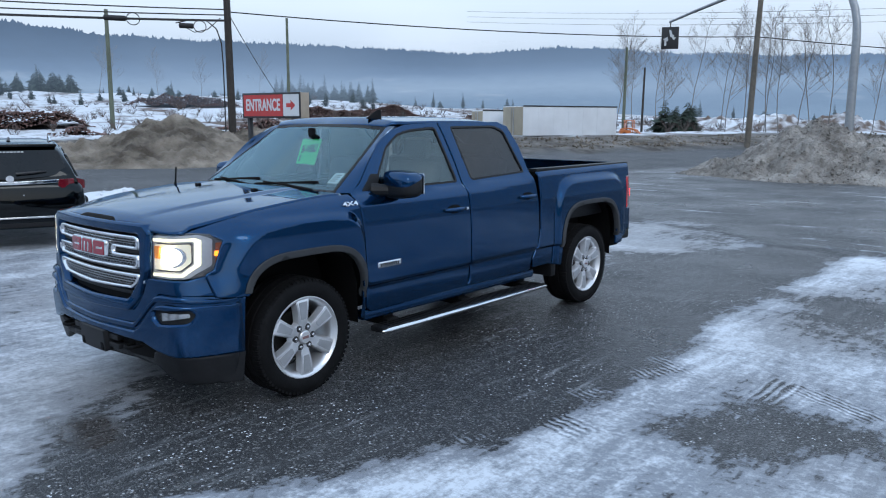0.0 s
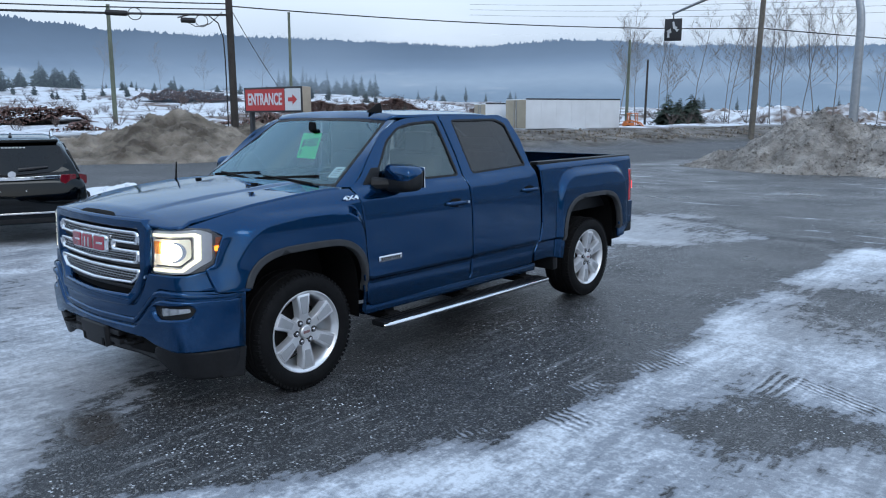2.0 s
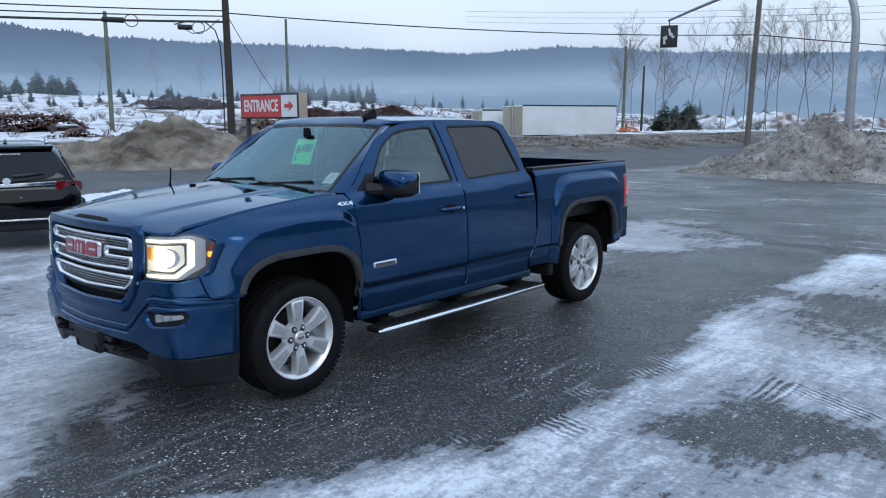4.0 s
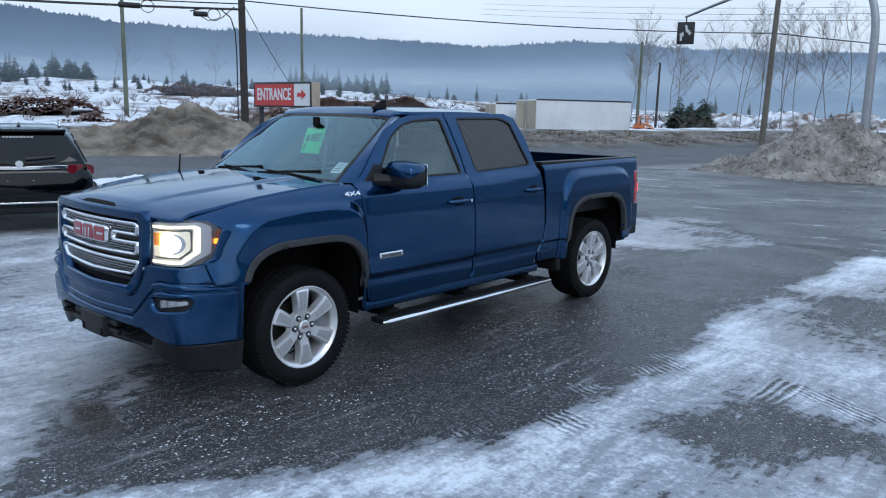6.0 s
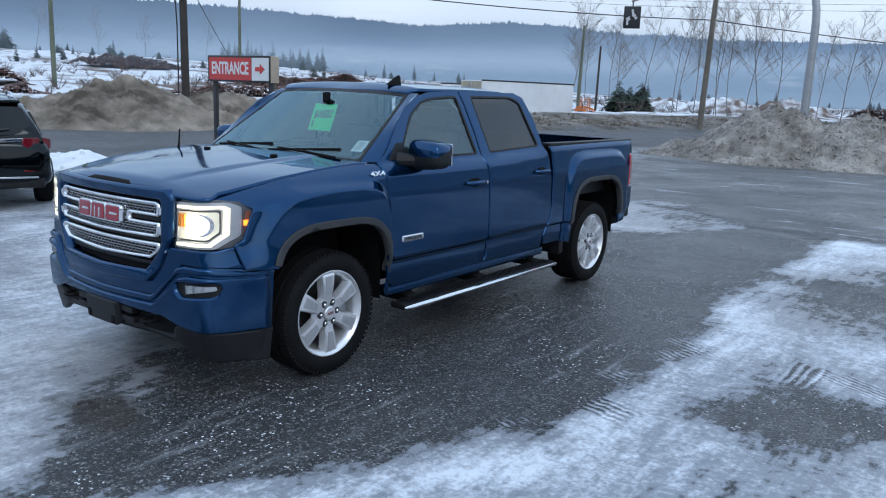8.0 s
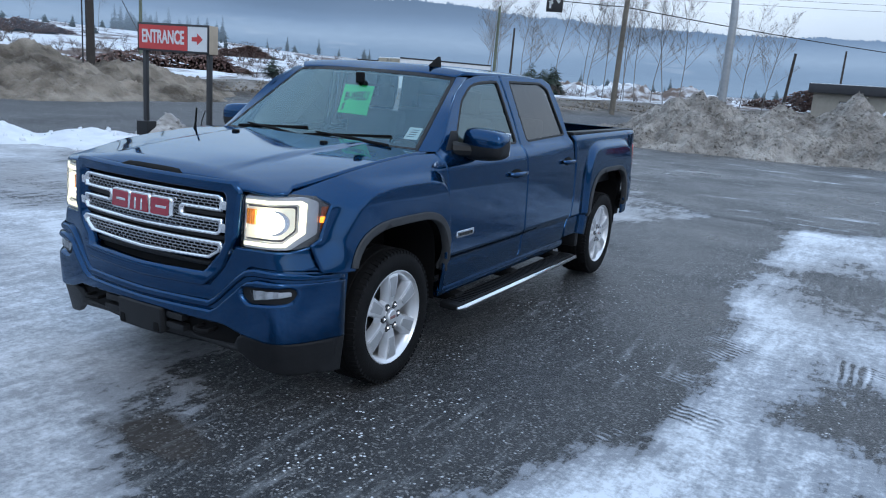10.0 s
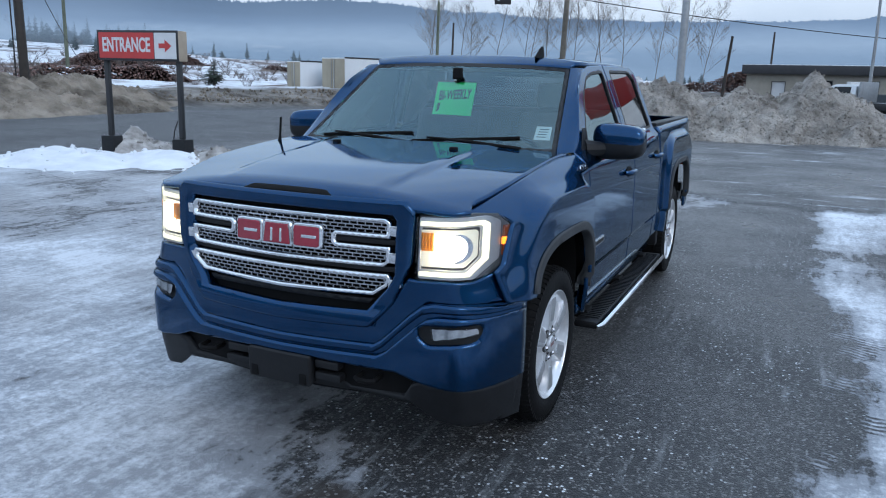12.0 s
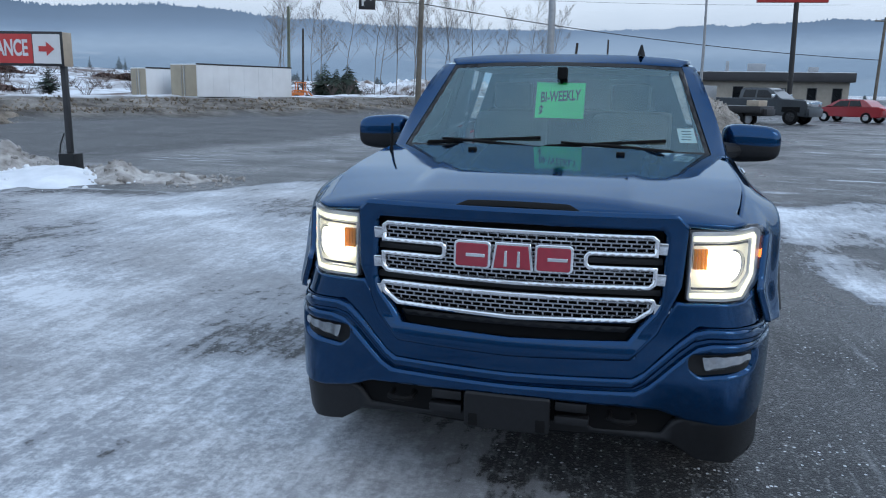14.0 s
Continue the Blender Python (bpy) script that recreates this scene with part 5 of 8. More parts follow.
def build_pickup_nose(truck):
    def fy(off):
        return lambda x, z: (x, front_y(x, z) + off, z)

    def both(half):
        return half + [(-x, z) for x, z in half[::-1] if x > 0]

    # blue grille surround: an outer and an inner roll
    outer = both([(0.0, 1.222), (0.585, 1.222), (0.622, 1.185), (0.612, 0.965), (0.54, 0.785), (0.445, 0.682), (0.0, 0.668)])
    inner = both([(0.0, 1.170), (0.535, 1.165), (0.552, 1.145), (0.552, 0.915), (0.525, 0.86), (0.435, 0.755), (0.0, 0.742)])
    gs = panel("grille_surround", [outer, inner], lambda x, z: (x, front_y(x, z) - 0.022 - 0.02 * (1 - smooth01(0.69, 0.80, z)), z), PAINT, truck, cell=0.03, thick=0.09, edge=0.014, angle=60)
    panel("grille_backing", [inset(outer, 0.02)], fy(0.055), BLACK, truck, cell=0.1, thick=0.01)
    bm = bmesh.new()
    for z in (1.045, 0.930, 0.785):
        loop = [(-0.54, z - 0.012), (0.54, z - 0.012), (0.54, z + 0.010), (-0.54, z + 0.010)]
        if z < 0.8:
            loop = [(-0.42, z - 0.012), (0.42, z - 0.012), (0.44, z + 0.010), (-0.44, z + 0.010)]
        sheet(bm, [loop], fy(0.02), 0.06, 0.02, 0.003)
    bmesh.ops.recalc_face_normals(bm, faces=bm.faces)
    part("grille_bar", bm, TRIM, gs)
    # chrome loops with pierced mesh
    upper = both([(0.0, 1.146), (0.50, 1.146), (0.522, 1.13), (0.522, 1.066), (0.28, 1.066), (0.272, 1.058), (0.272, 1.036), (0.28, 1.028), (0.522, 1.028), (0.522, 0.965), (0.50, 0.946), (0.0, 0.940)])
    lower = both([(0.0, 0.908), (0.515, 0.912), (0.527, 0.895), (0.515, 0.862), (0.455, 0.820), (0.0, 0.806)])
    for loop in (upper, lower):
        gr = panel("chrome_bar", ring_loop(loop, 0.0135), fy(-0.012), CHROME, gs, cell=0.03, thick=0.035, edge=0.004, label="chrome grille loop", angle=30)
        bm = bmesh.new()
        hole = inset(loop, 0.012)
        zs = [z for _, z in hole]
        rows = int((max(zs) - min(zs)) / 0.0165)
        for r in range(rows + 1):
            z = min(zs) + (r + 0.5) * (max(zs) - min(zs)) / (rows + 1)
            x = -0.53
            while x < 0.53:
                if inside((x + 0.009, z), hole):
                    y = front_y(x, z)
                    y2 = front_y(x + 0.018, z)
                    vs = [bm.verts.new(p) for p in ((x, y + 0.004, z - 0.0030), (x + 0.018, y2 + 0.004, z - 0.0030), (x + 0.018, y2 + 0.002, z + 0.0030), (x, y + 0.002, z + 0.0030),
                                                    (x + 0.018, y2 + 0.022, z + 0.0030), (x, y + 0.022, z + 0.0030))]
                    bm.faces.new((vs[0], vs[1], vs[2], vs[3]))
                    bm.faces.new((vs[3], vs[2], vs[4], vs[5]))
                x += 0.018
            x = -0.53 + (0.018 if r % 2 else 0.0)
            half = (max(zs) - min(zs)) / (rows + 1)
            while x < 0.53:
                if inside((x, z + half * 0.5), hole):
                    y = front_y(x, z)
                    vs = [bm.verts.new(p) for p in ((x - 0.003, y + 0.005, z), (x + 0.003, y + 0.005, z), (x + 0.003, y + 0.005, z + half), (x - 0.003, y + 0.005, z + half), (x + 0.003, y + 0.022, z), (x + 0.003, y + 0.022, z + half))]
                    bm.faces.new((vs[0], vs[1], vs[2], vs[3]))
                    bm.faces.new((vs[1], vs[4], vs[5], vs[2]))
                x += 0.036
        part("grille_mesh", bm, MESH_CHROME, gr, "pierced chrome mesh", smooth=False)
    for s in (1, -1):
        for z in (1.098, 0.985, 0.872):
            bm = bmesh.new()
            y = front_y(0.54, z)
            box(bm, (min(s * 0.518, s * 0.556), y - 0.012, z - 0.022), (max(s * 0.518, s * 0.556), y + 0.02, z + 0.022), 0.004)
            box(bm, (min(s * 0.55, s * 0.575), y - 0.004, z - 0.012), (max(s * 0.55, s * 0.575), y + 0.03, z + 0.012), 0.004)
            part("grille_clip", bm, CHROME, gs)
    # red emblem: three plain blocks with bright rims
    em = new("front_emblem")
    em.parent = truck
    for cx, loop in ((-0.152, rounded([(-0.064, -0.046), (0.064, -0.046), (0.064, 0.046), (-0.064, 0.046)], 0.014)),
                     (0.0, [(-0.072, -0.046), (0.072, -0.046), (0.060, 0.046), (-0.060, 0.046)]),
                     (0.152, rounded([(-0.064, -0.046), (0.064, -0.046), (0.064, 0.046), (-0.064, 0.046)], 0.014))):
        at = [(cx + u, 1.047 + v) for u, v in loop]
        panel("emblem_rim", [inset(at, -0.006)], fy(-0.030), CHROME, em, cell=0.02, thick=0.03, edge=0.003)
        panel("emblem_face", [inset(at, 0.003)], fy(-0.036), RED_BADGE, em, cell=0.02, thick=0.006, edge=0.002)
        if cx:
            panel("emblem_slot", [[(cx - 0.022, 1.041), (cx + 0.050, 1.041), (cx + 0.050, 1.053), (cx - 0.022, 1.053)]], fy(-0.038), CHROME, em, cell=0.02, thick=0.004, edge=0.001)
        else:
            for u in (-0.024, 0.024):
                panel("emblem_slot", [[(u - 0.006, 1.012), (u + 0.006, 1.012), (u + 0.004, 1.07), (u - 0.004, 1.07)]], fy(-0.038), CHROME, em, cell=0.02, thick=0.004, edge=0.001)
    # header strip between hood and grille is part of the surround; lamps
    for s in (1, -1):
        def lamp_at(off, s=s):
            return lambda x, z: (s * x, front_y(x, z) + off, z)
        hl = new("headlamp")
        hl.parent = truck
        house = [(0.628, 1.163), (0.84, 1.178), (0.905, 1.165), (0.935, 1.12), (0.938, 0.985), (0.905, 0.925), (0.85, 0.902), (0.632, 0.902)]
        panel("lamp_housing", [house], lamp_at(0.035), LAMP_GREY, hl, cell=0.05, thick=0.02 * s, edge=0.003)
        guide_i = rounded([(0.640, 1.122), (0.852, 1.127), (0.860, 1.118), (0.860, 0.992), (0.822, 0.940), (0.640, 0.940)], 0.010)
        # silver carrier, the lit guide with an open inner end, a dark gap, then the reflector with its lens
        panel("lamp_carrier", [rounded([(0.634, 1.158), (0.875, 1.166), (0.904, 1.140), (0.904, 0.978), (0.845, 0.904), (0.634, 0.904)], 0.012), inset(guide_i, 0.004)], lamp_at(0.016), SMOKED, hl, cell=0.03, thick=0.02 * s, edge=0.002, label="smoked silver carrier")
        cshape = [(0.640, 1.146), (0.868, 1.151), (0.884, 1.134), (0.884, 0.984), (0.836, 0.915), (0.640, 0.915), (0.640, 0.937), (0.824, 0.937), (0.862, 0.991), (0.862, 1.124), (0.857, 1.129), (0.640, 1.124)]
        panel("light_guide", [inset(cshape, 0.002)], lamp_at(0.006), LAMP_WHITE, hl, cell=0.03, thick=0.012 * s, edge=0.003, label="lit white C-shaped light guide")
        panel("reflector_bowl", [rounded([(0.642, 1.108), (0.842, 1.112), (0.848, 1.104), (0.848, 1.000), (0.814, 0.955), (0.642, 0.955)], 0.010)], lambda x, z, s=s: (s * x, front_y(x, z) + 0.020 + 0.030 * math.exp(-((x - 0.75) / 0.07) ** 2 - ((z - 1.03) / 0.06) ** 2), z), LAMP_BOWL, hl, cell=0.012, thick=0.004 * s, edge=0.002, label="silver reflector with the lens light put in as glow")
        panel("projector_lens", [rounded([(0.700, 1.092), (0.795, 1.094), (0.818, 1.070), (0.818, 1.005), (0.785, 0.974), (0.700, 0.974)], 0.030, 5)], lamp_at(0.014), LAMP_BEAM, hl, cell=0.02, thick=0.01 * s, edge=0.004, label="bright lit projector lens")
        panel("lens_bezel", [[(0.790 + 0.048 * math.cos(k * math.pi / 14), 1.036 + 0.062 * math.sin(k * math.pi / 14)) for k in range(28)], [(0.786 + 0.036 * math.cos(k * math.pi / 14), 1.036 + 0.050 * math.sin(k * math.pi / 14)) for k in range(28)]], lamp_at(0.015), CHROME, hl, cell=0.03, thick=0.006 * s, edge=0.002)
        bm = bmesh.new()
        for k in range(4):
            x0 = 0.646 + 0.0125 * k
            box(bm, (min(s * x0, s * (x0 + 0.0115)), front_y(x0, 1.04) + 0.013, 1.022), (max(s * x0, s * (x0 + 0.0115)), front_y(x0, 1.04) + 0.026, 1.098), 0.003)
        part("turn_signal", bm, AMBER_REFLECTOR, hl, "ribbed amber turn signal")
        panel("amber_marker", [rounded([(0.912, 1.115), (0.930, 1.115), (0.930, 0.985), (0.912, 0.985)], 0.006)], lamp_at(0.012), AMBER_LENS, hl, cell=0.02, thick=0.01 * s, edge=0.001)
        panel("marker_bulb", [rounded([(0.911, 1.066), (0.931, 1.066), (0.931, 1.034), (0.911, 1.034)], 0.004)], lamp_at(0.008), LAMP_AMBER, hl, cell=0.02, thick=0.006 * s, edge=0.001, label="lit amber marker")
        ob = panel("lamp_cover", [house], lamp_at(0.0), LENS, hl, cell=0.04, thick=0.003 * s, edge=0)
        ob.visible_shadow = False
    # upper fascia, the bumper's lip, its groove and its face
    L1 = [(0.0, 0.592), (0.46, 0.602), (0.50, 0.628), (0.62, 0.748), (0.67, 0.790), (0.72, 0.802), (0.86, 0.800), (0.990, 0.775)]
    L2 = [(0.0, 0.545), (0.475, 0.552), (0.52, 0.578), (0.64, 0.695), (0.69, 0.735), (0.74, 0.748), (0.86, 0.748), (0.999, 0.735)]

    def low_y(x, z, off=0.0):
        """The bumper's face: fullest at its lip, drawn back below."""
        return front_y(x, z) - 0.030 + 0.10 * max(0.0, 0.60 - z) ** 1.2 + off
    fascia = [(0.0, 0.678), (0.44, 0.690), (0.535, 0.795), (0.60, 0.90), (0.63, 0.896), (0.85, 0.896), (0.905, 0.918), (0.94, 0.950), (0.982, 0.79)] + [(x, z) for x, z in L1[::-1]][1:]
    panel("upper_fascia", [both(fascia)], lambda x, z: (x, front_y(x, z) - 0.012 * (1 - smooth01(0.60, 0.80, z)), z), PAINT, truck, cell=0.035, thick=0.03, edge=0.01)
    lipb = [(x, z - 0.034) for x, z in L1]
    panel("bumper_lip", [both(L1 + [(0.996, 0.745)] + lipb[::-1][1:])], lambda x, z: (x, low_y(x, z, 0.004), z), PAINT, truck, cell=0.03, thick=0.05, edge=0.012)
    bot = [(0.0, 0.508), (0.20, 0.505), (0.56, 0.492), (0.66, 0.455), (0.78, 0.432), (0.985, 0.4255)]
    fog = rounded([(0.655, 0.712), (0.90, 0.722), (0.915, 0.69), (0.895, 0.640), (0.70, 0.622), (0.655, 0.66)], 0.02)
    face = [(x, z) for x, z in L2] + [(1.001, 0.60), (0.999, 0.425)] + bot[::-1][1:]
    bp = panel("front_bumper", [both(face), fog, mirrored(fog)], lambda x, z: (x, low_y(x, z, -0.006), z), PAINT, truck, cell=0.02, thick=0.06, edge=0.012)
    panel("bumper_groove", [both([(x, z + 0.006) for x, z in L1] + [(0.975, 0.70)] + [(x, z - 0.012) for x, z in L2[::-1]][1:])], lambda x, z: (x, low_y(x, z, 0.022), z), PAINT, truck, cell=0.05, thick=0.02, edge=0)
    for s in (1, -1):
        fl = new("fog_lamp")
        fl.parent = truck
        panel("fog_recess", [inset(fog, -0.01)], lambda x, z, s=s: (s * x, low_y(x, z, 0.032), z), TRIM, fl, cell=0.04, thick=0.01 * s)
        lens = rounded([(0.700, 0.700), (0.885, 0.706), (0.890, 0.676), (0.715, 0.642)], 0.014)
        panel("fog_lens", [lens], lambda x, z, s=s: (s * x, low_y(x, z, 0.012), z), LENS, fl, cell=0.03, thick=0.01 * s, edge=0.002).visible_shadow = False
        panel("fog_reflector", [inset(lens, 0.004)], lambda x, z, s=s: (s * x, low_y(x, z, 0.022) + 0.006 * math.sin(x * 110), z), FROST, fl, cell=0.012, thick=0.003 * s, edge=0)
        # bumper sides run back to the wheel opening
        bs = [(-0.62, 0.765), (-0.47, 0.765), (-0.478, 0.60), (-0.485, 0.43), (-0.62, 0.43)]
        tuck = lambda y: 0.783 + 0.222 * ((y + 0.80) / 0.35) ** (1 / 2.6) - 0.003
        panel("bumper_side", [bs], lambda y, z, s=s: (s * min(side_x(y, z) + 0.004 - 0.01 * smooth01(0.6, 0.43, z), tuck(y) - 0.012), y, z), PAINT, bp, cell=0.05, thick=0.03 * s, edge=0.008)
        vs_ = [(-0.64, 0.425), (-0.486, 0.422), (-0.505, 0.235), (-0.64, 0.240)]
        panel("valance_side", [vs_], lambda y, z, s=s: (s * min(side_x(y, 0.45) - 0.004 - 0.05 * (0.43 - z), tuck(y) - 0.004), y, z), TRIM, truck, cell=0.05, thick=0.03 * s, edge=0.008)
    # lower air intake, plate bracket, tow hooks, valance
    panel("lower_intake", [both([(0.0, 0.515), (0.56, 0.50), (0.70, 0.455), (0.70, 0.36), (0.0, 0.34)])], lambda x, z: (x, low_y(x, z, 0.055), z), BLACK, truck, cell=0.08, thick=0.02)
    val = [(0.0, 0.395), (0.30, 0.392), (0.33, 0.375), (0.58, 0.37), (0.62, 0.43), (0.66, 0.45), (0.78, 0.428), (0.985, 0.420), (0.975, 0.245), (0.86, 0.243), (0.72, 0.268), (0.62, 0.340), (0.36, 0.350), (0.0, 0.350)]
    panel("valance", [both(val)], lambda x, z: (x, low_y(min(0.985, abs(x)) if x > 0 else -min(0.985, abs(x)), z, 0.012) + 0.16 * (0.42 - z) + 0.03 * (1 - smooth01(0.35, 0.7, abs(x))), z), TRIM, truck, cell=0.05, thick=0.03, edge=0.01, label="black plastic lower valance")
    br = panel("plate_bracket", [rounded([(-0.165, 0.365), (0.165, 0.365), (0.165, 0.508), (-0.165, 0.508)], 0.012)], lambda x, z: (x, low_y(x, z, -0.020) - 0.0, z), TRIM, truck, cell=0.05, thick=0.05, edge=0.006, label="empty black plate bracket")
    for x in (-0.13, 0.13):
        bm = bmesh.new()
        box(bm, (x - 0.018, low_y(x, 0.40) - 0.024, 0.375), (x + 0.018, low_y(x, 0.40) - 0.010, 0.425), 0.004)
        part("bracket_slot", bm, BLACK, br)
    for s in (1, -1):
        for z0, z1, x0, x1 in ((0.46, 0.497, 0.18, 0.30), (0.405, 0.44, 0.18, 0.31)):
            bm = bmesh.new()
            y = low_y(0.25, 0.45)
            box(bm, (min(s * x0, s * x1), y - 0.002, z0), (max(s * x0, s * x1), y + 0.05, z1), 0.008)
            part("intake_bar", bm, TRIM, truck)
        bm = bmesh.new()
        y = low_y(0.43, 0.45)
        tube(bm, [(s * 0.385, y + 0.05, 0.448), (s * 0.385, y - 0.012, 0.446), (s * 0.41, y - 0.03, 0.446), (s * 0.45, y - 0.03, 0.446), (s * 0.475, y - 0.012, 0.446), (s * 0.475, y + 0.05, 0.448)], 0.011, 8)
        part("tow_hook", bm, BLACK, truck)


pickup = build_pickup()


# ---- roadside: heaps of ploughed snow, sign, poles and wires ----
DIRTY_SNOW = material("dirty_ploughed_snow", (0.088, 0.070, 0.052), rough=0.92, second=(0.265, 0.228, 0.186), scale=3.2, detail=15, bump=1.0, bump_scale=12, sharp=0.13, islands=0.1, bump_depth=0.08)
SANDY_SNOW = material("sanded_old_snow", (0.085, 0.068, 0.050), rough=0.92, second=(0.34, 0.292, 0.238), scale=1.3, detail=15, bump=1.0, bump_scale=11, sharp=0.12, islands=0.04, bump_depth=0.12)
CRUST_SNOW = material("crusted_grey_snow", (0.13, 0.115, 0.10), rough=0.9, second=(0.50, 0.49, 0.48), scale=5.0, detail=12, bump=1.0, bump_scale=12, sharp=0.16, islands=0.2, bump_depth=0.05)
GREY_SNOW = material("grey_rubbly_snow", (0.16, 0.142, 0.124), rough=0.92, second=(0.41, 0.38, 0.345), scale=3.2, detail=15, bump=1.0, bump_scale=16, sharp=0.13, islands=0.07, bump_depth=0.10)
PATCHY_SNOW = material("patchy_snow", (0.16, 0.12, 0.10), rough=0.9, second=(0.68, 0.71, 0.75), scale=0.9, detail=8, bump=0.6, bump_scale=4, sharp=0.07)
SNOW = material("old_snow", (0.60, 0.64, 0.69), rough=0.8, second=(0.78, 0.81, 0.85), scale=2.5, bump=0.5, bump_scale=9)
WOOD_POLE = material("weathered_pole_wood", (0.13, 0.115, 0.095), rough=0.85, spread=0.3, scale=6, bump=0.3)
DARK_POLE = material("creosoted_pole_wood", (0.035, 0.029, 0.025), rough=0.8, spread=0.35, scale=6, bump=0.3)
GREEN_POLE = material("treated_green_pole", (0.115, 0.13, 0.095), rough=0.85, spread=0.25, scale=6, bump=0.3)
STEEL = material("galvanised_steel", (0.30, 0.315, 0.33), rough=0.45, metal=0.6, spread=0.15, scale=8)
CABLE = material("black_cable", (0.012, 0.012, 0.013), rough=0.6, spread=0.2)
SIGN_RED = material("faded_sign_red", (0.42, 0.036, 0.034), rough=0.4, spread=0.1, scale=6)
SIGN_WHITE = material("sign_white", (0.54, 0.55, 0.56), rough=0.4, spread=0.06, scale=6)
SIGN_BEIGE = material("sign_case_beige", (0.36, 0.30, 0.23), rough=0.55, spread=0.12, scale=9)
BLACK_PAINT = material("black_painted_metal", (0.014, 0.014, 0.016), rough=0.45, spread=0.3, scale=12)


def lumps(places, rnd):
    """One bmesh of small uneven lumps, one at each matrix."""
    g = (1 + 5 ** 0.5) / 2
    tips = [Vector(p).normalized() for p in ((-1, g, 0), (1, g, 0), (-1, -g, 0), (1, -g, 0), (0, -1, g), (0, 1, g), (0, -1, -g), (0, 1, -g), (g, 0, -1), (g, 0, 1), (-g, 0, -1), (-g, 0, 1))]
    tris = ((0, 11, 5), (0, 5, 1), (0, 1, 7), (0, 7, 10), (0, 10, 11), (1, 5, 9), (5, 11, 4), (11, 10, 2), (10, 7, 6), (7, 1, 8), (3, 9, 4), (3, 4, 2), (3, 2, 6), (3, 6, 8), (3, 8, 9), (4, 9, 5), (2, 4, 11), (6, 2, 10), (8, 6, 7), (9, 8, 1))
    points, faces = [], []
    for m in places:
        base = len(points)
        points += [m @ (p * rnd.uniform(0.75, 1.15)) for p in tips]
        faces += [(base + a, base + b, base + c) for a, b, c in tris]
    me = bpy.data.meshes.new("lumps")
    me.from_pydata(points, [], faces)
    bm = bmesh.new()
    bm.from_mesh(me)
    bpy.data.meshes.remove(me)
    return bm


def heap(name, blobs, label, mat, seed, rough_amp=0.16, step=0.22, chunks=0, chunk_size=0.12):
    """A heap of ploughed snow: the highest of several rounded cones, broken by noise, with loose lumps on it."""
    rnd = random.Random(seed)
    x0, x1 = min(b[0] - b[2] for b in blobs) - 0.3, max(b[0] + b[2] for b in blobs) + 0.3
    y0, y1 = min(b[1] - b[3] for b in blobs) - 0.3, max(b[1] + b[3] for b in blobs) + 0.3

    def h(x, y):
        best = -0.25
        wx, wy = x + 0.5 * fbm(x * 0.5, y * 0.5, seed), y + 0.5 * fbm(x * 0.5, y * 0.5, seed + 9)
        for cx, cy, rx, ry, tall in blobs:
            d = math.hypot((wx - cx) / rx, (wy - cy) / ry)
            best = max(best, tall * (1 - d ** 1.25) * (1.12 - 0.12 * d))
        k = min(1.0, max(0.0, best + 0.1) * 2.5)
        return best + k * (rough_amp * fbm(x * 1.6, y * 1.6, seed + 2, 5) + 0.55 * rough_amp * abs(fbm(x * 3.7, y * 3.7, seed + 5)) + 0.30 * rough_amp * fbm(x * 8.5, y * 8.5, seed + 7, 3))
    nx, ny = int((x1 - x0) / step), int((y1 - y0) / step)
    bm = bmesh.new()
    grid = [[bm.verts.new((x0 + i * step + 0.3 * step * rnd.uniform(-1, 1), y0 + j * step + 0.3 * step * rnd.uniform(-1, 1), 0)) for i in range(nx + 1)] for j in range(ny + 1)]
    for row in grid:
        for v in row:
            v.co.z = max(-0.25, h(v.co.x, v.co.y)) + ground_height(v.co.x, v.co.y)
    for j in range(ny):
        for i in range(nx):
            q = (grid[j][i], grid[j][i + 1], grid[j + 1][i + 1], grid[j + 1][i])
            if max(v.co.z for v in q) > -0.15:
                bm.faces.new(q)
    bmesh.ops.delete(bm, geom=[v for v in bm.verts if not v.link_faces], context="VERTS")
    ob = part(name, bm, mat, angle=70)
    tagged(ob, label, "snow heap")
    if chunks:
        spots = []
        n = 0
        while n < chunks:
            x, y = rnd.uniform(x0, x1), rnd.uniform(y0, y1)
            z = h(x, y)
            if z < -0.08:
                continue
            n += 1
            r = chunk_size * rnd.uniform(0.25, 1.0) ** 1.6
            m = Matrix.Translation((x, y, max(0.0, z) + ground_height(x, y) - r * 0.05)) @ Euler((rnd.random() * 6, rnd.random() * 6, rnd.random() * 6)).to_matrix().to_4x4() @ Matrix.Diagonal((r, r * rnd.uniform(0.5, 1), r * rnd.uniform(0.4, 0.8), 1))
            spots.append(m)
        part("loose_snow", lumps(spots, rnd), mat, ob, angle=75)["kind"] = "stuff"
    return ob


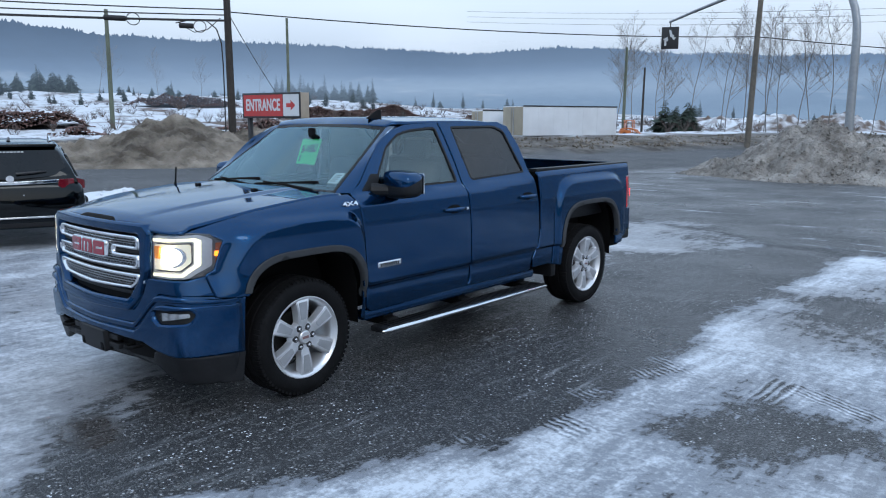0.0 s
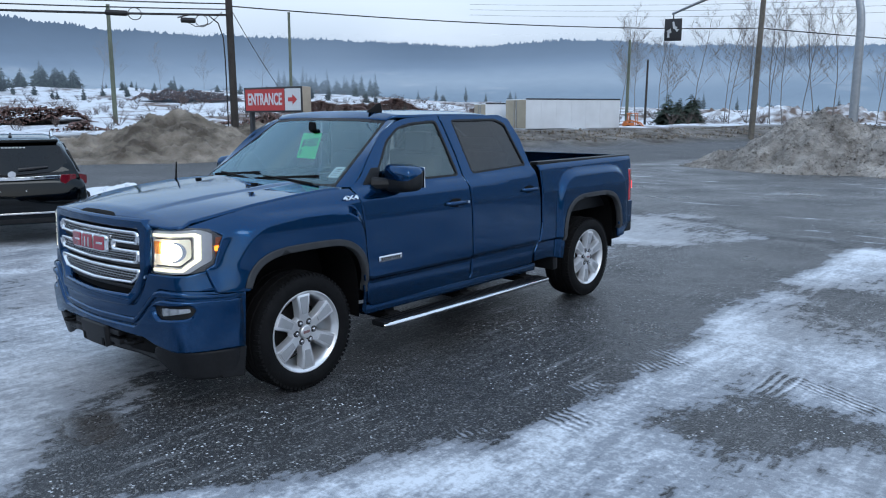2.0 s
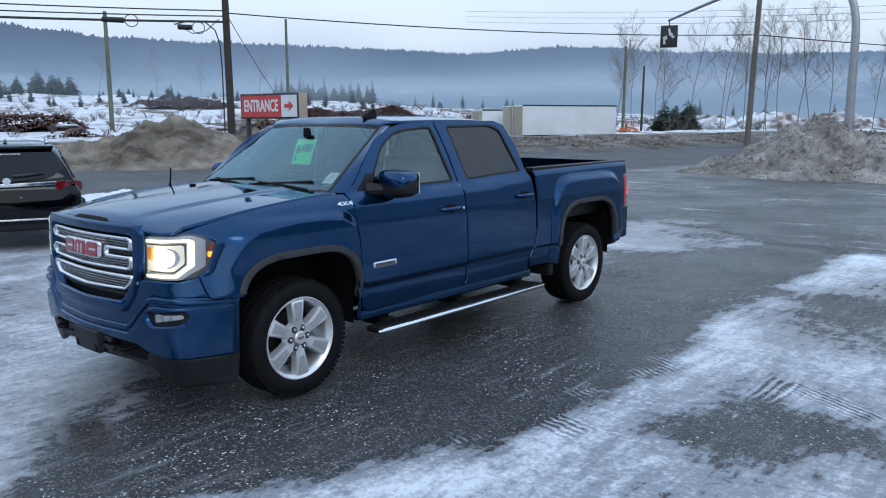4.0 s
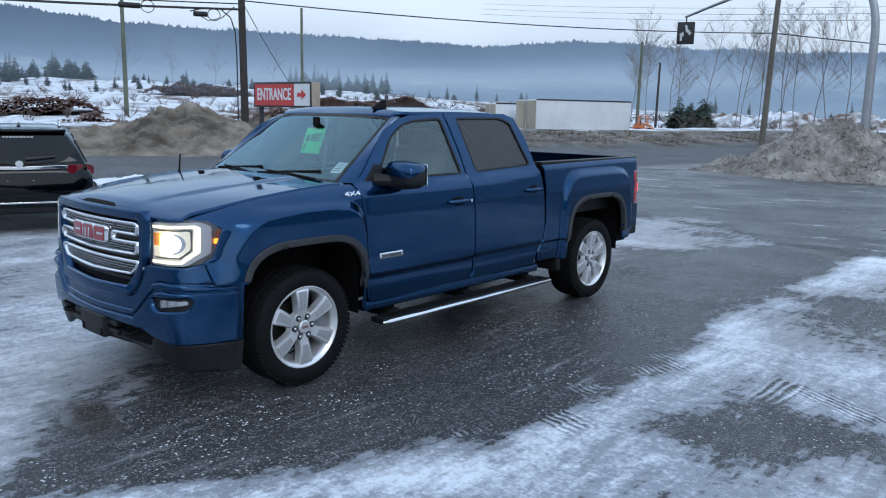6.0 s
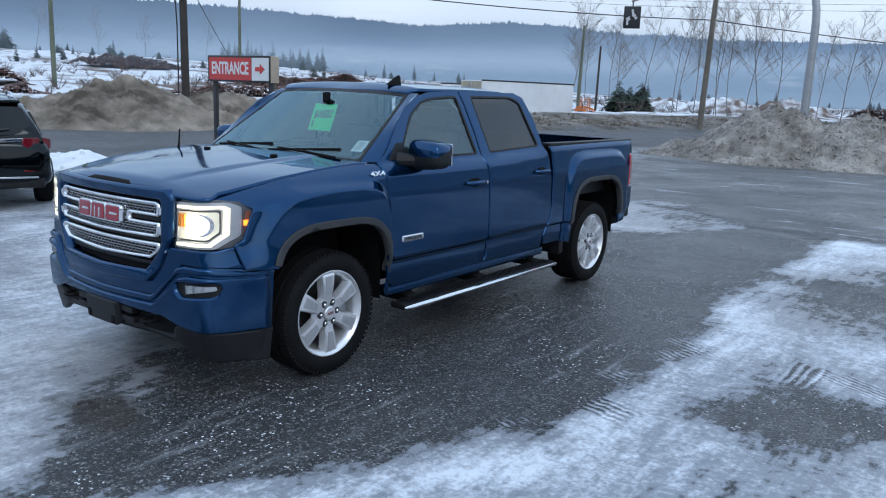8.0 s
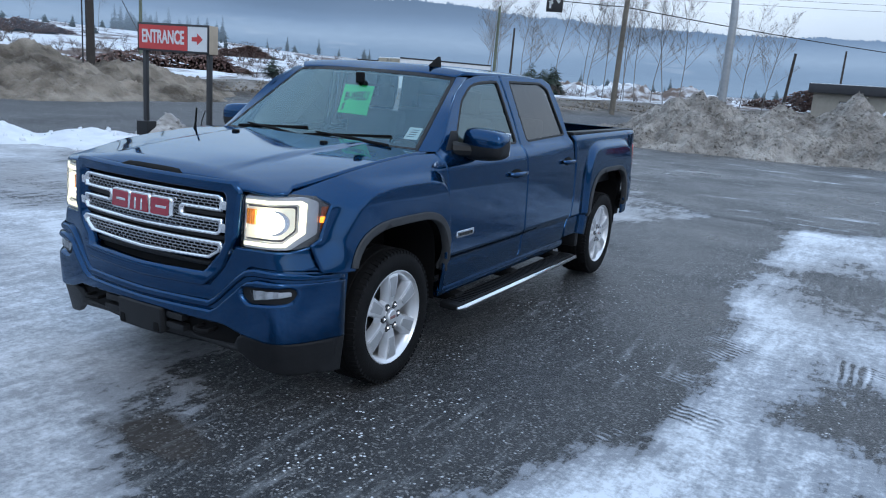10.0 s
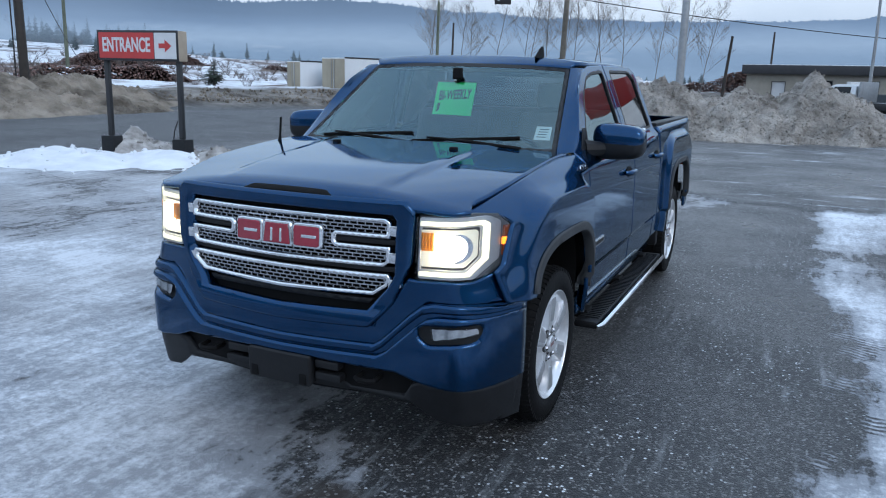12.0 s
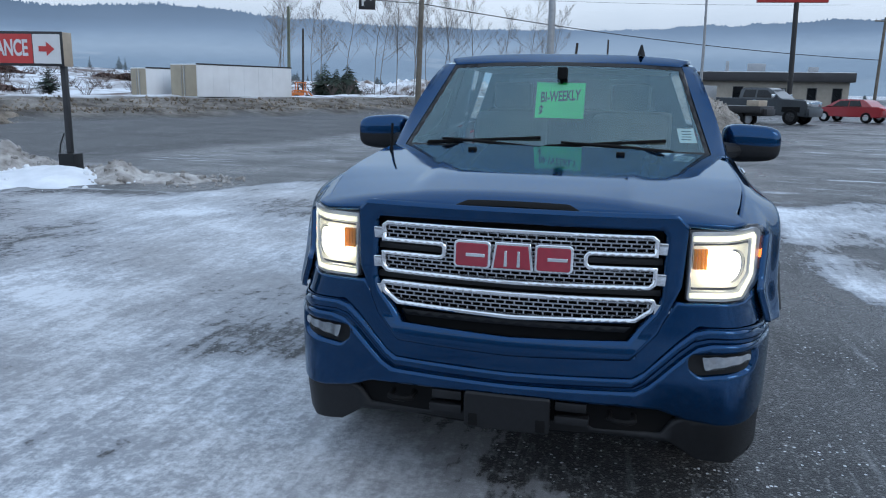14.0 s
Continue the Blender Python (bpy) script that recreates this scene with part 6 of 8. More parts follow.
heap("snow_mound", [(-26.2, 15.1, 3.9, 4.8, 1.50), (-26.3, 19.8, 3.6, 5.2, 0.95), (-27.0, 11.4, 2.4, 3.0, 0.55)], "large heap of dirty sanded snow beside the road", SANDY_SNOW, 3, 0.24, 0.09, 5000, 0.04)
heap("snow_mound", [(-2.9, 25.2, 3.6, 3.5, 1.62), (-4.9, 25.2, 2.2, 2.4, 0.6), (0.0, 25.6, 3.4, 3.7, 1.36), (2.1, 26.5, 3.1, 3.7, 1.80)], "rubbly heap of grey ploughed snow at the lot's edge", GREY_SNOW, 11, 0.30, 0.09, 11000, 0.055)
heap("snow_bank", [(-9.2, 7.6, 1.3, 1.1, 0.22), (-10.6, 6.6, 1.5, 1.2, 0.24), (-12.3, 5.2, 1.6, 1.2, 0.26), (-14.2, 3.8, 1.8, 1.3, 0.28), (-16.4, 2.2, 2.0, 1.3, 0.3)], "low bank of white snow round the sign's feet", SNOW, 21, 0.07, 0.1, 160, 0.10)
heap("snow_mound", [(-8.2, 8.0, 0.85, 0.7, 0.32), (-7.2, 8.3, 0.9, 0.6, 0.12)], "small grey crusted snow heap beside the sign's foot", CRUST_SNOW, 31, 0.10, 0.07, 220, 0.09)
heap("snow_mound", [(-11.1, 8.8, 0.85, 0.75, 0.46), (-10.5, 8.9, 0.8, 0.6, 0.22)], "small dirty snow heap behind the entrance sign", CRUST_SNOW, 41, 0.10, 0.08, 160, 0.09)


def road_rubble():
    """Loose frozen lumps along the ploughed berm on the road's far side."""
    rnd = random.Random(63)
    spots = []
    while len(spots) < 3400:
        a, d = radians(rnd.uniform(-80, 25)), rnd.uniform(14, 75)
        x, y = 3 + d * math.sin(a), -3 + d * math.cos(a)
        if not 0.0 < beyond(x, y) < 3.2:
            continue
        r = rnd.uniform(0.03, 0.12) * rnd.uniform(0.5, 1.0)
        spots.append(Matrix.Translation((x, y, ground_height(x, y) + r * 0.1)) @ Euler((rnd.random() * 6, rnd.random() * 6, rnd.random() * 6)).to_matrix().to_4x4() @ Matrix.Diagonal((r * 1.4, r, r * rnd.uniform(0.5, 0.8), 1)))
    ob = part("berm_rubble", lumps(spots, rnd), DIRTY_SNOW, smooth=False)
    tagged(ob, "frozen brown lumps of ploughed snow along the road", "snow rubble", kind="stuff")


road_rubble()


heap("snow_mound", [(-22.5, 80.0, 5.0, 4.0, 1.7), (-16.5, 82.0, 5.0, 4.0, 1.4), (-28.0, 80.0, 4.0, 4.0, 1.0)], "long white snow mound with bare brown patches", PATCHY_SNOW, 51, 0.45, 0.3)


def build_sign():
    sign = thing("entrance_sign", "red and white illuminated-box ENTRANCE sign on two black posts", "sign", at=pose(-10.05, 8.15, 0, 0, 0, 6.5))
    for x in (-0.86, 0.86):
        bm = bmesh.new()
        box(bm, (x - 0.045, -0.045, 0.05), (x + 0.045, 0.045, 1.93), 0.006)
        post = part("post", bm, BLACK_PAINT, sign)
        bm = bmesh.new()
        box(bm, (x - 0.15, -0.15, -0.02), (x + 0.15, 0.15, 0.40), 0.03)
        part("post_foot", bm, TRIM, post, "black block foot")
    bm = bmesh.new()
    box(bm, (-0.94, -0.13, 1.90), (0.95, 0.15, 2.47), 0.012)
    part("case", bm, SIGN_BEIGE, sign, "beige sign case")
    bm = bmesh.new()
    box(bm, (-0.945, -0.145, 1.895), (0.955, -0.125, 2.475), 0.004)
    part("face_border", bm, BLACK_PAINT, sign)
    bm = bmesh.new()
    box(bm, (-0.90, -0.150, 1.94), (0.40, -0.143, 2.43))
    part("red_panel", bm, SIGN_RED, sign, smooth=False)
    bm = bmesh.new()
    box(bm, (0.415, -0.150, 1.94), (0.915, -0.143, 2.43))
    part("white_panel", bm, SIGN_WHITE, sign, smooth=False)
    me = text_mesh("ENTRANCE", 0.30, 0.003)
    for v in me.vertices:
        x, y, z = v.co
        v.co = (x * 0.74 - 0.25, -0.154 - z, 2.185 + y * 1.25)
    me.materials.append(SIGN_WHITE)
    new("lettering", me).parent = sign
    bm = bmesh.new()
    vs = [bm.verts.new((0.52 + x, -0.155, 2.185 + z)) for x, z in ((0.0, -0.045), (0.14, -0.045), (0.14, -0.12), (0.29, 0.0), (0.14, 0.12), (0.14, 0.045), (0.0, 0.045))]
    bm.faces.new(vs)
    part("arrow", bm, SIGN_RED, sign, "red arrow pointing along the road")
    bm = bmesh.new()
    tube(bm, [(0.80, -0.05, 0.75), (0.72, -0.06, 0.55), (0.68, -0.06, 0.3), (0.70, -0.05, 0.1)], 0.012, 6)
    part("power_cable", bm, CABLE, sign)


build_sign()


def pole(name, x, y, z0, z1, r, mat, label, lean=(0.0, 0.0), arms=()):
    ob = thing(name, label, "utility pole", at=pose(x, y, z0))
    bm = bmesh.new()
    h = z1 - z0
    tube(bm, [(0, 0, -0.6), (lean[0] * 0.5, lean[1] * 0.5, h * 0.5), (lean[0], lean[1], h)], [r, r * 0.88, r * 0.74], 12)
    part("shaft", bm, mat, ob)
    for az, half, up in arms:
        bm = bmesh.new()
        d = Vector((math.cos(az), math.sin(az), 0)) * half
        c = Vector((lean[0], lean[1], h - up))
        tube(bm, [c - d, c + d], 0.055, 6)
        part("crossarm", bm, mat, ob)
        for k in (-0.9, -0.45, 0.45, 0.9):
            bm = bmesh.new()
            p = c + d * k
            tube(bm, [p, p + Vector((0, 0, 0.1)), p + Vector((0, 0, 0.18))], [0.02, 0.035, 0.02], 6)
            part("insulator", bm, STEEL, ob)
    return ob


ROADWAY = math.atan2(30.7, 13.4)
pole("utility_pole", -27.2, 18.6, 0.6, 11.2, 0.19, DARK_POLE, "dark creosoted wooden utility pole beside the snow heap", (-0.10, 0.0), ((ROADWAY + math.pi / 2, 1.1, 0.5),))
pole("utility_pole", -13.8, 49.3, 0.2, 12.6, 0.20, WOOD_POLE, "weathered brown wooden utility pole across the road", (0.35, 0.1), ((ROADWAY + math.pi / 2, 1.1, 0.5),))
pole("utility_pole", -48.8, 23.4, 0.5, 9.35, 0.17, GREEN_POLE, "greenish wooden pole without crossarm", (0.1, 0.0))
pole("utility_pole", -53.0, 42.2, 1.0, 10.9, 0.15, GREEN_POLE, "greenish wooden pole standing in the snowy field", (0.05, 0.0))
pole("utility_pole", -25.6, 54.3, 0.6, 7.6, 0.14, GREEN_POLE, "short greenish pole beside the white trailer", (0.1, 0.0))
pole("utility_pole", -26.9, 60.1, 0.6, 6.4, 0.11, DARK_POLE, "short dark pole among bare trees", (0.1, 0.0))
pole("utility_pole", 20.4, 68.5, 0.2, 8.0, 0.14, WOOD_POLE, "distant wooden pole with a crossarm", (0.1, 0.0), ((0.3, 0.9, 0.3),))
pole("utility_pole", -1.95, 81.0, 0.2, 6.9, 0.12, DARK_POLE, "distant thin dark pole", (0.05, 0.0))
pole("utility_pole", -3.85, 56.0, 0.2, 5.1, 0.12, DARK_POLE, "short leaning dark pole behind the heap", (0.4, 0.0))
lamp_post = thing("light_pole", "tall thin steel light pole in front of the low building", "light pole", at=pose(5.45, 56.0, 0))
bm = bmesh.new()
tube(bm, [(0, 0, -0.2), (0.0, 0, 5), (-0.12, 0, 10)], [0.12, 0.10, 0.07], 10)
part("shaft", bm, STEEL, lamp_post)


def wire(a, b, sag, r=0.016, seg=18):
    pts = []
    for i in range(seg + 1):
        k = i / seg
        p = Vector(a).lerp(Vector(b), k)
        p.z -= sag * 4 * k * (1 - k)
        pts.append(p)
    bm = bmesh.new()
    tube(bm, pts, r, 5)
    return tagged(part("overhead_wire", bm, CABLE), "thin black overhead wire strung between poles", "wire", "overhead wires")


P1, P2, P0, P3 = Vector((-27.3, 18.6, 0)), Vector((-13.65, 49.35, 0)), Vector((-40.7, -12.2, 0)), Vector((20.5, 68.5, 0))
for z1, z2, sag, r in ((6.85, 7.25, 0.35, 0.03), ):
    wire(P1 + Vector((0, 0, z1)), P2 + Vector((0, 0, z2)), sag, r)
for za, zb, r in ((7.2, 6.95, 0.03), (6.85, 6.7, 0.03), (6.55, 6.45, 0.055)):
    wire(P0 + Vector((0, 0, za)), P1 + Vector((0, 0, zb)), 0.35, r)
wire(P2 + Vector((0, 0, 7.25)), P3 + Vector((0, 0, 4.6)), 0.5, 0.03)
wire(P1 + Vector((0, 0, 6.9)), Vector((-44.0, 36.5, 1.2)), 0.4, 0.02)
for z in (13.2, 14.0, 14.8):
    wire((-75, 95, z + 4), (30, 120, z + 1), 1.5, 0.02)


def splice_case(at, long, way):
    ob = thing("cable_splice_case", "black cable splice case hanging on the wires", "splice case", at=Matrix.Translation(at))
    bm = bmesh.new()
    d = way.normalized() * long / 2
    tube(bm, [-d, -d * 0.92, d * 0.92, d], [0.05, 0.12, 0.12, 0.05], 10)
    part("case", bm, CABLE, ob)
    bm = bmesh.new()
    side = Vector((0, 0, 1))
    pts = [d * 1.0 + (way.normalized() * (0.28 - 0.28 * math.cos(a)) + side * (-0.26 * math.sin(a))) for a in (math.pi * k / 12 for k in range(25))]
    tube(bm, pts, 0.02, 5)
    part("cable_loop", bm, CABLE, ob)


WAY = P1 - P0
ALONG = WAY.normalized()
bm = bmesh.new()
tube(bm, [P1 - ALONG * d + Vector((0, 0, z)) for d, z in ((2.3, 6.22), (1.6, 6.42), (0.95, 6.40), (0.5, 6.05), (0.30, 5.4), (0.26, 4.4), (0.26, 2.6), (0.27, 0.7))], 0.03, 6)
tagged(part("drop_cable", bm, CABLE), "black cable looping down the dark utility pole", "cable")
bm = bmesh.new()
tube(bm, [P1 - ALONG * d + Vector((0, 0, z)) for d, z in ((2.0, 6.1), (1.5, 5.85), (0.9, 6.0), (0.3, 6.55))], 0.02, 6)
tagged(part("drop_cable", bm, CABLE), "thin slack cable between splice case and pole", "cable")
splice_case(P0 + (P1 - P0) * 0.855 + Vector((0, 0, 6.30)), 0.95, WAY)
splice_case(P0 + (P1 - P0) * 0.945 + Vector((0, 0, 6.12)), 0.65, WAY)


def build_signal():
    """A mast arm curving out over the road, with a hanging lane-use sign."""
    ob = thing("signal_mast", "galvanised steel mast with a curved arm over the road", "mast arm", at=pose(-2.8, 29.0, 0))
    tip = Vector((-9.3, 4.2, 6.55))
    pts, rad = [Vector((0, 0, -0.2)), Vector((0, 0, 3.0)), Vector((0, 0, 4.9))], [0.165, 0.155, 0.145]
    turn = Vector((tip.x, tip.y, 0)).normalized()
    for k in range(1, 9):
        a = math.radians(11 * k)
        pts.append(Vector((0, 0, 4.9)) + turn * 2.2 * (1 - math.cos(a)) + Vector((0, 0, 2.75 * math.sin(a))))
        rad.append(0.145 - 0.005 * k)
    end = pts[-1]
    for k in range(1, 6):
        pts.append(end.lerp(tip, k / 5) + Vector((0, 0, 0.12 * math.sin(math.pi * k / 5))))
        rad.append(0.10 - 0.009 * k)
    bm = bmesh.new()
    tube(bm, pts, rad, 14)
    part("mast", bm, STEEL, ob)
    bm = bmesh.new()
    tube(bm, [tip + Vector((0.05, 0, 0.05)), tip + Vector((0.05, 0, -0.25))], 0.03, 6)
    part("hanger", bm, BLACK_PAINT, ob)
    m = Matrix.Translation(tip + Vector((0.05, 0, -0.75))) @ Matrix.Rotation(radians(22), 4, "Z")
    bm = bmesh.new()
    box(bm, (-0.40, -0.05, -0.52), (0.40, 0.05, 0.52), 0.02)
    bm.transform(m)
    plate = part("lane_sign", bm, BLACK_PAINT, ob, "black lane sign with two white arrows")
    for loop in ([(-0.26, -0.36), (-0.16, -0.36), (-0.16, -0.16), (-0.06, -0.10), (-0.13, 0.0), (-0.26, -0.10)], [(-0.05, 0.36), (0.04, 0.38), (0.10, 0.16), (0.20, 0.12), (0.14, 0.0), (0.0, 0.05)], [(0.06, 0.05), (0.28, 0.02), (0.18, -0.12)], [(-0.32, -0.06), (-0.10, 0.06), (-0.12, -0.16)]):
        bm = bmesh.new()
        bm.faces.new([bm.verts.new((x, -0.056, z)) for x, z in loop])
        bm.transform(m)
        part("arrow", bm, SIGN_WHITE, plate)


build_signal()

# ---- across the road: trailers, loader, log decks, shrubs ----
TRAILER_WHITE = material("trailer_white_paint", (0.62, 0.64, 0.66), rough=0.45, spread=0.10, scale=1.2, bump=0.05)
TRAILER_BEIGE = material("faded_beige_panel", (0.33, 0.285, 0.21), rough=0.6, spread=0.14, scale=2)


def box_trailer(x, y, az, length, width, z0, z1, label):
    ob = thing("box_trailer", label, "trailer", "box trailers", at=pose(x, y, 0, 0, 0, az))
    bm = bmesh.new()
    box(bm, (0, 0, z0), (length, width, z1), 0.03)
    part("box_body", bm, TRAILER_WHITE, ob)
    for z in (z0, z1):
        bm = bmesh.new()
        box(bm, (-0.02, -0.02, z - 0.05), (length + 0.02, 0.03, z + 0.04), 0.01)
        part("edge_rail", bm, BLACK_PAINT, ob)
    for k in range(1, int(length / 1.2)):
        bm = bmesh.new()
        box(bm, (k * 1.2 - 0.012, -0.008, z0 + 0.05), (k * 1.2 + 0.012, 0.01, z1 - 0.05))
        part("side_seam", bm, TRAILER_WHITE, ob)
    for k in (0, 1):
        bm = bmesh.new()
        box(bm, (-0.03, 0.06 + k * (width / 2 - 0.02), z0 + 0.06), (0.01, width / 2 - 0.04 + k * (width / 2 - 0.02), z1 - 0.06), 0.01)
        d = part("rear_door", bm, TRAILER_BEIGE, ob, "faded beige door")
        bm = bmesh.new()
        tube(bm, [(-0.05, width / 2 + (k - 0.5) * 0.3, z0 + 0.1), (-0.05, width / 2 + (k - 0.5) * 0.3, z1 - 0.1)], 0.02, 6)
        part("lock_rod", bm, STEEL, d)
    for xx in (1.0, length - 1.6):
        bm = bmesh.new()
        tube(bm, [(xx, 0.1, 0.75), (xx, width - 0.1, 0.75)], 0.42, 14)
        part("wheel_pair", bm, RUBBER, ob)
    return ob


az_t = math.degrees(math.atan2(7.1, 2.8))
box_trailer(-24.5, 38.8, az_t, 7.7, 2.5, 0.85, 2.80, "white box trailer with beige end doors, behind the snowbank")
box_trailer(-28.2, 39.3, az_t, 6.5, 1.6, 0.75, 2.55, "second white box trailer, mostly hidden by the first")

ORANGE = material("orange_machine_paint", (0.55, 0.15, 0.03), rough=0.5, spread=0.15, scale=5)
ld = thing("compact_loader", "small orange loader parked beside the white trailer", "loader", at=pose(-22.6, 49.6, 0.50, 0, 0, 40) @ Matrix.Scale(0.72, 4))
bm = bmesh.new()
box(bm, (-0.95, -0.45, 0.38), (0.15, 0.45, 0.95), 0.10, 3)
box(bm, (0.1, -0.42, 0.30), (0.75, 0.42, 0.62), 0.06)
part("engine_body", bm, ORANGE, ld)
for xx in (-0.45, 0.45):
    for yy in (-0.40, 0.40):
        bm = bmesh.new()
        tube(bm, [(xx, yy, 0.6), (xx * 0.9, yy, 1.86)], 0.045, 6)
        part("cab_post", bm, ORANGE, ld)
bm = bmesh.new()
box(bm, (-0.52, -0.46, 1.84), (0.52, 0.46, 1.93), 0.03)
part("cab_roof", bm, ORANGE, ld)
bm = bmesh.new()
box(bm, (-0.32, -0.25, 0.9), (-0.2, 0.25, 1.45), 0.04)
box(bm, (-0.3, -0.25, 0.85), (0.15, 0.25, 0.98), 0.04)
part("seat", bm, BLACK_PAINT, ld)
for yy in (-0.52, 0.52):
    bm = bmesh.new()
    tube(bm, [(-0.8, yy, 1.0), (-0.2, yy, 1.15), (0.7, yy, 0.95), (1.25, yy, 0.35)], 0.07, 6)
    part("lift_arm", bm, ORANGE, ld)
bm = bmesh.new()
box(bm, (1.2, -0.7, 0.08), (1.25, 0.7, 0.55), 0.02)
box(bm, (1.2, -0.7, 0.08), (1.75, 0.7, 0.13), 0.02)
part("bucket", bm, STEEL, ld)
for xx in (-0.55, 0.55):
    for yy in (-0.55, 0.55):
        bm = bmesh.new()
        tube(bm, [(xx, yy - 0.12, 0.36), (xx, yy + 0.12, 0.36)], 0.36, 14)
        part("wheel", bm, RUBBER, ld)

LOG_BARK = material("log_bark", (0.10, 0.052, 0.044), rough=0.95, spread=0.4, scale=1.5, second=(0.26, 0.165, 0.145), islands=0.5)


def log_deck(x, y, az, length, tall, seed, long=5.0):
    """Logs stacked lengthwise towards the eye, their red-brown ends showing."""
    rnd = random.Random(seed)
    bm = bmesh.new()
    z0 = ground_height(x, y) - 0.2
    r = 0.06
    rows = int(tall / (r * 1.7))
    m = pose(x, y, z0, 0, 0, az)
    for j in range(rows):
        shrink = 0.35 * j
        n = int((length - 2 * shrink) / (2 * r))
        for i in range(n):
            rr = r * rnd.uniform(0.55, 1.2)
            if rnd.random() < 0.12:
                continue
            u = -length / 2 + shrink + (i + 0.5 * (j % 2)) * 2 * r
            v = rnd.uniform(-0.4, 0.4)
            z = r + j * r * 1.7 + rnd.uniform(-0.03, 0.03) + 0.9 * fbm(u * 0.22, seed)
            sk = rnd.gauss(0, 0.10)
            tube(bm, [m @ Vector((u - sk, v - long / 2, z + rnd.gauss(0, 0.04))), m @ Vector((u + sk, v + long / 2, z + rnd.gauss(0, 0.04)))], rr, 5)
    ob = part("log_pile", bm, LOG_BARK, smooth=False)
    tagged(ob, "long stack of snow-dusted red-brown logs", "log pile", "log stacks", "stuff")
    return ob


for x, y, az, length, tall, seed in ((-53.5, 19.0, 70, 9, 1.15, 1), (-42.6, 18.6, 66, 4.6, 1.7, 2), (-42.5, 36.0, 52, 14, 1.15, 3), (-64, 56, 55, 14, 1.6, 4), (-78, 78, 50, 16, 1.6, 5), (-100, 60, 60, 16, 1.6, 6),
                                     (-54, 78, 38, 18, 1.5, 7), (-3, 92, 8, 22, 2.3, 8), (14, 100, -6, 26, 2.6, 10)):
    log_deck(x, y, az, length, tall, seed)

# ---- trees ----
BARK = material("grey_bark", (0.175, 0.165, 0.158), rough=0.9, spread=0.35, scale=6)
NEEDLES = material("dark_conifer_needles", (0.020, 0.034, 0.028), rough=0.85, second=(0.04, 0.062, 0.042), scale=3, random_tint=0.25)
BRUSH = material("bare_brush_twigs", (0.10, 0.075, 0.066), rough=0.95, spread=0.4, scale=4)


def bare_tree(x, y, tall, seed, label="leafless pale-barked tree with fine upswept branches"):
    rnd = random.Random(seed)
    ob = thing("bare_tree", label, "tree", "bare trees", at=pose(x, y, ground_height(x, y) - 0.1))
    limbs = bmesh.new()
    twigs = bmesh.new()

    def grow(bm, p, way, long, r, depth):
        pts, rad, q, w = [p], [r], Vector(p), Vector(way)
        n = 5 if depth < 2 else 3
        for i in range(n):
            w = (w + Vector((rnd.uniform(-1, 1), rnd.uniform(-1, 1), rnd.uniform(-0.5, 0.55))) * 0.11).normalized()
            q = q + w * long / n
            pts.append(Vector(q))
            rad.append(r * (1 - 0.75 * (i + 1) / n) + 0.003)
        tube(bm, pts, rad, 7 if depth == 0 else 3)
        if depth < 3:
            count = (14, 7, 4)[depth]
            for k in range(count):
                f = (0.28 if depth == 0 else 0.15) + (0.70 if depth == 0 else 0.8) * (k + rnd.random()) / count
                i = min(n - 1, int(f * n))
                base = pts[i].lerp(pts[i + 1], f * n - i)
                a = rnd.uniform(0, 2 * math.pi)
                side = Vector((math.cos(a), math.sin(a), rnd.uniform(0.35, 1.25))).normalized()
                grow(limbs if depth == 0 else twigs, base, (side + w * 0.35).normalized(), long * (0.40 if depth == 0 else 0.5) * (1.2 - 0.75 * f), max(0.0055, r * 0.42 * (1 - 0.5 * f)), depth + 1)
    trunk = bmesh.new()
    grow(trunk, Vector((0, 0, 0)), Vector((rnd.uniform(-0.06, 0.06), rnd.uniform(-0.06, 0.06), 1)), tall, 0.0036 * tall + 0.010, 0)
    part("trunk", trunk, BARK, ob)
    part("limb_frame", limbs, BARK, ob)
    part("bare_crown", twigs, BARK, ob)
    return ob


for k, (x, y, tall) in enumerate(((-30.5, 63.5, 9.4), (-28.6, 66.5, 8.8), (-25.6, 67.0, 9.6), (-23.2, 68.5, 9.2), (-20.6, 67.0, 10.2), (-18.4, 66.5, 10.0), (-16.9, 70.0, 9.6), (-15.2, 68.0, 10.0), (-8.3, 66.0, 8.6), (-6.6, 66.3, 8.2), (-33, 70, 8.5), (-12.0, 75.0, 8.0), (-29.6, 60.5, 8.6), (-27.0, 64.0, 7.4), (-21.8, 66.0, 8.8), (-19.6, 69.5, 9.4), (-17.6, 67.2, 9.2), (-13.6, 67.0, 9.4), (-131, 62, 9.0), (-134, 66, 8.2), (-127, 71, 8.6), (-118, 74, 7.6), (-112, 82, 8.4))):
    bare_tree(x, y, tall, 50 + k)


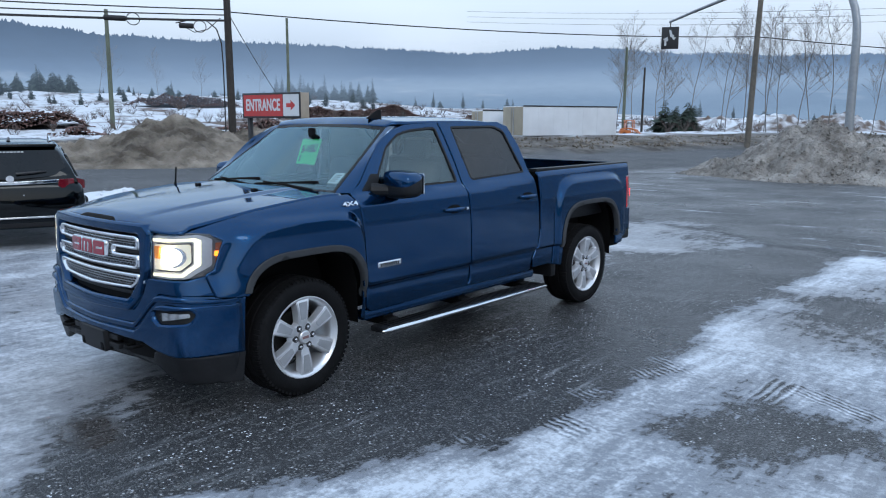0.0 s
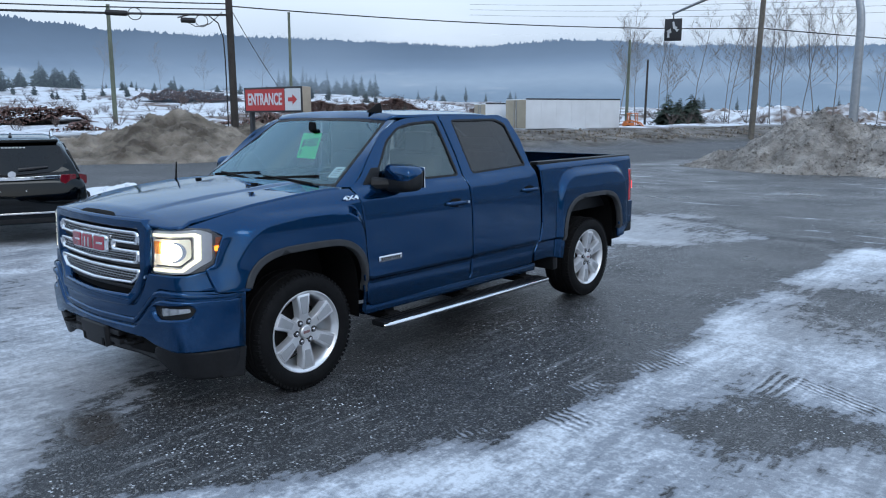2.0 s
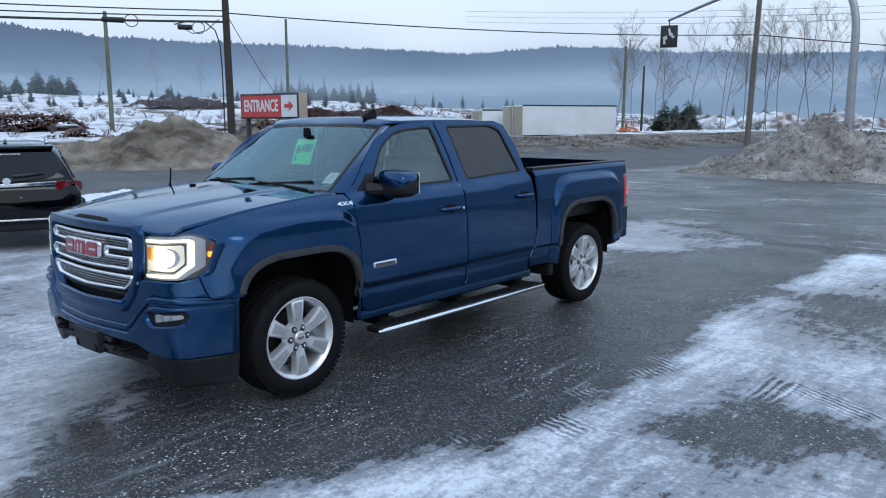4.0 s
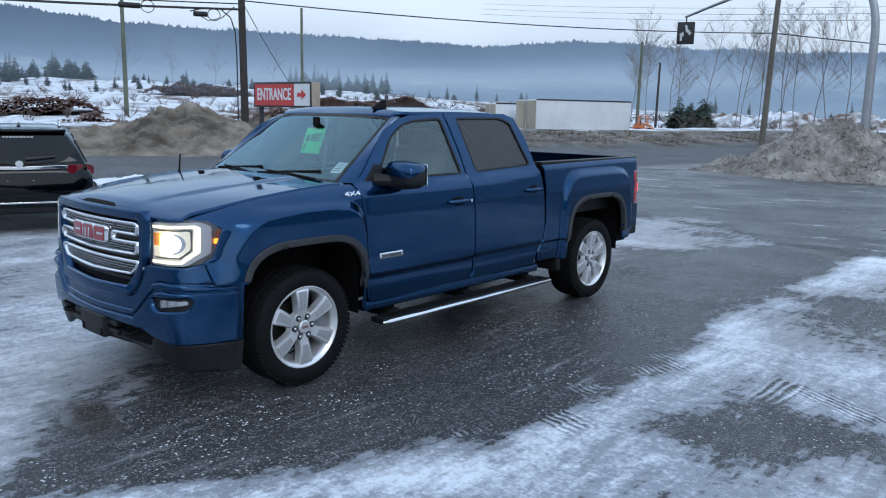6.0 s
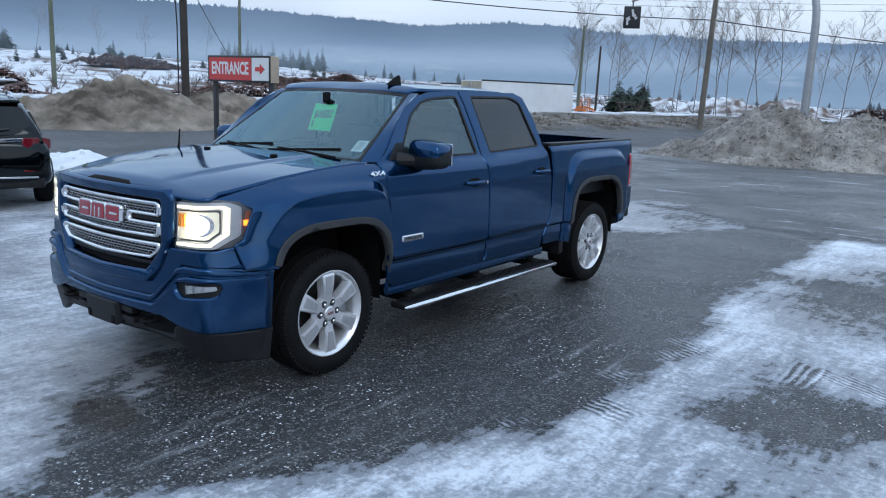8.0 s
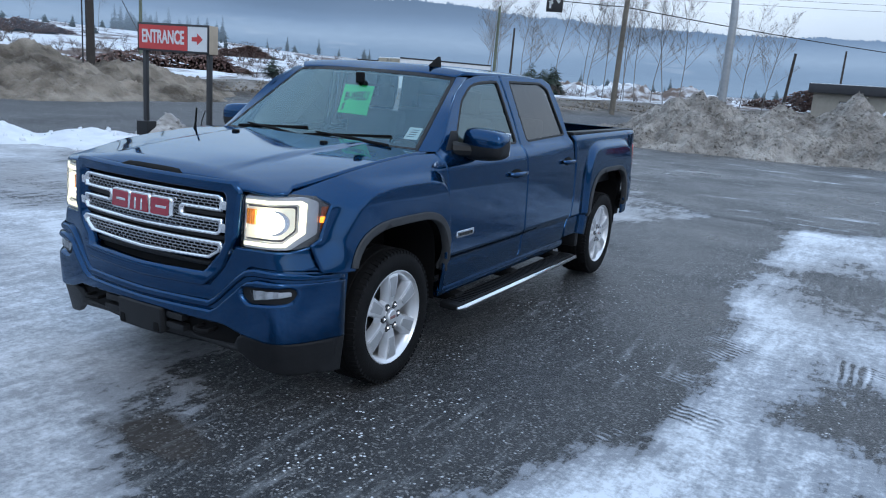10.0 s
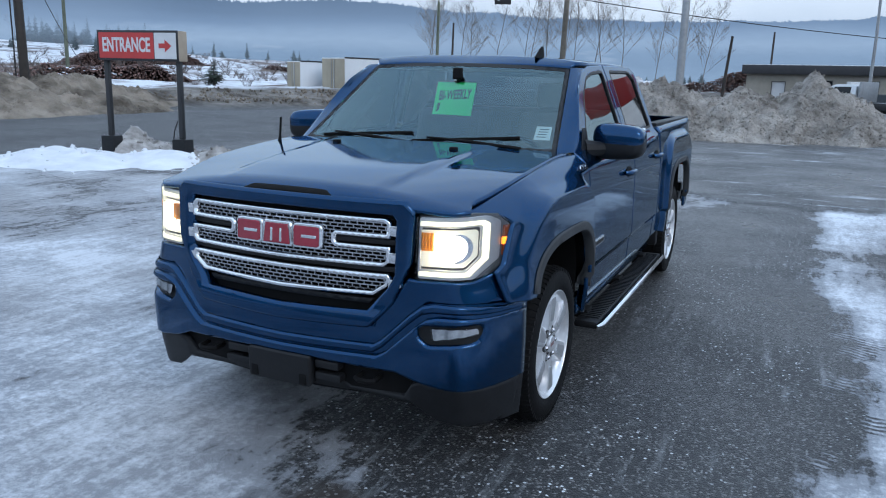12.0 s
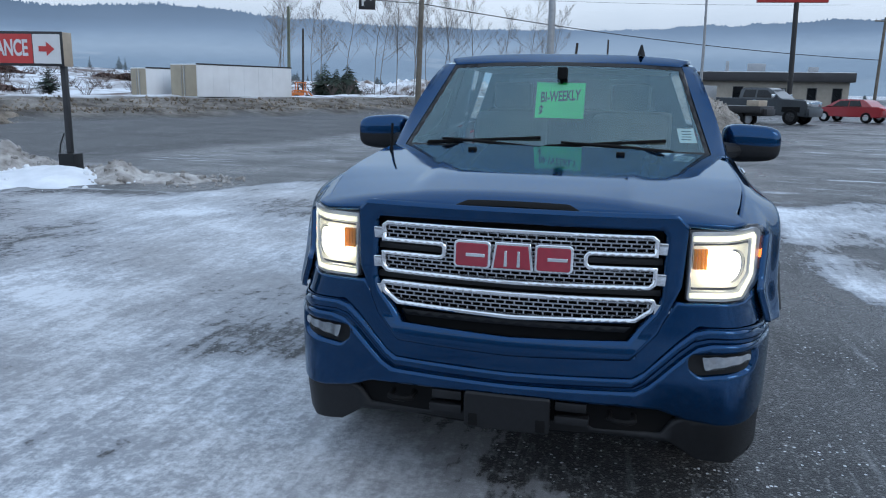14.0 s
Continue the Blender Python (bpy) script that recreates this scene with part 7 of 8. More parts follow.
def conifer_master(name, seed, tall=6.0, wide=1.5, dense=16, bluntness=0.85):
    rnd = random.Random(seed)
    ob = thing(name, "dark green snow-free conifer standing in the snow", "tree", "conifers")
    bm = bmesh.new()
    tube(bm, [(0, 0, -0.3), (0, 0, tall * 0.96)], [0.022 * tall, 0.01], 6)
    part("trunk", bm, BARK, ob)
    bm = bmesh.new()
    layers = dense
    for j in range(layers):
        k = (j + rnd.random() * 0.6) / layers
        z = tall * (0.06 + 0.92 * k)
        reach = wide * (1 - k) ** bluntness * min(1.0, 0.45 + 3.0 * k) * rnd.uniform(0.6, 1.2) + 0.08
        n = max(8, int(20 * (1 - k) + 7))
        lean = rnd.uniform(0, 2 * math.pi)
        for i in range(n):
            if rnd.random() < 0.14:
                continue
            a = 2 * math.pi * (i + rnd.random()) / n
            r = reach * rnd.uniform(0.35, 1.2) * (1 + 0.28 * math.cos(a - lean))
            d, side = Vector((math.cos(a), math.sin(a), 0)), Vector((-math.sin(a), math.cos(a), 0))
            drop = r * rnd.uniform(-0.05, 0.5)
            w = r * rnd.uniform(0.12, 0.24)
            root = Vector((0, 0, z + 0.12 * tall / layers))
            tip = Vector((0, 0, z - drop)) + d * r
            mid = Vector((0, 0, z - drop * 0.3)) + d * r * 0.55
            v = [bm.verts.new(p) for p in (root, mid + side * w, tip + side * w * 0.25, tip + d * r * 0.08 - Vector((0, 0, 0.05)), tip - side * w * 0.25, mid - side * w, mid + Vector((0, 0, 0.1 * r)))]
            for q in ((0, 1, 6), (1, 2, 6), (2, 3, 6), (3, 4, 6), (4, 5, 6), (5, 0, 6)):
                bm.faces.new([v[i2] for i2 in q])
    part("crown", bm, NEEDLES, ob, smooth=False)
    return ob


masters = [conifer_master("conifer", 71, 5.0, 1.45, 30, 0.7), conifer_master("conifer", 72, 4.4, 1.7, 28, 0.5), conifer_master("conifer", 73, 6.4, 1.15, 36, 0.8)]
rnd = random.Random(8)
SPOTS = []
for _ in range(46):  # the line of young trees along the top of the left field
    a, d = radians(rnd.uniform(-74, -46)), rnd.uniform(135, 185)
    SPOTS.append((5 + d * math.sin(a), -3 + d * math.cos(a), rnd.uniform(0.25, 0.58)))
for _ in range(58):  # the tall clump at the left
    a, d = radians(rnd.uniform(-78, -66)), rnd.uniform(150, 190)
    SPOTS.append((5 + d * math.sin(a), -3 + d * math.cos(a), rnd.uniform(0.45, 1.15)))
for _ in range(70):  # misty wood in the middle
    a, d = radians(rnd.uniform(-53, -46)), rnd.uniform(225, 285)
    SPOTS.append((5 + d * math.sin(a), -3 + d * math.cos(a), rnd.uniform(0.9, 1.7)))
for _ in range(70):  # scattered far trees to the right
    a, d = radians(rnd.uniform(-43, 24)), rnd.uniform(220, 300)
    SPOTS.append((5 + d * math.sin(a), -3 + d * math.cos(a), rnd.uniform(0.3, 0.9)))
for i, (x, y, k) in enumerate(SPOTS):
    m = pose(x, y, ground_height(x, y) - 0.2, 0, 0, rnd.uniform(0, 360)) @ Matrix.Scale(k, 4)
    c = copy_thing(masters[i % 3], m)
    c.matrix_basis = m
masters[0].matrix_basis = pose(-25.2, 61.0, ground_height(-25.2, 61.0), 0, 0, 40) @ Matrix.Diagonal((0.80, 0.80, 0.60, 1))
for x, y, k, flat in ((-24.3, 61.3, 0.62, 0.95), (-22.8, 61.0, 0.55, 0.8), (-25.9, 61.6, 0.5, 0.9), (-24.0, 60.4, 0.5, 0.9), (-23.5, 61.4, 0.55, 0.95)):
    m = pose(x, y, ground_height(x, y) - 0.15, 0, 0, 70 * x) @ Matrix.Diagonal((k, k, k * flat, 1))
    c = copy_thing(masters[1], m)
    c.matrix_basis = m
masters[1].matrix_basis = pose(-23.4, 61.8, ground_height(-23.4, 61.8), 0, 0, 10) @ Matrix.Diagonal((0.62, 0.62, 0.62, 1))
masters[2].matrix_basis = pose(-30.5, 33.7, ground_height(-30.5, 33.7), 0, 0, 10) @ Matrix.Diagonal((0.7, 0.7, 0.26, 1))


def brush():
    """Bare scrub scattered over the far fields."""
    rnd = random.Random(17)
    bm = bmesh.new()
    for _ in range(760):
        a, d = radians(rnd.uniform(-76, 22)), rnd.uniform(48, 170)
        x, y = 4 + d * math.sin(a), -3 + d * math.cos(a)
        if beyond(x, y) < 10:
            continue
        z, size = ground_height(x, y), rnd.uniform(0.4, 1.2)
        for k in range(16):
            b = rnd.uniform(0, 6.28)
            tip = Vector((x + size * 0.6 * math.cos(b), y + size * 0.6 * math.sin(b), z + size * rnd.uniform(0.5, 1.0)))
            tube(bm, [(x + rnd.uniform(-0.2, 0.2), y, z - 0.1), tip], [0.014, 0.006], 3)
            tube(bm, [Vector((x, y, z)).lerp(tip, 0.5), tip + Vector((rnd.uniform(-0.4, 0.4), rnd.uniform(-0.4, 0.4), 0.1))], [0.009, 0.005], 3)
    ob = part("brush", bm, BRUSH, smooth=False)
    tagged(ob, "brown bare scrub poking through the snow", "brush", kind="stuff")


brush()


def mist(name, radii, densest, ramp_points):
    """Thin glowing sheets that paint valley mist over the distance, well behind the road."""
    m = bpy.data.materials.new(name)
    m.use_nodes = True
    n, l = m.node_tree.nodes, m.node_tree.links
    n.clear()
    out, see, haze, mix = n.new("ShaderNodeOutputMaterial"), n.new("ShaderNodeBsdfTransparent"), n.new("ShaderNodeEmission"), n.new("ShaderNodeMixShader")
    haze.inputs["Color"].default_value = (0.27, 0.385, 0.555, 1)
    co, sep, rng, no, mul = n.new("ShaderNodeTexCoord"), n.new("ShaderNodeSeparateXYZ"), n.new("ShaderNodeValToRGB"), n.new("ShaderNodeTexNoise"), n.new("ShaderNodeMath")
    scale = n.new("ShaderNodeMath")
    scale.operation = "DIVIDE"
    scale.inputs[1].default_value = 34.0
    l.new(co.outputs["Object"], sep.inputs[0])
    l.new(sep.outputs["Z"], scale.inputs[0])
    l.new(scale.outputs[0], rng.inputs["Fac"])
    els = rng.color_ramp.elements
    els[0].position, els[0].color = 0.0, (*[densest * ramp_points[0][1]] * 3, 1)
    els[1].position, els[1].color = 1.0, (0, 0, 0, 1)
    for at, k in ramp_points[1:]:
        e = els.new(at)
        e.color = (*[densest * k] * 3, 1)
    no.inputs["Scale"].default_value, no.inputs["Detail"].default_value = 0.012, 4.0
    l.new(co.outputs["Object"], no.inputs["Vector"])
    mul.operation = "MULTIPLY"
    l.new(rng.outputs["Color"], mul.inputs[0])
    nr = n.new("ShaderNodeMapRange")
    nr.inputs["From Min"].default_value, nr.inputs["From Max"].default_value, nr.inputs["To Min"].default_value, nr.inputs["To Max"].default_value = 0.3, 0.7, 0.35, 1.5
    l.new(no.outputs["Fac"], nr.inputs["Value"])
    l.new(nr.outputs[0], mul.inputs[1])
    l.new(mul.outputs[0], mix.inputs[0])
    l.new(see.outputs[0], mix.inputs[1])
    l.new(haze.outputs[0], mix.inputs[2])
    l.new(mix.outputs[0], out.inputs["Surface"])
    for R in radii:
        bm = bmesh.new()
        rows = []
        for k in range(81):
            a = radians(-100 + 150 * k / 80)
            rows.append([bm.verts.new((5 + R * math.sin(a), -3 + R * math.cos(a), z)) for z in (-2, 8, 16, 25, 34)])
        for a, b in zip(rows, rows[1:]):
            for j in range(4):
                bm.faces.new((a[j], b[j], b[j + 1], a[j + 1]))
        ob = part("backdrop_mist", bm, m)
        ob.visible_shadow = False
        tagged(ob, "pale blue glowing sheet that paints valley mist", "mist", kind="structure")


mist("valley_haze_sheet", (205.0, 330.0), 0.30, ((0.0, 0.45), (0.2, 0.6), (0.42, 1.0), (0.7, 0.5)))
mist("near_haze_sheet", (120.0,), 0.30, ((0.0, 0.0), (0.09, 0.12), (0.26, 1.0), (0.5, 0.8)))


# unseen plain walls, added behind the camera's whole way to shape reflections
WALL_PAINT = material("unseen_wall_grey", (0.24, 0.245, 0.25), rough=0.7, spread=0.15, scale=1.5, bump=0.1)
for name, lo, hi in (("wall_east", (44.0, -34.0, -0.1), (44.4, 40.0, 5.2)), ("wall_south", (-20.0, -34.4, -0.1), (44.4, -34.0, 5.2))):
    bm = bmesh.new()
    box(bm, lo, hi)
    tagged(part(name, bm, WALL_PAINT, smooth=False), "unseen plain grey wall added to shape reflections", "wall", kind="structure")


# ---- other vehicles and the low building ----
def loft_body(bm, stations, power=4.0, sides=28):
    """A closed shell through stations (y, half width, bottom, top[, half width at the top]) with rounded cross-sections."""
    rings = []
    for y, w, z0, z1, *narrow in stations:
        ring = []
        wt = narrow[0] if narrow else w
        for k in range(sides):
            a = 2 * math.pi * k / sides
            c, s = math.cos(a), math.sin(a)
            up = math.copysign(abs(s) ** (2 / power), s)
            ring.append(bm.verts.new(((w + (wt - w) * (up + 1) / 2) * math.copysign(abs(c) ** (2 / power), c), y, (z0 + z1) / 2 + (z1 - z0) / 2 * up)))
        rings.append(ring)
    for a, b in zip(rings, rings[1:]):
        for k in range(sides):
            bm.faces.new((a[k], b[k], b[(k + 1) % sides], a[(k + 1) % sides]))
    bm.faces.new(rings[0])
    bm.faces.new(rings[-1][::-1])
    bmesh.ops.recalc_face_normals(bm, faces=bm.faces)


def plain_wheel(parent, x, y, r, w=0.22, rim=ALLOY):
    ob = new("wheel")
    ob.parent = parent
    ob.matrix_basis = pose(x, y, r)
    s = 1 if x > 0 else -1
    bm = bmesh.new()
    prof = [(-w / 2, r * 0.62), (-w / 2, r * 0.9), (-w * 0.36, r), (w * 0.36, r), (w / 2, r * 0.9), (w / 2, r * 0.62), (w * 0.3, r * 0.6), (-w * 0.3, r * 0.6)]
    seg = 32
    rings = [[bm.verts.new((u, q * math.cos(2 * math.pi * k / seg), q * math.sin(2 * math.pi * k / seg))) for k in range(seg)] for u, q in prof]
    for a, b in zip(rings, rings[1:] + rings[:1]):
        for k in range(seg):
            bm.faces.new((a[k], b[k], b[(k + 1) % seg], a[(k + 1) % seg]))
    bmesh.ops.recalc_face_normals(bm, faces=bm.faces)
    part("tyre", bm, RUBBER, ob)
    bm = bmesh.new()
    tube(bm, [(s * w * 0.1, 0, 0), (s * w * 0.38, 0, 0)], [r * 0.6, r * 0.58], 28)
    for k in range(5):
        a = 2 * math.pi * k / 5
        d = Vector((0, math.cos(a), math.sin(a)))
        tube(bm, [d * r * 0.1 + Vector((s * w * 0.4, 0, 0)), d * r * 0.55 + Vector((s * w * 0.4, 0, 0))], [r * 0.1, r * 0.08], 6)
    part("rim", bm, rim, ob)


BLACK_CAR = car_paint("black_car_paint", (0.0022, 0.0026, 0.0030), (0.0034, 0.0040, 0.0048))
RED_CAR = material("red_car_paint", (0.30, 0.012, 0.018), rough=0.35, spread=0.1, scale=50, coat=0.7)
GREY_CAR = material("charcoal_car_paint", (0.028, 0.034, 0.040), rough=0.35, metal=0.3, spread=0.2, scale=50, coat=0.7)
WHITE_CAR = material("white_car_paint", (0.62, 0.64, 0.66), rough=0.35, spread=0.06, scale=20, coat=0.5)
CAR_GLASS = material("dark_car_glass", (0.008, 0.010, 0.012), rough=0.05, spread=0.2, scale=5, spec=0.32)


def build_suv():
    """A black three-row SUV seen from behind. Its own y runs from the tail forwards."""
    car = thing("suv", "glossy black SUV with chrome strip and red tail lamps", "SUV", at=pose(-6.75, 1.05, 0, 0, 0, math.degrees(math.atan2(0.93, 0.37))) @ Matrix.Diagonal((1, 1, 0.885, 1)))
    bm = bmesh.new()
    loft_body(bm, [(0.0, 0.82, 0.50, 1.00), (0.03, 0.90, 0.42, 1.08), (0.10, 0.955, 0.36, 1.14, 0.93), (0.24, 0.99, 0.32, 1.18, 0.92), (0.6, 1.0, 0.30, 1.20, 0.92), (1.4, 1.0, 0.28, 1.18, 0.92), (3.4, 0.99, 0.28, 1.12, 0.92), (4.4, 0.97, 0.30, 1.04, 0.88), (4.95, 0.90, 0.34, 0.92), (5.15, 0.78, 0.42, 0.82)], 5.0, 40)
    part("body", bm, BLACK_CAR, car, angle=60)
    bm = bmesh.new()
    loft_body(bm, [(0.07, 0.88, 1.0, 1.20, 0.84), (0.20, 0.90, 1.0, 1.42, 0.76), (0.36, 0.91, 1.0, 1.60, 0.68), (0.50, 0.91, 1.0, 1.69, 0.655), (0.75, 0.91, 1.0, 1.73, 0.65), (1.4, 0.91, 1.0, 1.765, 0.65), (2.4, 0.90, 1.0, 1.745, 0.65), (3.0, 0.88, 1.0, 1.64, 0.64), (3.9, 0.80, 1.0, 1.12, 0.62)], 5.5, 40)
    part("cabin", bm, BLACK_CAR, car, angle=60)
    # spoiler, fin and rails
    bm = bmesh.new()
    box(bm, (-0.62, 0.24, 1.645), (0.62, 0.60, 1.70), 0.022, 3)
    part("spoiler", bm, BLACK_CAR, car)
    bm = bmesh.new()
    tube(bm, [(0, 0.75, 1.72), (0, 0.80, 1.76), (0, 0.86, 1.79), (0, 0.89, 1.72)], [0.03, 0.022, 0.012, 0.006], 8)
    part("antenna_fin", bm, BLACK_PAINT, car)
    for s in (1, -1):
        bm = bmesh.new()
        tube(bm, [(s * 0.55, 0.75, 1.725), (s * 0.55, 0.85, 1.78), (s * 0.55, 2.3, 1.80), (s * 0.55, 2.45, 1.74)], 0.018, 8)
        part("roof_rail", bm, CHROME, car)

    def rear_y(x, z):
        return 0.022 + 0.10 * (x / 0.85) ** 2 + (0.47 * (z - 1.12) if z > 1.12 else 0.0) - 0.0
    win = rounded([(-0.5, 1.185), (0.0, 1.15), (0.5, 1.185), (0.74, 1.25), (0.63, 1.60), (-0.63, 1.60), (-0.74, 1.25)], 0.05)

    def at(off):
        return lambda x, z: (x, rear_y(x, z) - off, z)
    panel("tail_window", [win], at(0.035), CAR_GLASS, car, cell=0.08, thick=0.05, edge=0.004, label="dark tinted tail window")
    panel("chrome_strip", [rounded([(-0.84, 1.060), (-0.62, 1.078), (0.0, 1.062), (0.62, 1.078), (0.84, 1.060), (0.64, 1.128), (0.0, 1.112), (-0.64, 1.128)], 0.012)], lambda x, z: (x, 0.000 + 0.16 * (x / 0.85) ** 4 - 0.012, z), CHROME, car, cell=0.06, thick=0.03, edge=0.006)
    panel("plate_recess", [rounded([(-0.30, 0.80), (0.30, 0.80), (0.34, 1.02), (-0.34, 1.02)], 0.03)], lambda x, z: (x, 0.015, z), BLACK_PAINT, car, cell=0.08, thick=0.02, edge=0.004)
    for x in (-0.16, 0.16):
        bm = bmesh.new()
        tube(bm, [(x, 0.02, 0.89), (x, 0.0, 0.89)], 0.012, 8)
        part("plate_bolt", bm, CHROME, car)
    bm = bmesh.new()
    tube(bm, [(0, 0.05, 1.16), (0, -0.022, 1.16)], [0.058, 0.052], 20)
    part("tail_emblem", bm, CHROME, car, "round silver emblem")
    bm = bmesh.new()
    tube(bm, [(0.08, 0.025, 1.235), (0.28, 0.035, 1.25), (0.46, 0.065, 1.265)], [0.026, 0.022, 0.014], 8)
    part("tail_wiper", bm, BLACK_PAINT, car)
    bm = bmesh.new()
    for k in range(9):
        box(bm, (-0.20 + k * 0.045, rear_y(0, 1.575) - 0.045, 1.565), (-0.168 + k * 0.045, rear_y(0, 1.575) - 0.038, 1.585))
    part("window_print", bm, SIGN_WHITE, car, smooth=False)
    for s in (1, -1):
        lamp = panel("tail_lamp", [rounded([(0.60, 1.03), (0.68, 0.965), (0.86, 0.945), (0.965, 0.96), (0.968, 1.10), (0.88, 1.135), (0.62, 1.135)], 0.02)], lambda x, z, s=s: (s * x, -0.010 + 0.24 * max(0.0, (x - 0.52) / 0.45) ** 2.6, z), DARK_RED_LENS, car, cell=0.04, thick=0.03 * s, edge=0.005, label="slim red tail lamp")
        bm = bmesh.new()
        box(bm, (min(s * 0.60, s * 0.80), 0.0, 0.615), (max(s * 0.60, s * 0.80), 0.02, 0.65), 0.006)
        part("reflector", bm, RED_LENS, car)
        bm = bmesh.new()
        box(bm, (min(s * 0.52, s * 0.72), 0.05, 0.35), (max(s * 0.52, s * 0.72), 0.20, 0.40), 0.015)
        part("exhaust_tip", bm, CHROME, car)
    bm = bmesh.new()
    for v0, v1 in (((-0.78, -0.004, 0.515), (0.78, 0.05, 0.545)),):
        box(bm, v0, v1, 0.008)
    part("bumper_strip", bm, CHROME, car)
    bm = bmesh.new()
    box(bm, (-0.86, 0.02, 0.36), (0.86, 0.30, 0.56), 0.04, 3)
    part("bumper_skirt", bm, TRIM, car)
    for s in (1, -1):
        for k, (y0, y1, za, zb) in enumerate(((0.45, 1.15, 1.14, 1.52), (1.22, 2.1, 1.12, 1.60), (2.18, 3.0, 1.12, 1.55))):
            panel("side_window", [rounded([(y0, za), (y1, za), (y1 - 0.02, zb), (y0 + 0.08, zb)], 0.04)], lambda y, z, s=s: (s * (0.905 - 0.37 * (z - 1.1)), y, z), CAR_GLASS, car, cell=0.1, thick=0.02 * s, edge=0.003)
        for y in (1.05, 4.12):
            plain_wheel(car, s * 0.90, y, 0.38, 0.25)
    return car


build_suv()


def side_car(name, label, category, m, paint, half, profile, cabin, panes, wheels, r, extras=(), rim=ALLOY):
    """A parked car from its side outline: body, cabin, panes and wheels. y runs forwards."""
    car = thing(name, label, category, at=m)
    for pname, loop, w0, inset_top in (("body", profile, half, 0.03), ("cabin", cabin, half - 0.06, 0.16)):
        bm = bmesh.new()
        zmin, zmax = min(z for _, z in loop), max(z for _, z in loop)
        rows = []
        lp = rounded(loop, 0.09, 4)
        for s in (-1, 1):
            rows.append([bm.verts.new((s * (w0 - inset_top * ((z - zmin) / (zmax - zmin)) ** 2), y, z)) for y, z in lp])
        n = len(lp)
        for i in range(n):
            bm.faces.new((rows[0][i], rows[0][(i + 1) % n], rows[1][(i + 1) % n], rows[1][i]))
        bm.faces.new(rows[0])
        bm.faces.new(rows[1][::-1])
        bmesh.ops.recalc_face_normals(bm, faces=bm.faces)
        bmesh.ops.bevel(bm, geom=[e for e in bm.edges if len(e.link_faces) == 2 and e.calc_face_angle() > 0.7], offset=0.04, segments=3, affect="EDGES")
        part(pname, bm, paint, car, angle=50)
    zc0, zc1 = min(z for _, z in cabin), max(z for _, z in cabin)
    for loop in panes:
        for s in (1, -1):
            panel("side_window", [rounded(loop, 0.03)], lambda y, z, s=s: (s * (half - 0.06 - 0.16 * ((z - zc0) / (zc1 - zc0)) ** 2 + 0.006), y, z), CAR_GLASS, car, cell=0.15, thick=0.02 * s, edge=0.003)
    for y in wheels:
        for s in (1, -1):
            plain_wheel(car, s * (half - 0.10), y, r, 0.26, rim)
    for pname, lo, hi, mat in extras:
        bm = bmesh.new()
        box(bm, lo, hi, 0.02)
        part(pname, bm, mat, car)
    return car


heading = math.degrees(math.atan2(-2.1, 3.1)) - 90
side_car("pickup_truck", "lifted charcoal pickup truck parked nose-out across the lot", "pickup truck", pose(6.83, 46.78, 0, 0, 0, heading), GREY_CAR, 0.98,
         [(-1.25, 0.52), (4.55, 0.48), (4.65, 0.95), (4.60, 1.28), (4.40, 1.36), (3.1, 1.44), (-1.3, 1.44), (-1.35, 0.9)],
         [(0.55, 1.40), (3.15, 1.40), (2.35, 1.98), (2.1, 2.04), (0.85, 2.04), (0.62, 1.95)],
         [[(0.80, 1.48), (1.55, 1.48), (1.55, 1.92), (0.88, 1.92)], [(1.66, 1.48), (2.75, 1.48), (2.22, 1.90), (1.66, 1.92)]], (0.0, 3.72), 0.44,
         (("front_bumper", (-0.95, 4.50, 0.46), (0.95, 4.75, 0.92), GREY_CAR), ("headlamp", (-0.95, 4.50, 1.08), (-0.62, 4.66, 1.26), CHROME), ("headlamp", (0.62, 4.50, 1.08), (0.95, 4.66, 1.26), CHROME),
          ("grille", (-0.55, 4.60, 1.0), (0.55, 4.67, 1.30), CHROME), ("wheel_arch", (-0.99, 3.2, 0.70), (0.99, 4.24, 1.00), BLACK), ("wheel_arch", (-0.99, -0.52, 0.70), (0.99, 0.52, 1.00), BLACK), ("door_mirror", (-1.22, 2.65, 1.45), (-0.98, 2.80, 1.68), CHROME), ("door_mirror", (0.98, 2.65, 1.45), (1.22, 2.80, 1.68), CHROME),
          ("door_handle", (0.975, 1.50, 1.30), (1.0, 1.66, 1.34), CHROME), ("door_handle", (-1.0, 1.50, 1.30), (-0.975, 1.66, 1.34), CHROME)), BLACK_PAINT)
side_car("car", "red sedan parked behind the charcoal pickup", "car", pose(15.6, 51.0, 0, 0, 0, heading + 172), RED_CAR, 0.90,
         [(-0.85, 0.35), (3.6, 0.35), (3.72, 0.6), (3.55, 0.80), (2.6, 0.98), (-0.7, 1.02), (-0.98, 0.9), (-0.98, 0.5)],
         [(-0.35, 0.95), (2.75, 0.95), (1.95, 1.42), (1.6, 1.46), (0.55, 1.46), (0.2, 1.38)],
         [[(0.35, 1.02), (1.15, 1.02), (1.15, 1.38), (0.55, 1.38)], [(1.22, 1.02), (2.25, 1.02), (1.8, 1.36), (1.22, 1.38)]], (0.0, 2.72), 0.33,
         (("tail_lamp", (-0.85, -1.0, 0.78), (-0.55, -0.9, 0.95), RED_LENS), ("tail_lamp", (0.55, -1.0, 0.78), (0.85, -0.9, 0.95), RED_LENS)))
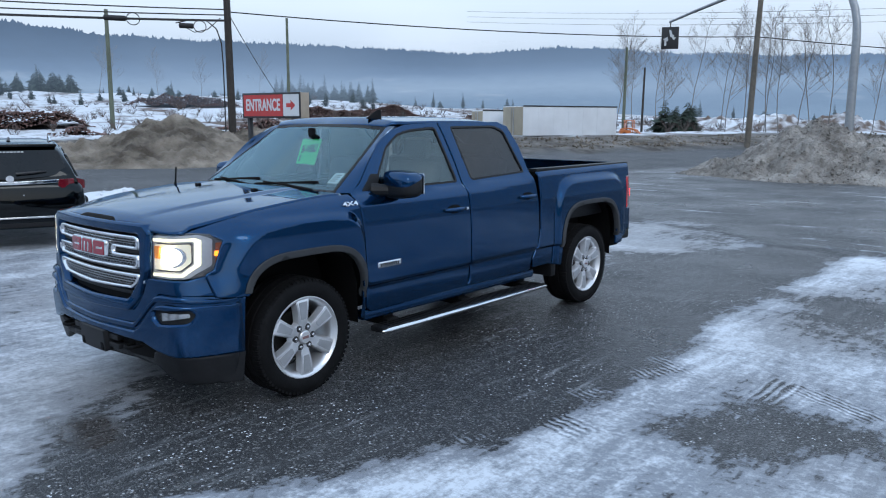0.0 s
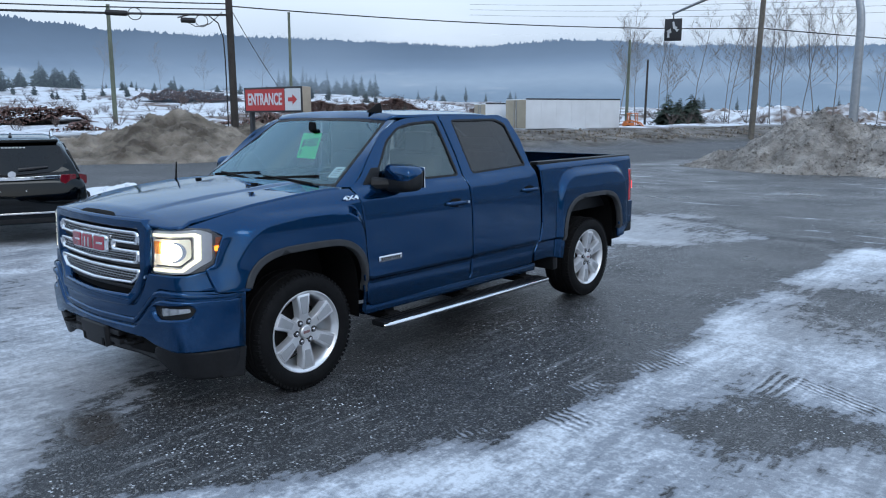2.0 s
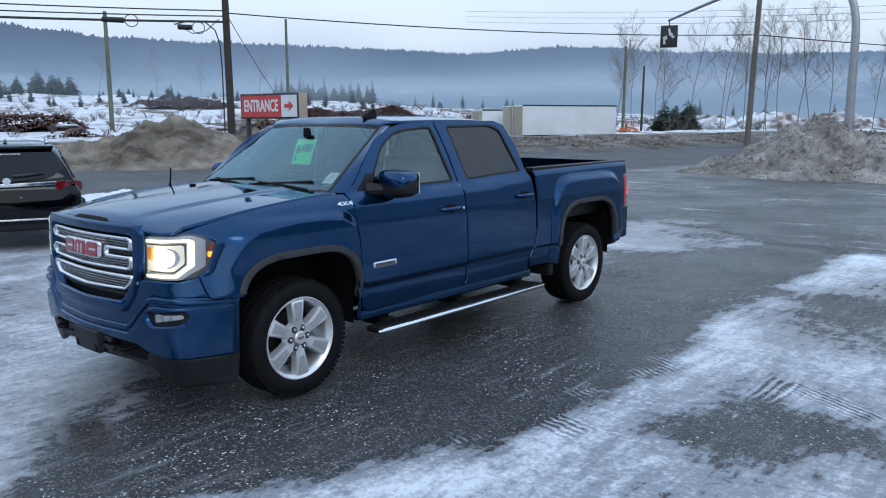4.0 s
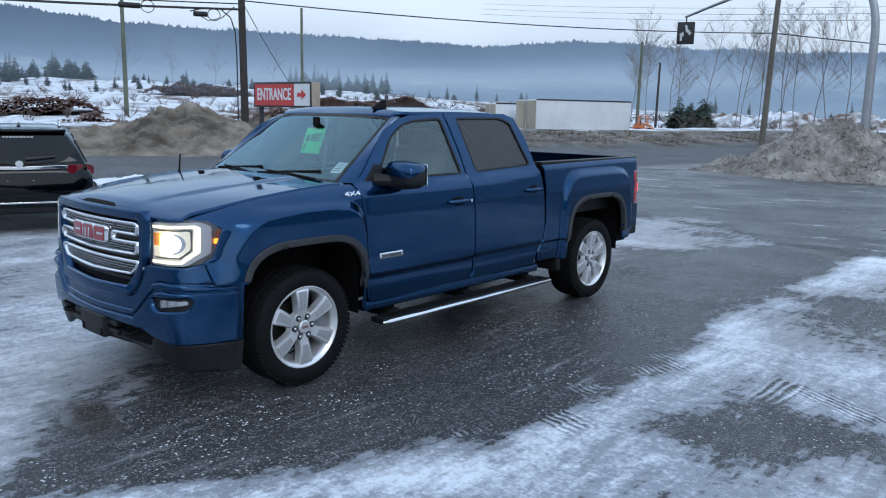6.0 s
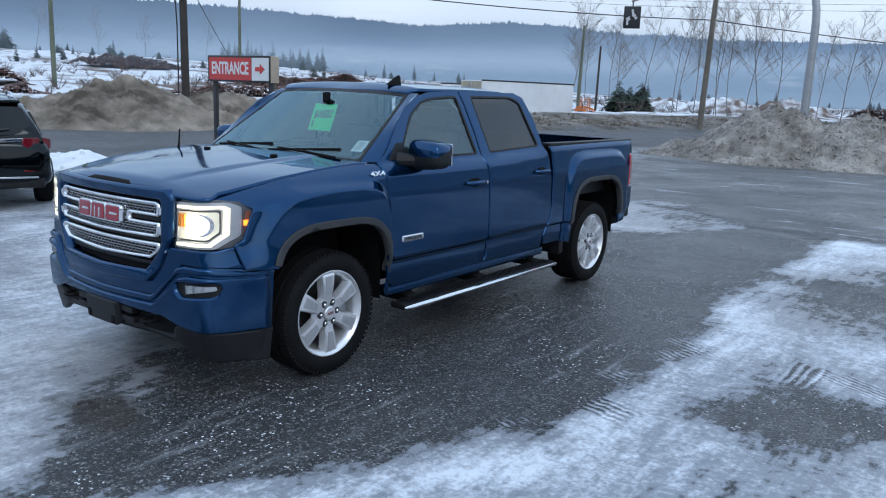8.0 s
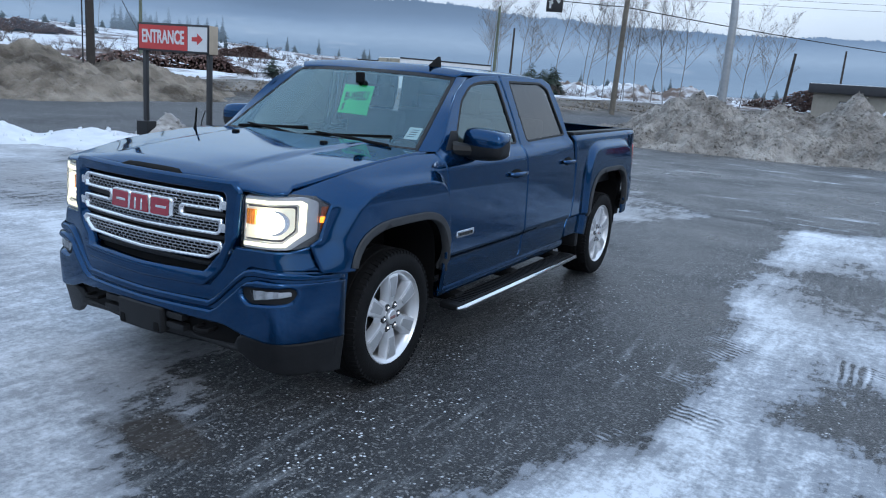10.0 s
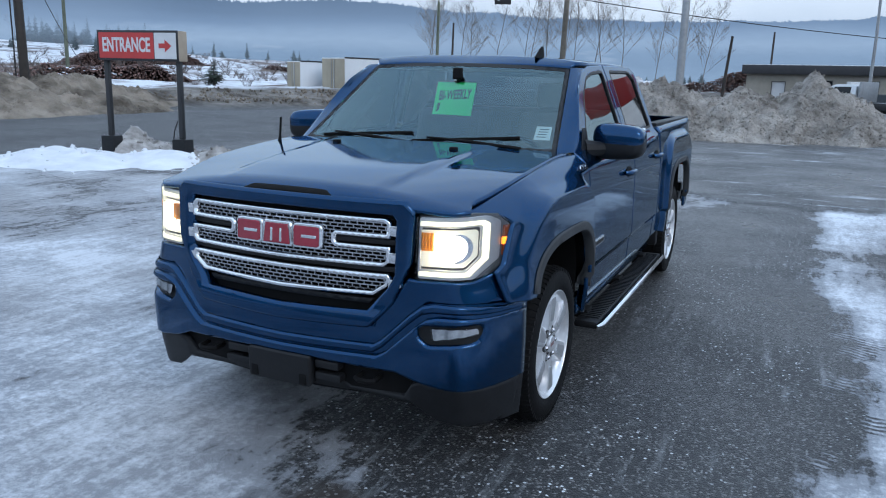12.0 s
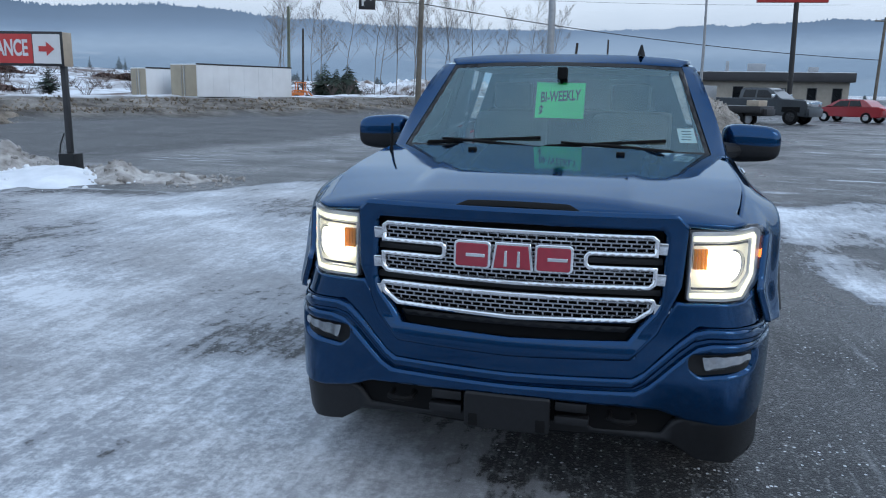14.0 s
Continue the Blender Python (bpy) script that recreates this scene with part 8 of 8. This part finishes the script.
side_car("flatbed_truck", "white-cabbed flatbed tow truck with a dark deck, behind the snow heap", "truck", pose(6.3, 38.5, 0, 0, 0, 62), WHITE_CAR, 0.95,
         [(2.2, 0.6), (4.6, 0.6), (4.7, 0.9), (4.6, 1.2), (3.9, 1.3), (2.2, 1.32)],
         [(2.25, 1.28), (3.9, 1.28), (3.45, 1.86), (3.2, 1.92), (2.4, 1.92), (2.25, 1.85)],
         [[(2.5, 1.34), (3.6, 1.34), (3.28, 1.80), (2.5, 1.80)]], (0.2, 3.9), 0.42,
         (("deck", (-1.0, -1.0, 0.74), (1.0, 2.15, 1.08), BLACK_PAINT), ("deck_frame", (-0.6, -1.2, 0.6), (0.6, 2.3, 0.95), BLACK_PAINT), ("headboard", (-0.9, 2.0, 1.1), (0.9, 2.1, 2.05), STEEL), ("deck_load", (-0.7, -0.8, 1.08), (0.5, -0.2, 1.36), SIGN_BEIGE), ("beacon_bar", (-0.5, 2.7, 1.92), (0.5, 2.9, 2.04), SIGN_WHITE)))

BLOCK = material("beige_block_wall", (0.30, 0.275, 0.235), rough=0.8, spread=0.12, scale=3, bump=0.15)
FASCIA = material("dark_metal_fascia", (0.030, 0.030, 0.034), rough=0.5, spread=0.2, scale=3)


def build_building():
    b = thing("low_building", "long single-storey beige building with a dark metal fascia and flat roof", "building", at=pose(-3.7, 76.3, 0, 0, 0, math.degrees(math.atan2(-2.2, 23.4))))
    L = 23.6
    cuts = [(2.3, 3.4, 0.0, 2.15), (6.4, 7.3, 1.0, 2.3), (10.0, 11.0, 1.0, 2.3), (13.8, 14.6, 1.0, 2.3), (17.2, 18.3, 0.0, 2.2), (20.2, 20.9, 0.9, 2.25), (22.3, 23.0, 0.9, 2.25)]
    bm = bmesh.new()
    outer = [(0, -0.2), (L, -0.2), (L, 2.95), (0, 2.95)]
    holes = [[(a, max(z0, 0.02)), (c, max(z0, 0.02)), (c, z1), (a, z1)] for a, c, z0, z1 in cuts]
    sheet(bm, [outer] + holes, lambda x, z: (x, 0.0, z), 1.5, 0.25, 0)
    bmesh.ops.recalc_face_normals(bm, faces=bm.faces)
    part("front_wall", bm, BLOCK, b, smooth=False)
    bm = bmesh.new()
    box(bm, (0, 0.02, -0.2), (0.25, 9, 2.95))
    box(bm, (L - 0.25, 0.02, -0.2), (L, 9, 2.95))
    box(bm, (0, 8.8, -0.2), (L, 9, 2.95))
    part("wall", bm, BLOCK, b, smooth=False)
    bm = bmesh.new()
    box(bm, (-0.4, -0.55, 2.85), (L + 0.4, 9.4, 3.66), 0.04)
    rf = part("fascia", bm, FASCIA, b, "dark brown metal fascia")
    bm = bmesh.new()
    box(bm, (-0.3, -0.45, 3.66), (L + 0.3, 9.3, 3.72), 0.02)
    part("roof_snow", bm, SNOW, rf)
    for a, c, z0, z1 in cuts:
        door = z0 < 0.1
        bm = bmesh.new()
        box(bm, (a, 0.10, max(z0, 0.0)), (c, 0.14, z1))
        w = part("door" if door else "window", bm, SIGN_WHITE if door else CAR_GLASS, b, smooth=False)
        for lo, hi in (((a - 0.06, -0.03, z0), (a, 0.12, z1 + 0.06)), ((c, -0.03, z0), (c + 0.06, 0.12, z1 + 0.06)), ((a, -0.03, z1), (c, 0.12, z1 + 0.06))):
            bm = bmesh.new()
            box(bm, lo, hi)
            part("casing", bm, FASCIA, w, smooth=False)
    for x, y, sx, sz in ((15.0, 3.0, 1.6, 0.9), (20.4, 2.5, 0.8, 0.6), (13.0, 3.2, 0.3, 1.1)):
        bm = bmesh.new()
        box(bm, (x, y, 3.66), (x + sx, y + 1.2, 3.66 + sz), 0.04)
        part("roof_unit", bm, STEEL, rf)
    return b


build_building()
rs_ = thing("pylon_sign", "tall black post with a red sign board on top", "sign", at=pose(9.9, 47.6, 0, 0, 0, 5))
bm = bmesh.new()
tube(bm, [(0.05, 0, -0.3), (-0.05, 0, 3.5), (-0.15, 0, 7.4)], [0.16, 0.15, 0.14], 12)
part("post", bm, BLACK_PAINT, rs_)
bm = bmesh.new()
box(bm, (-2.4, -0.15, 7.0), (1.6, 0.15, 8.9), 0.03)
part("board", bm, SIGN_RED, rs_, "red sign board")
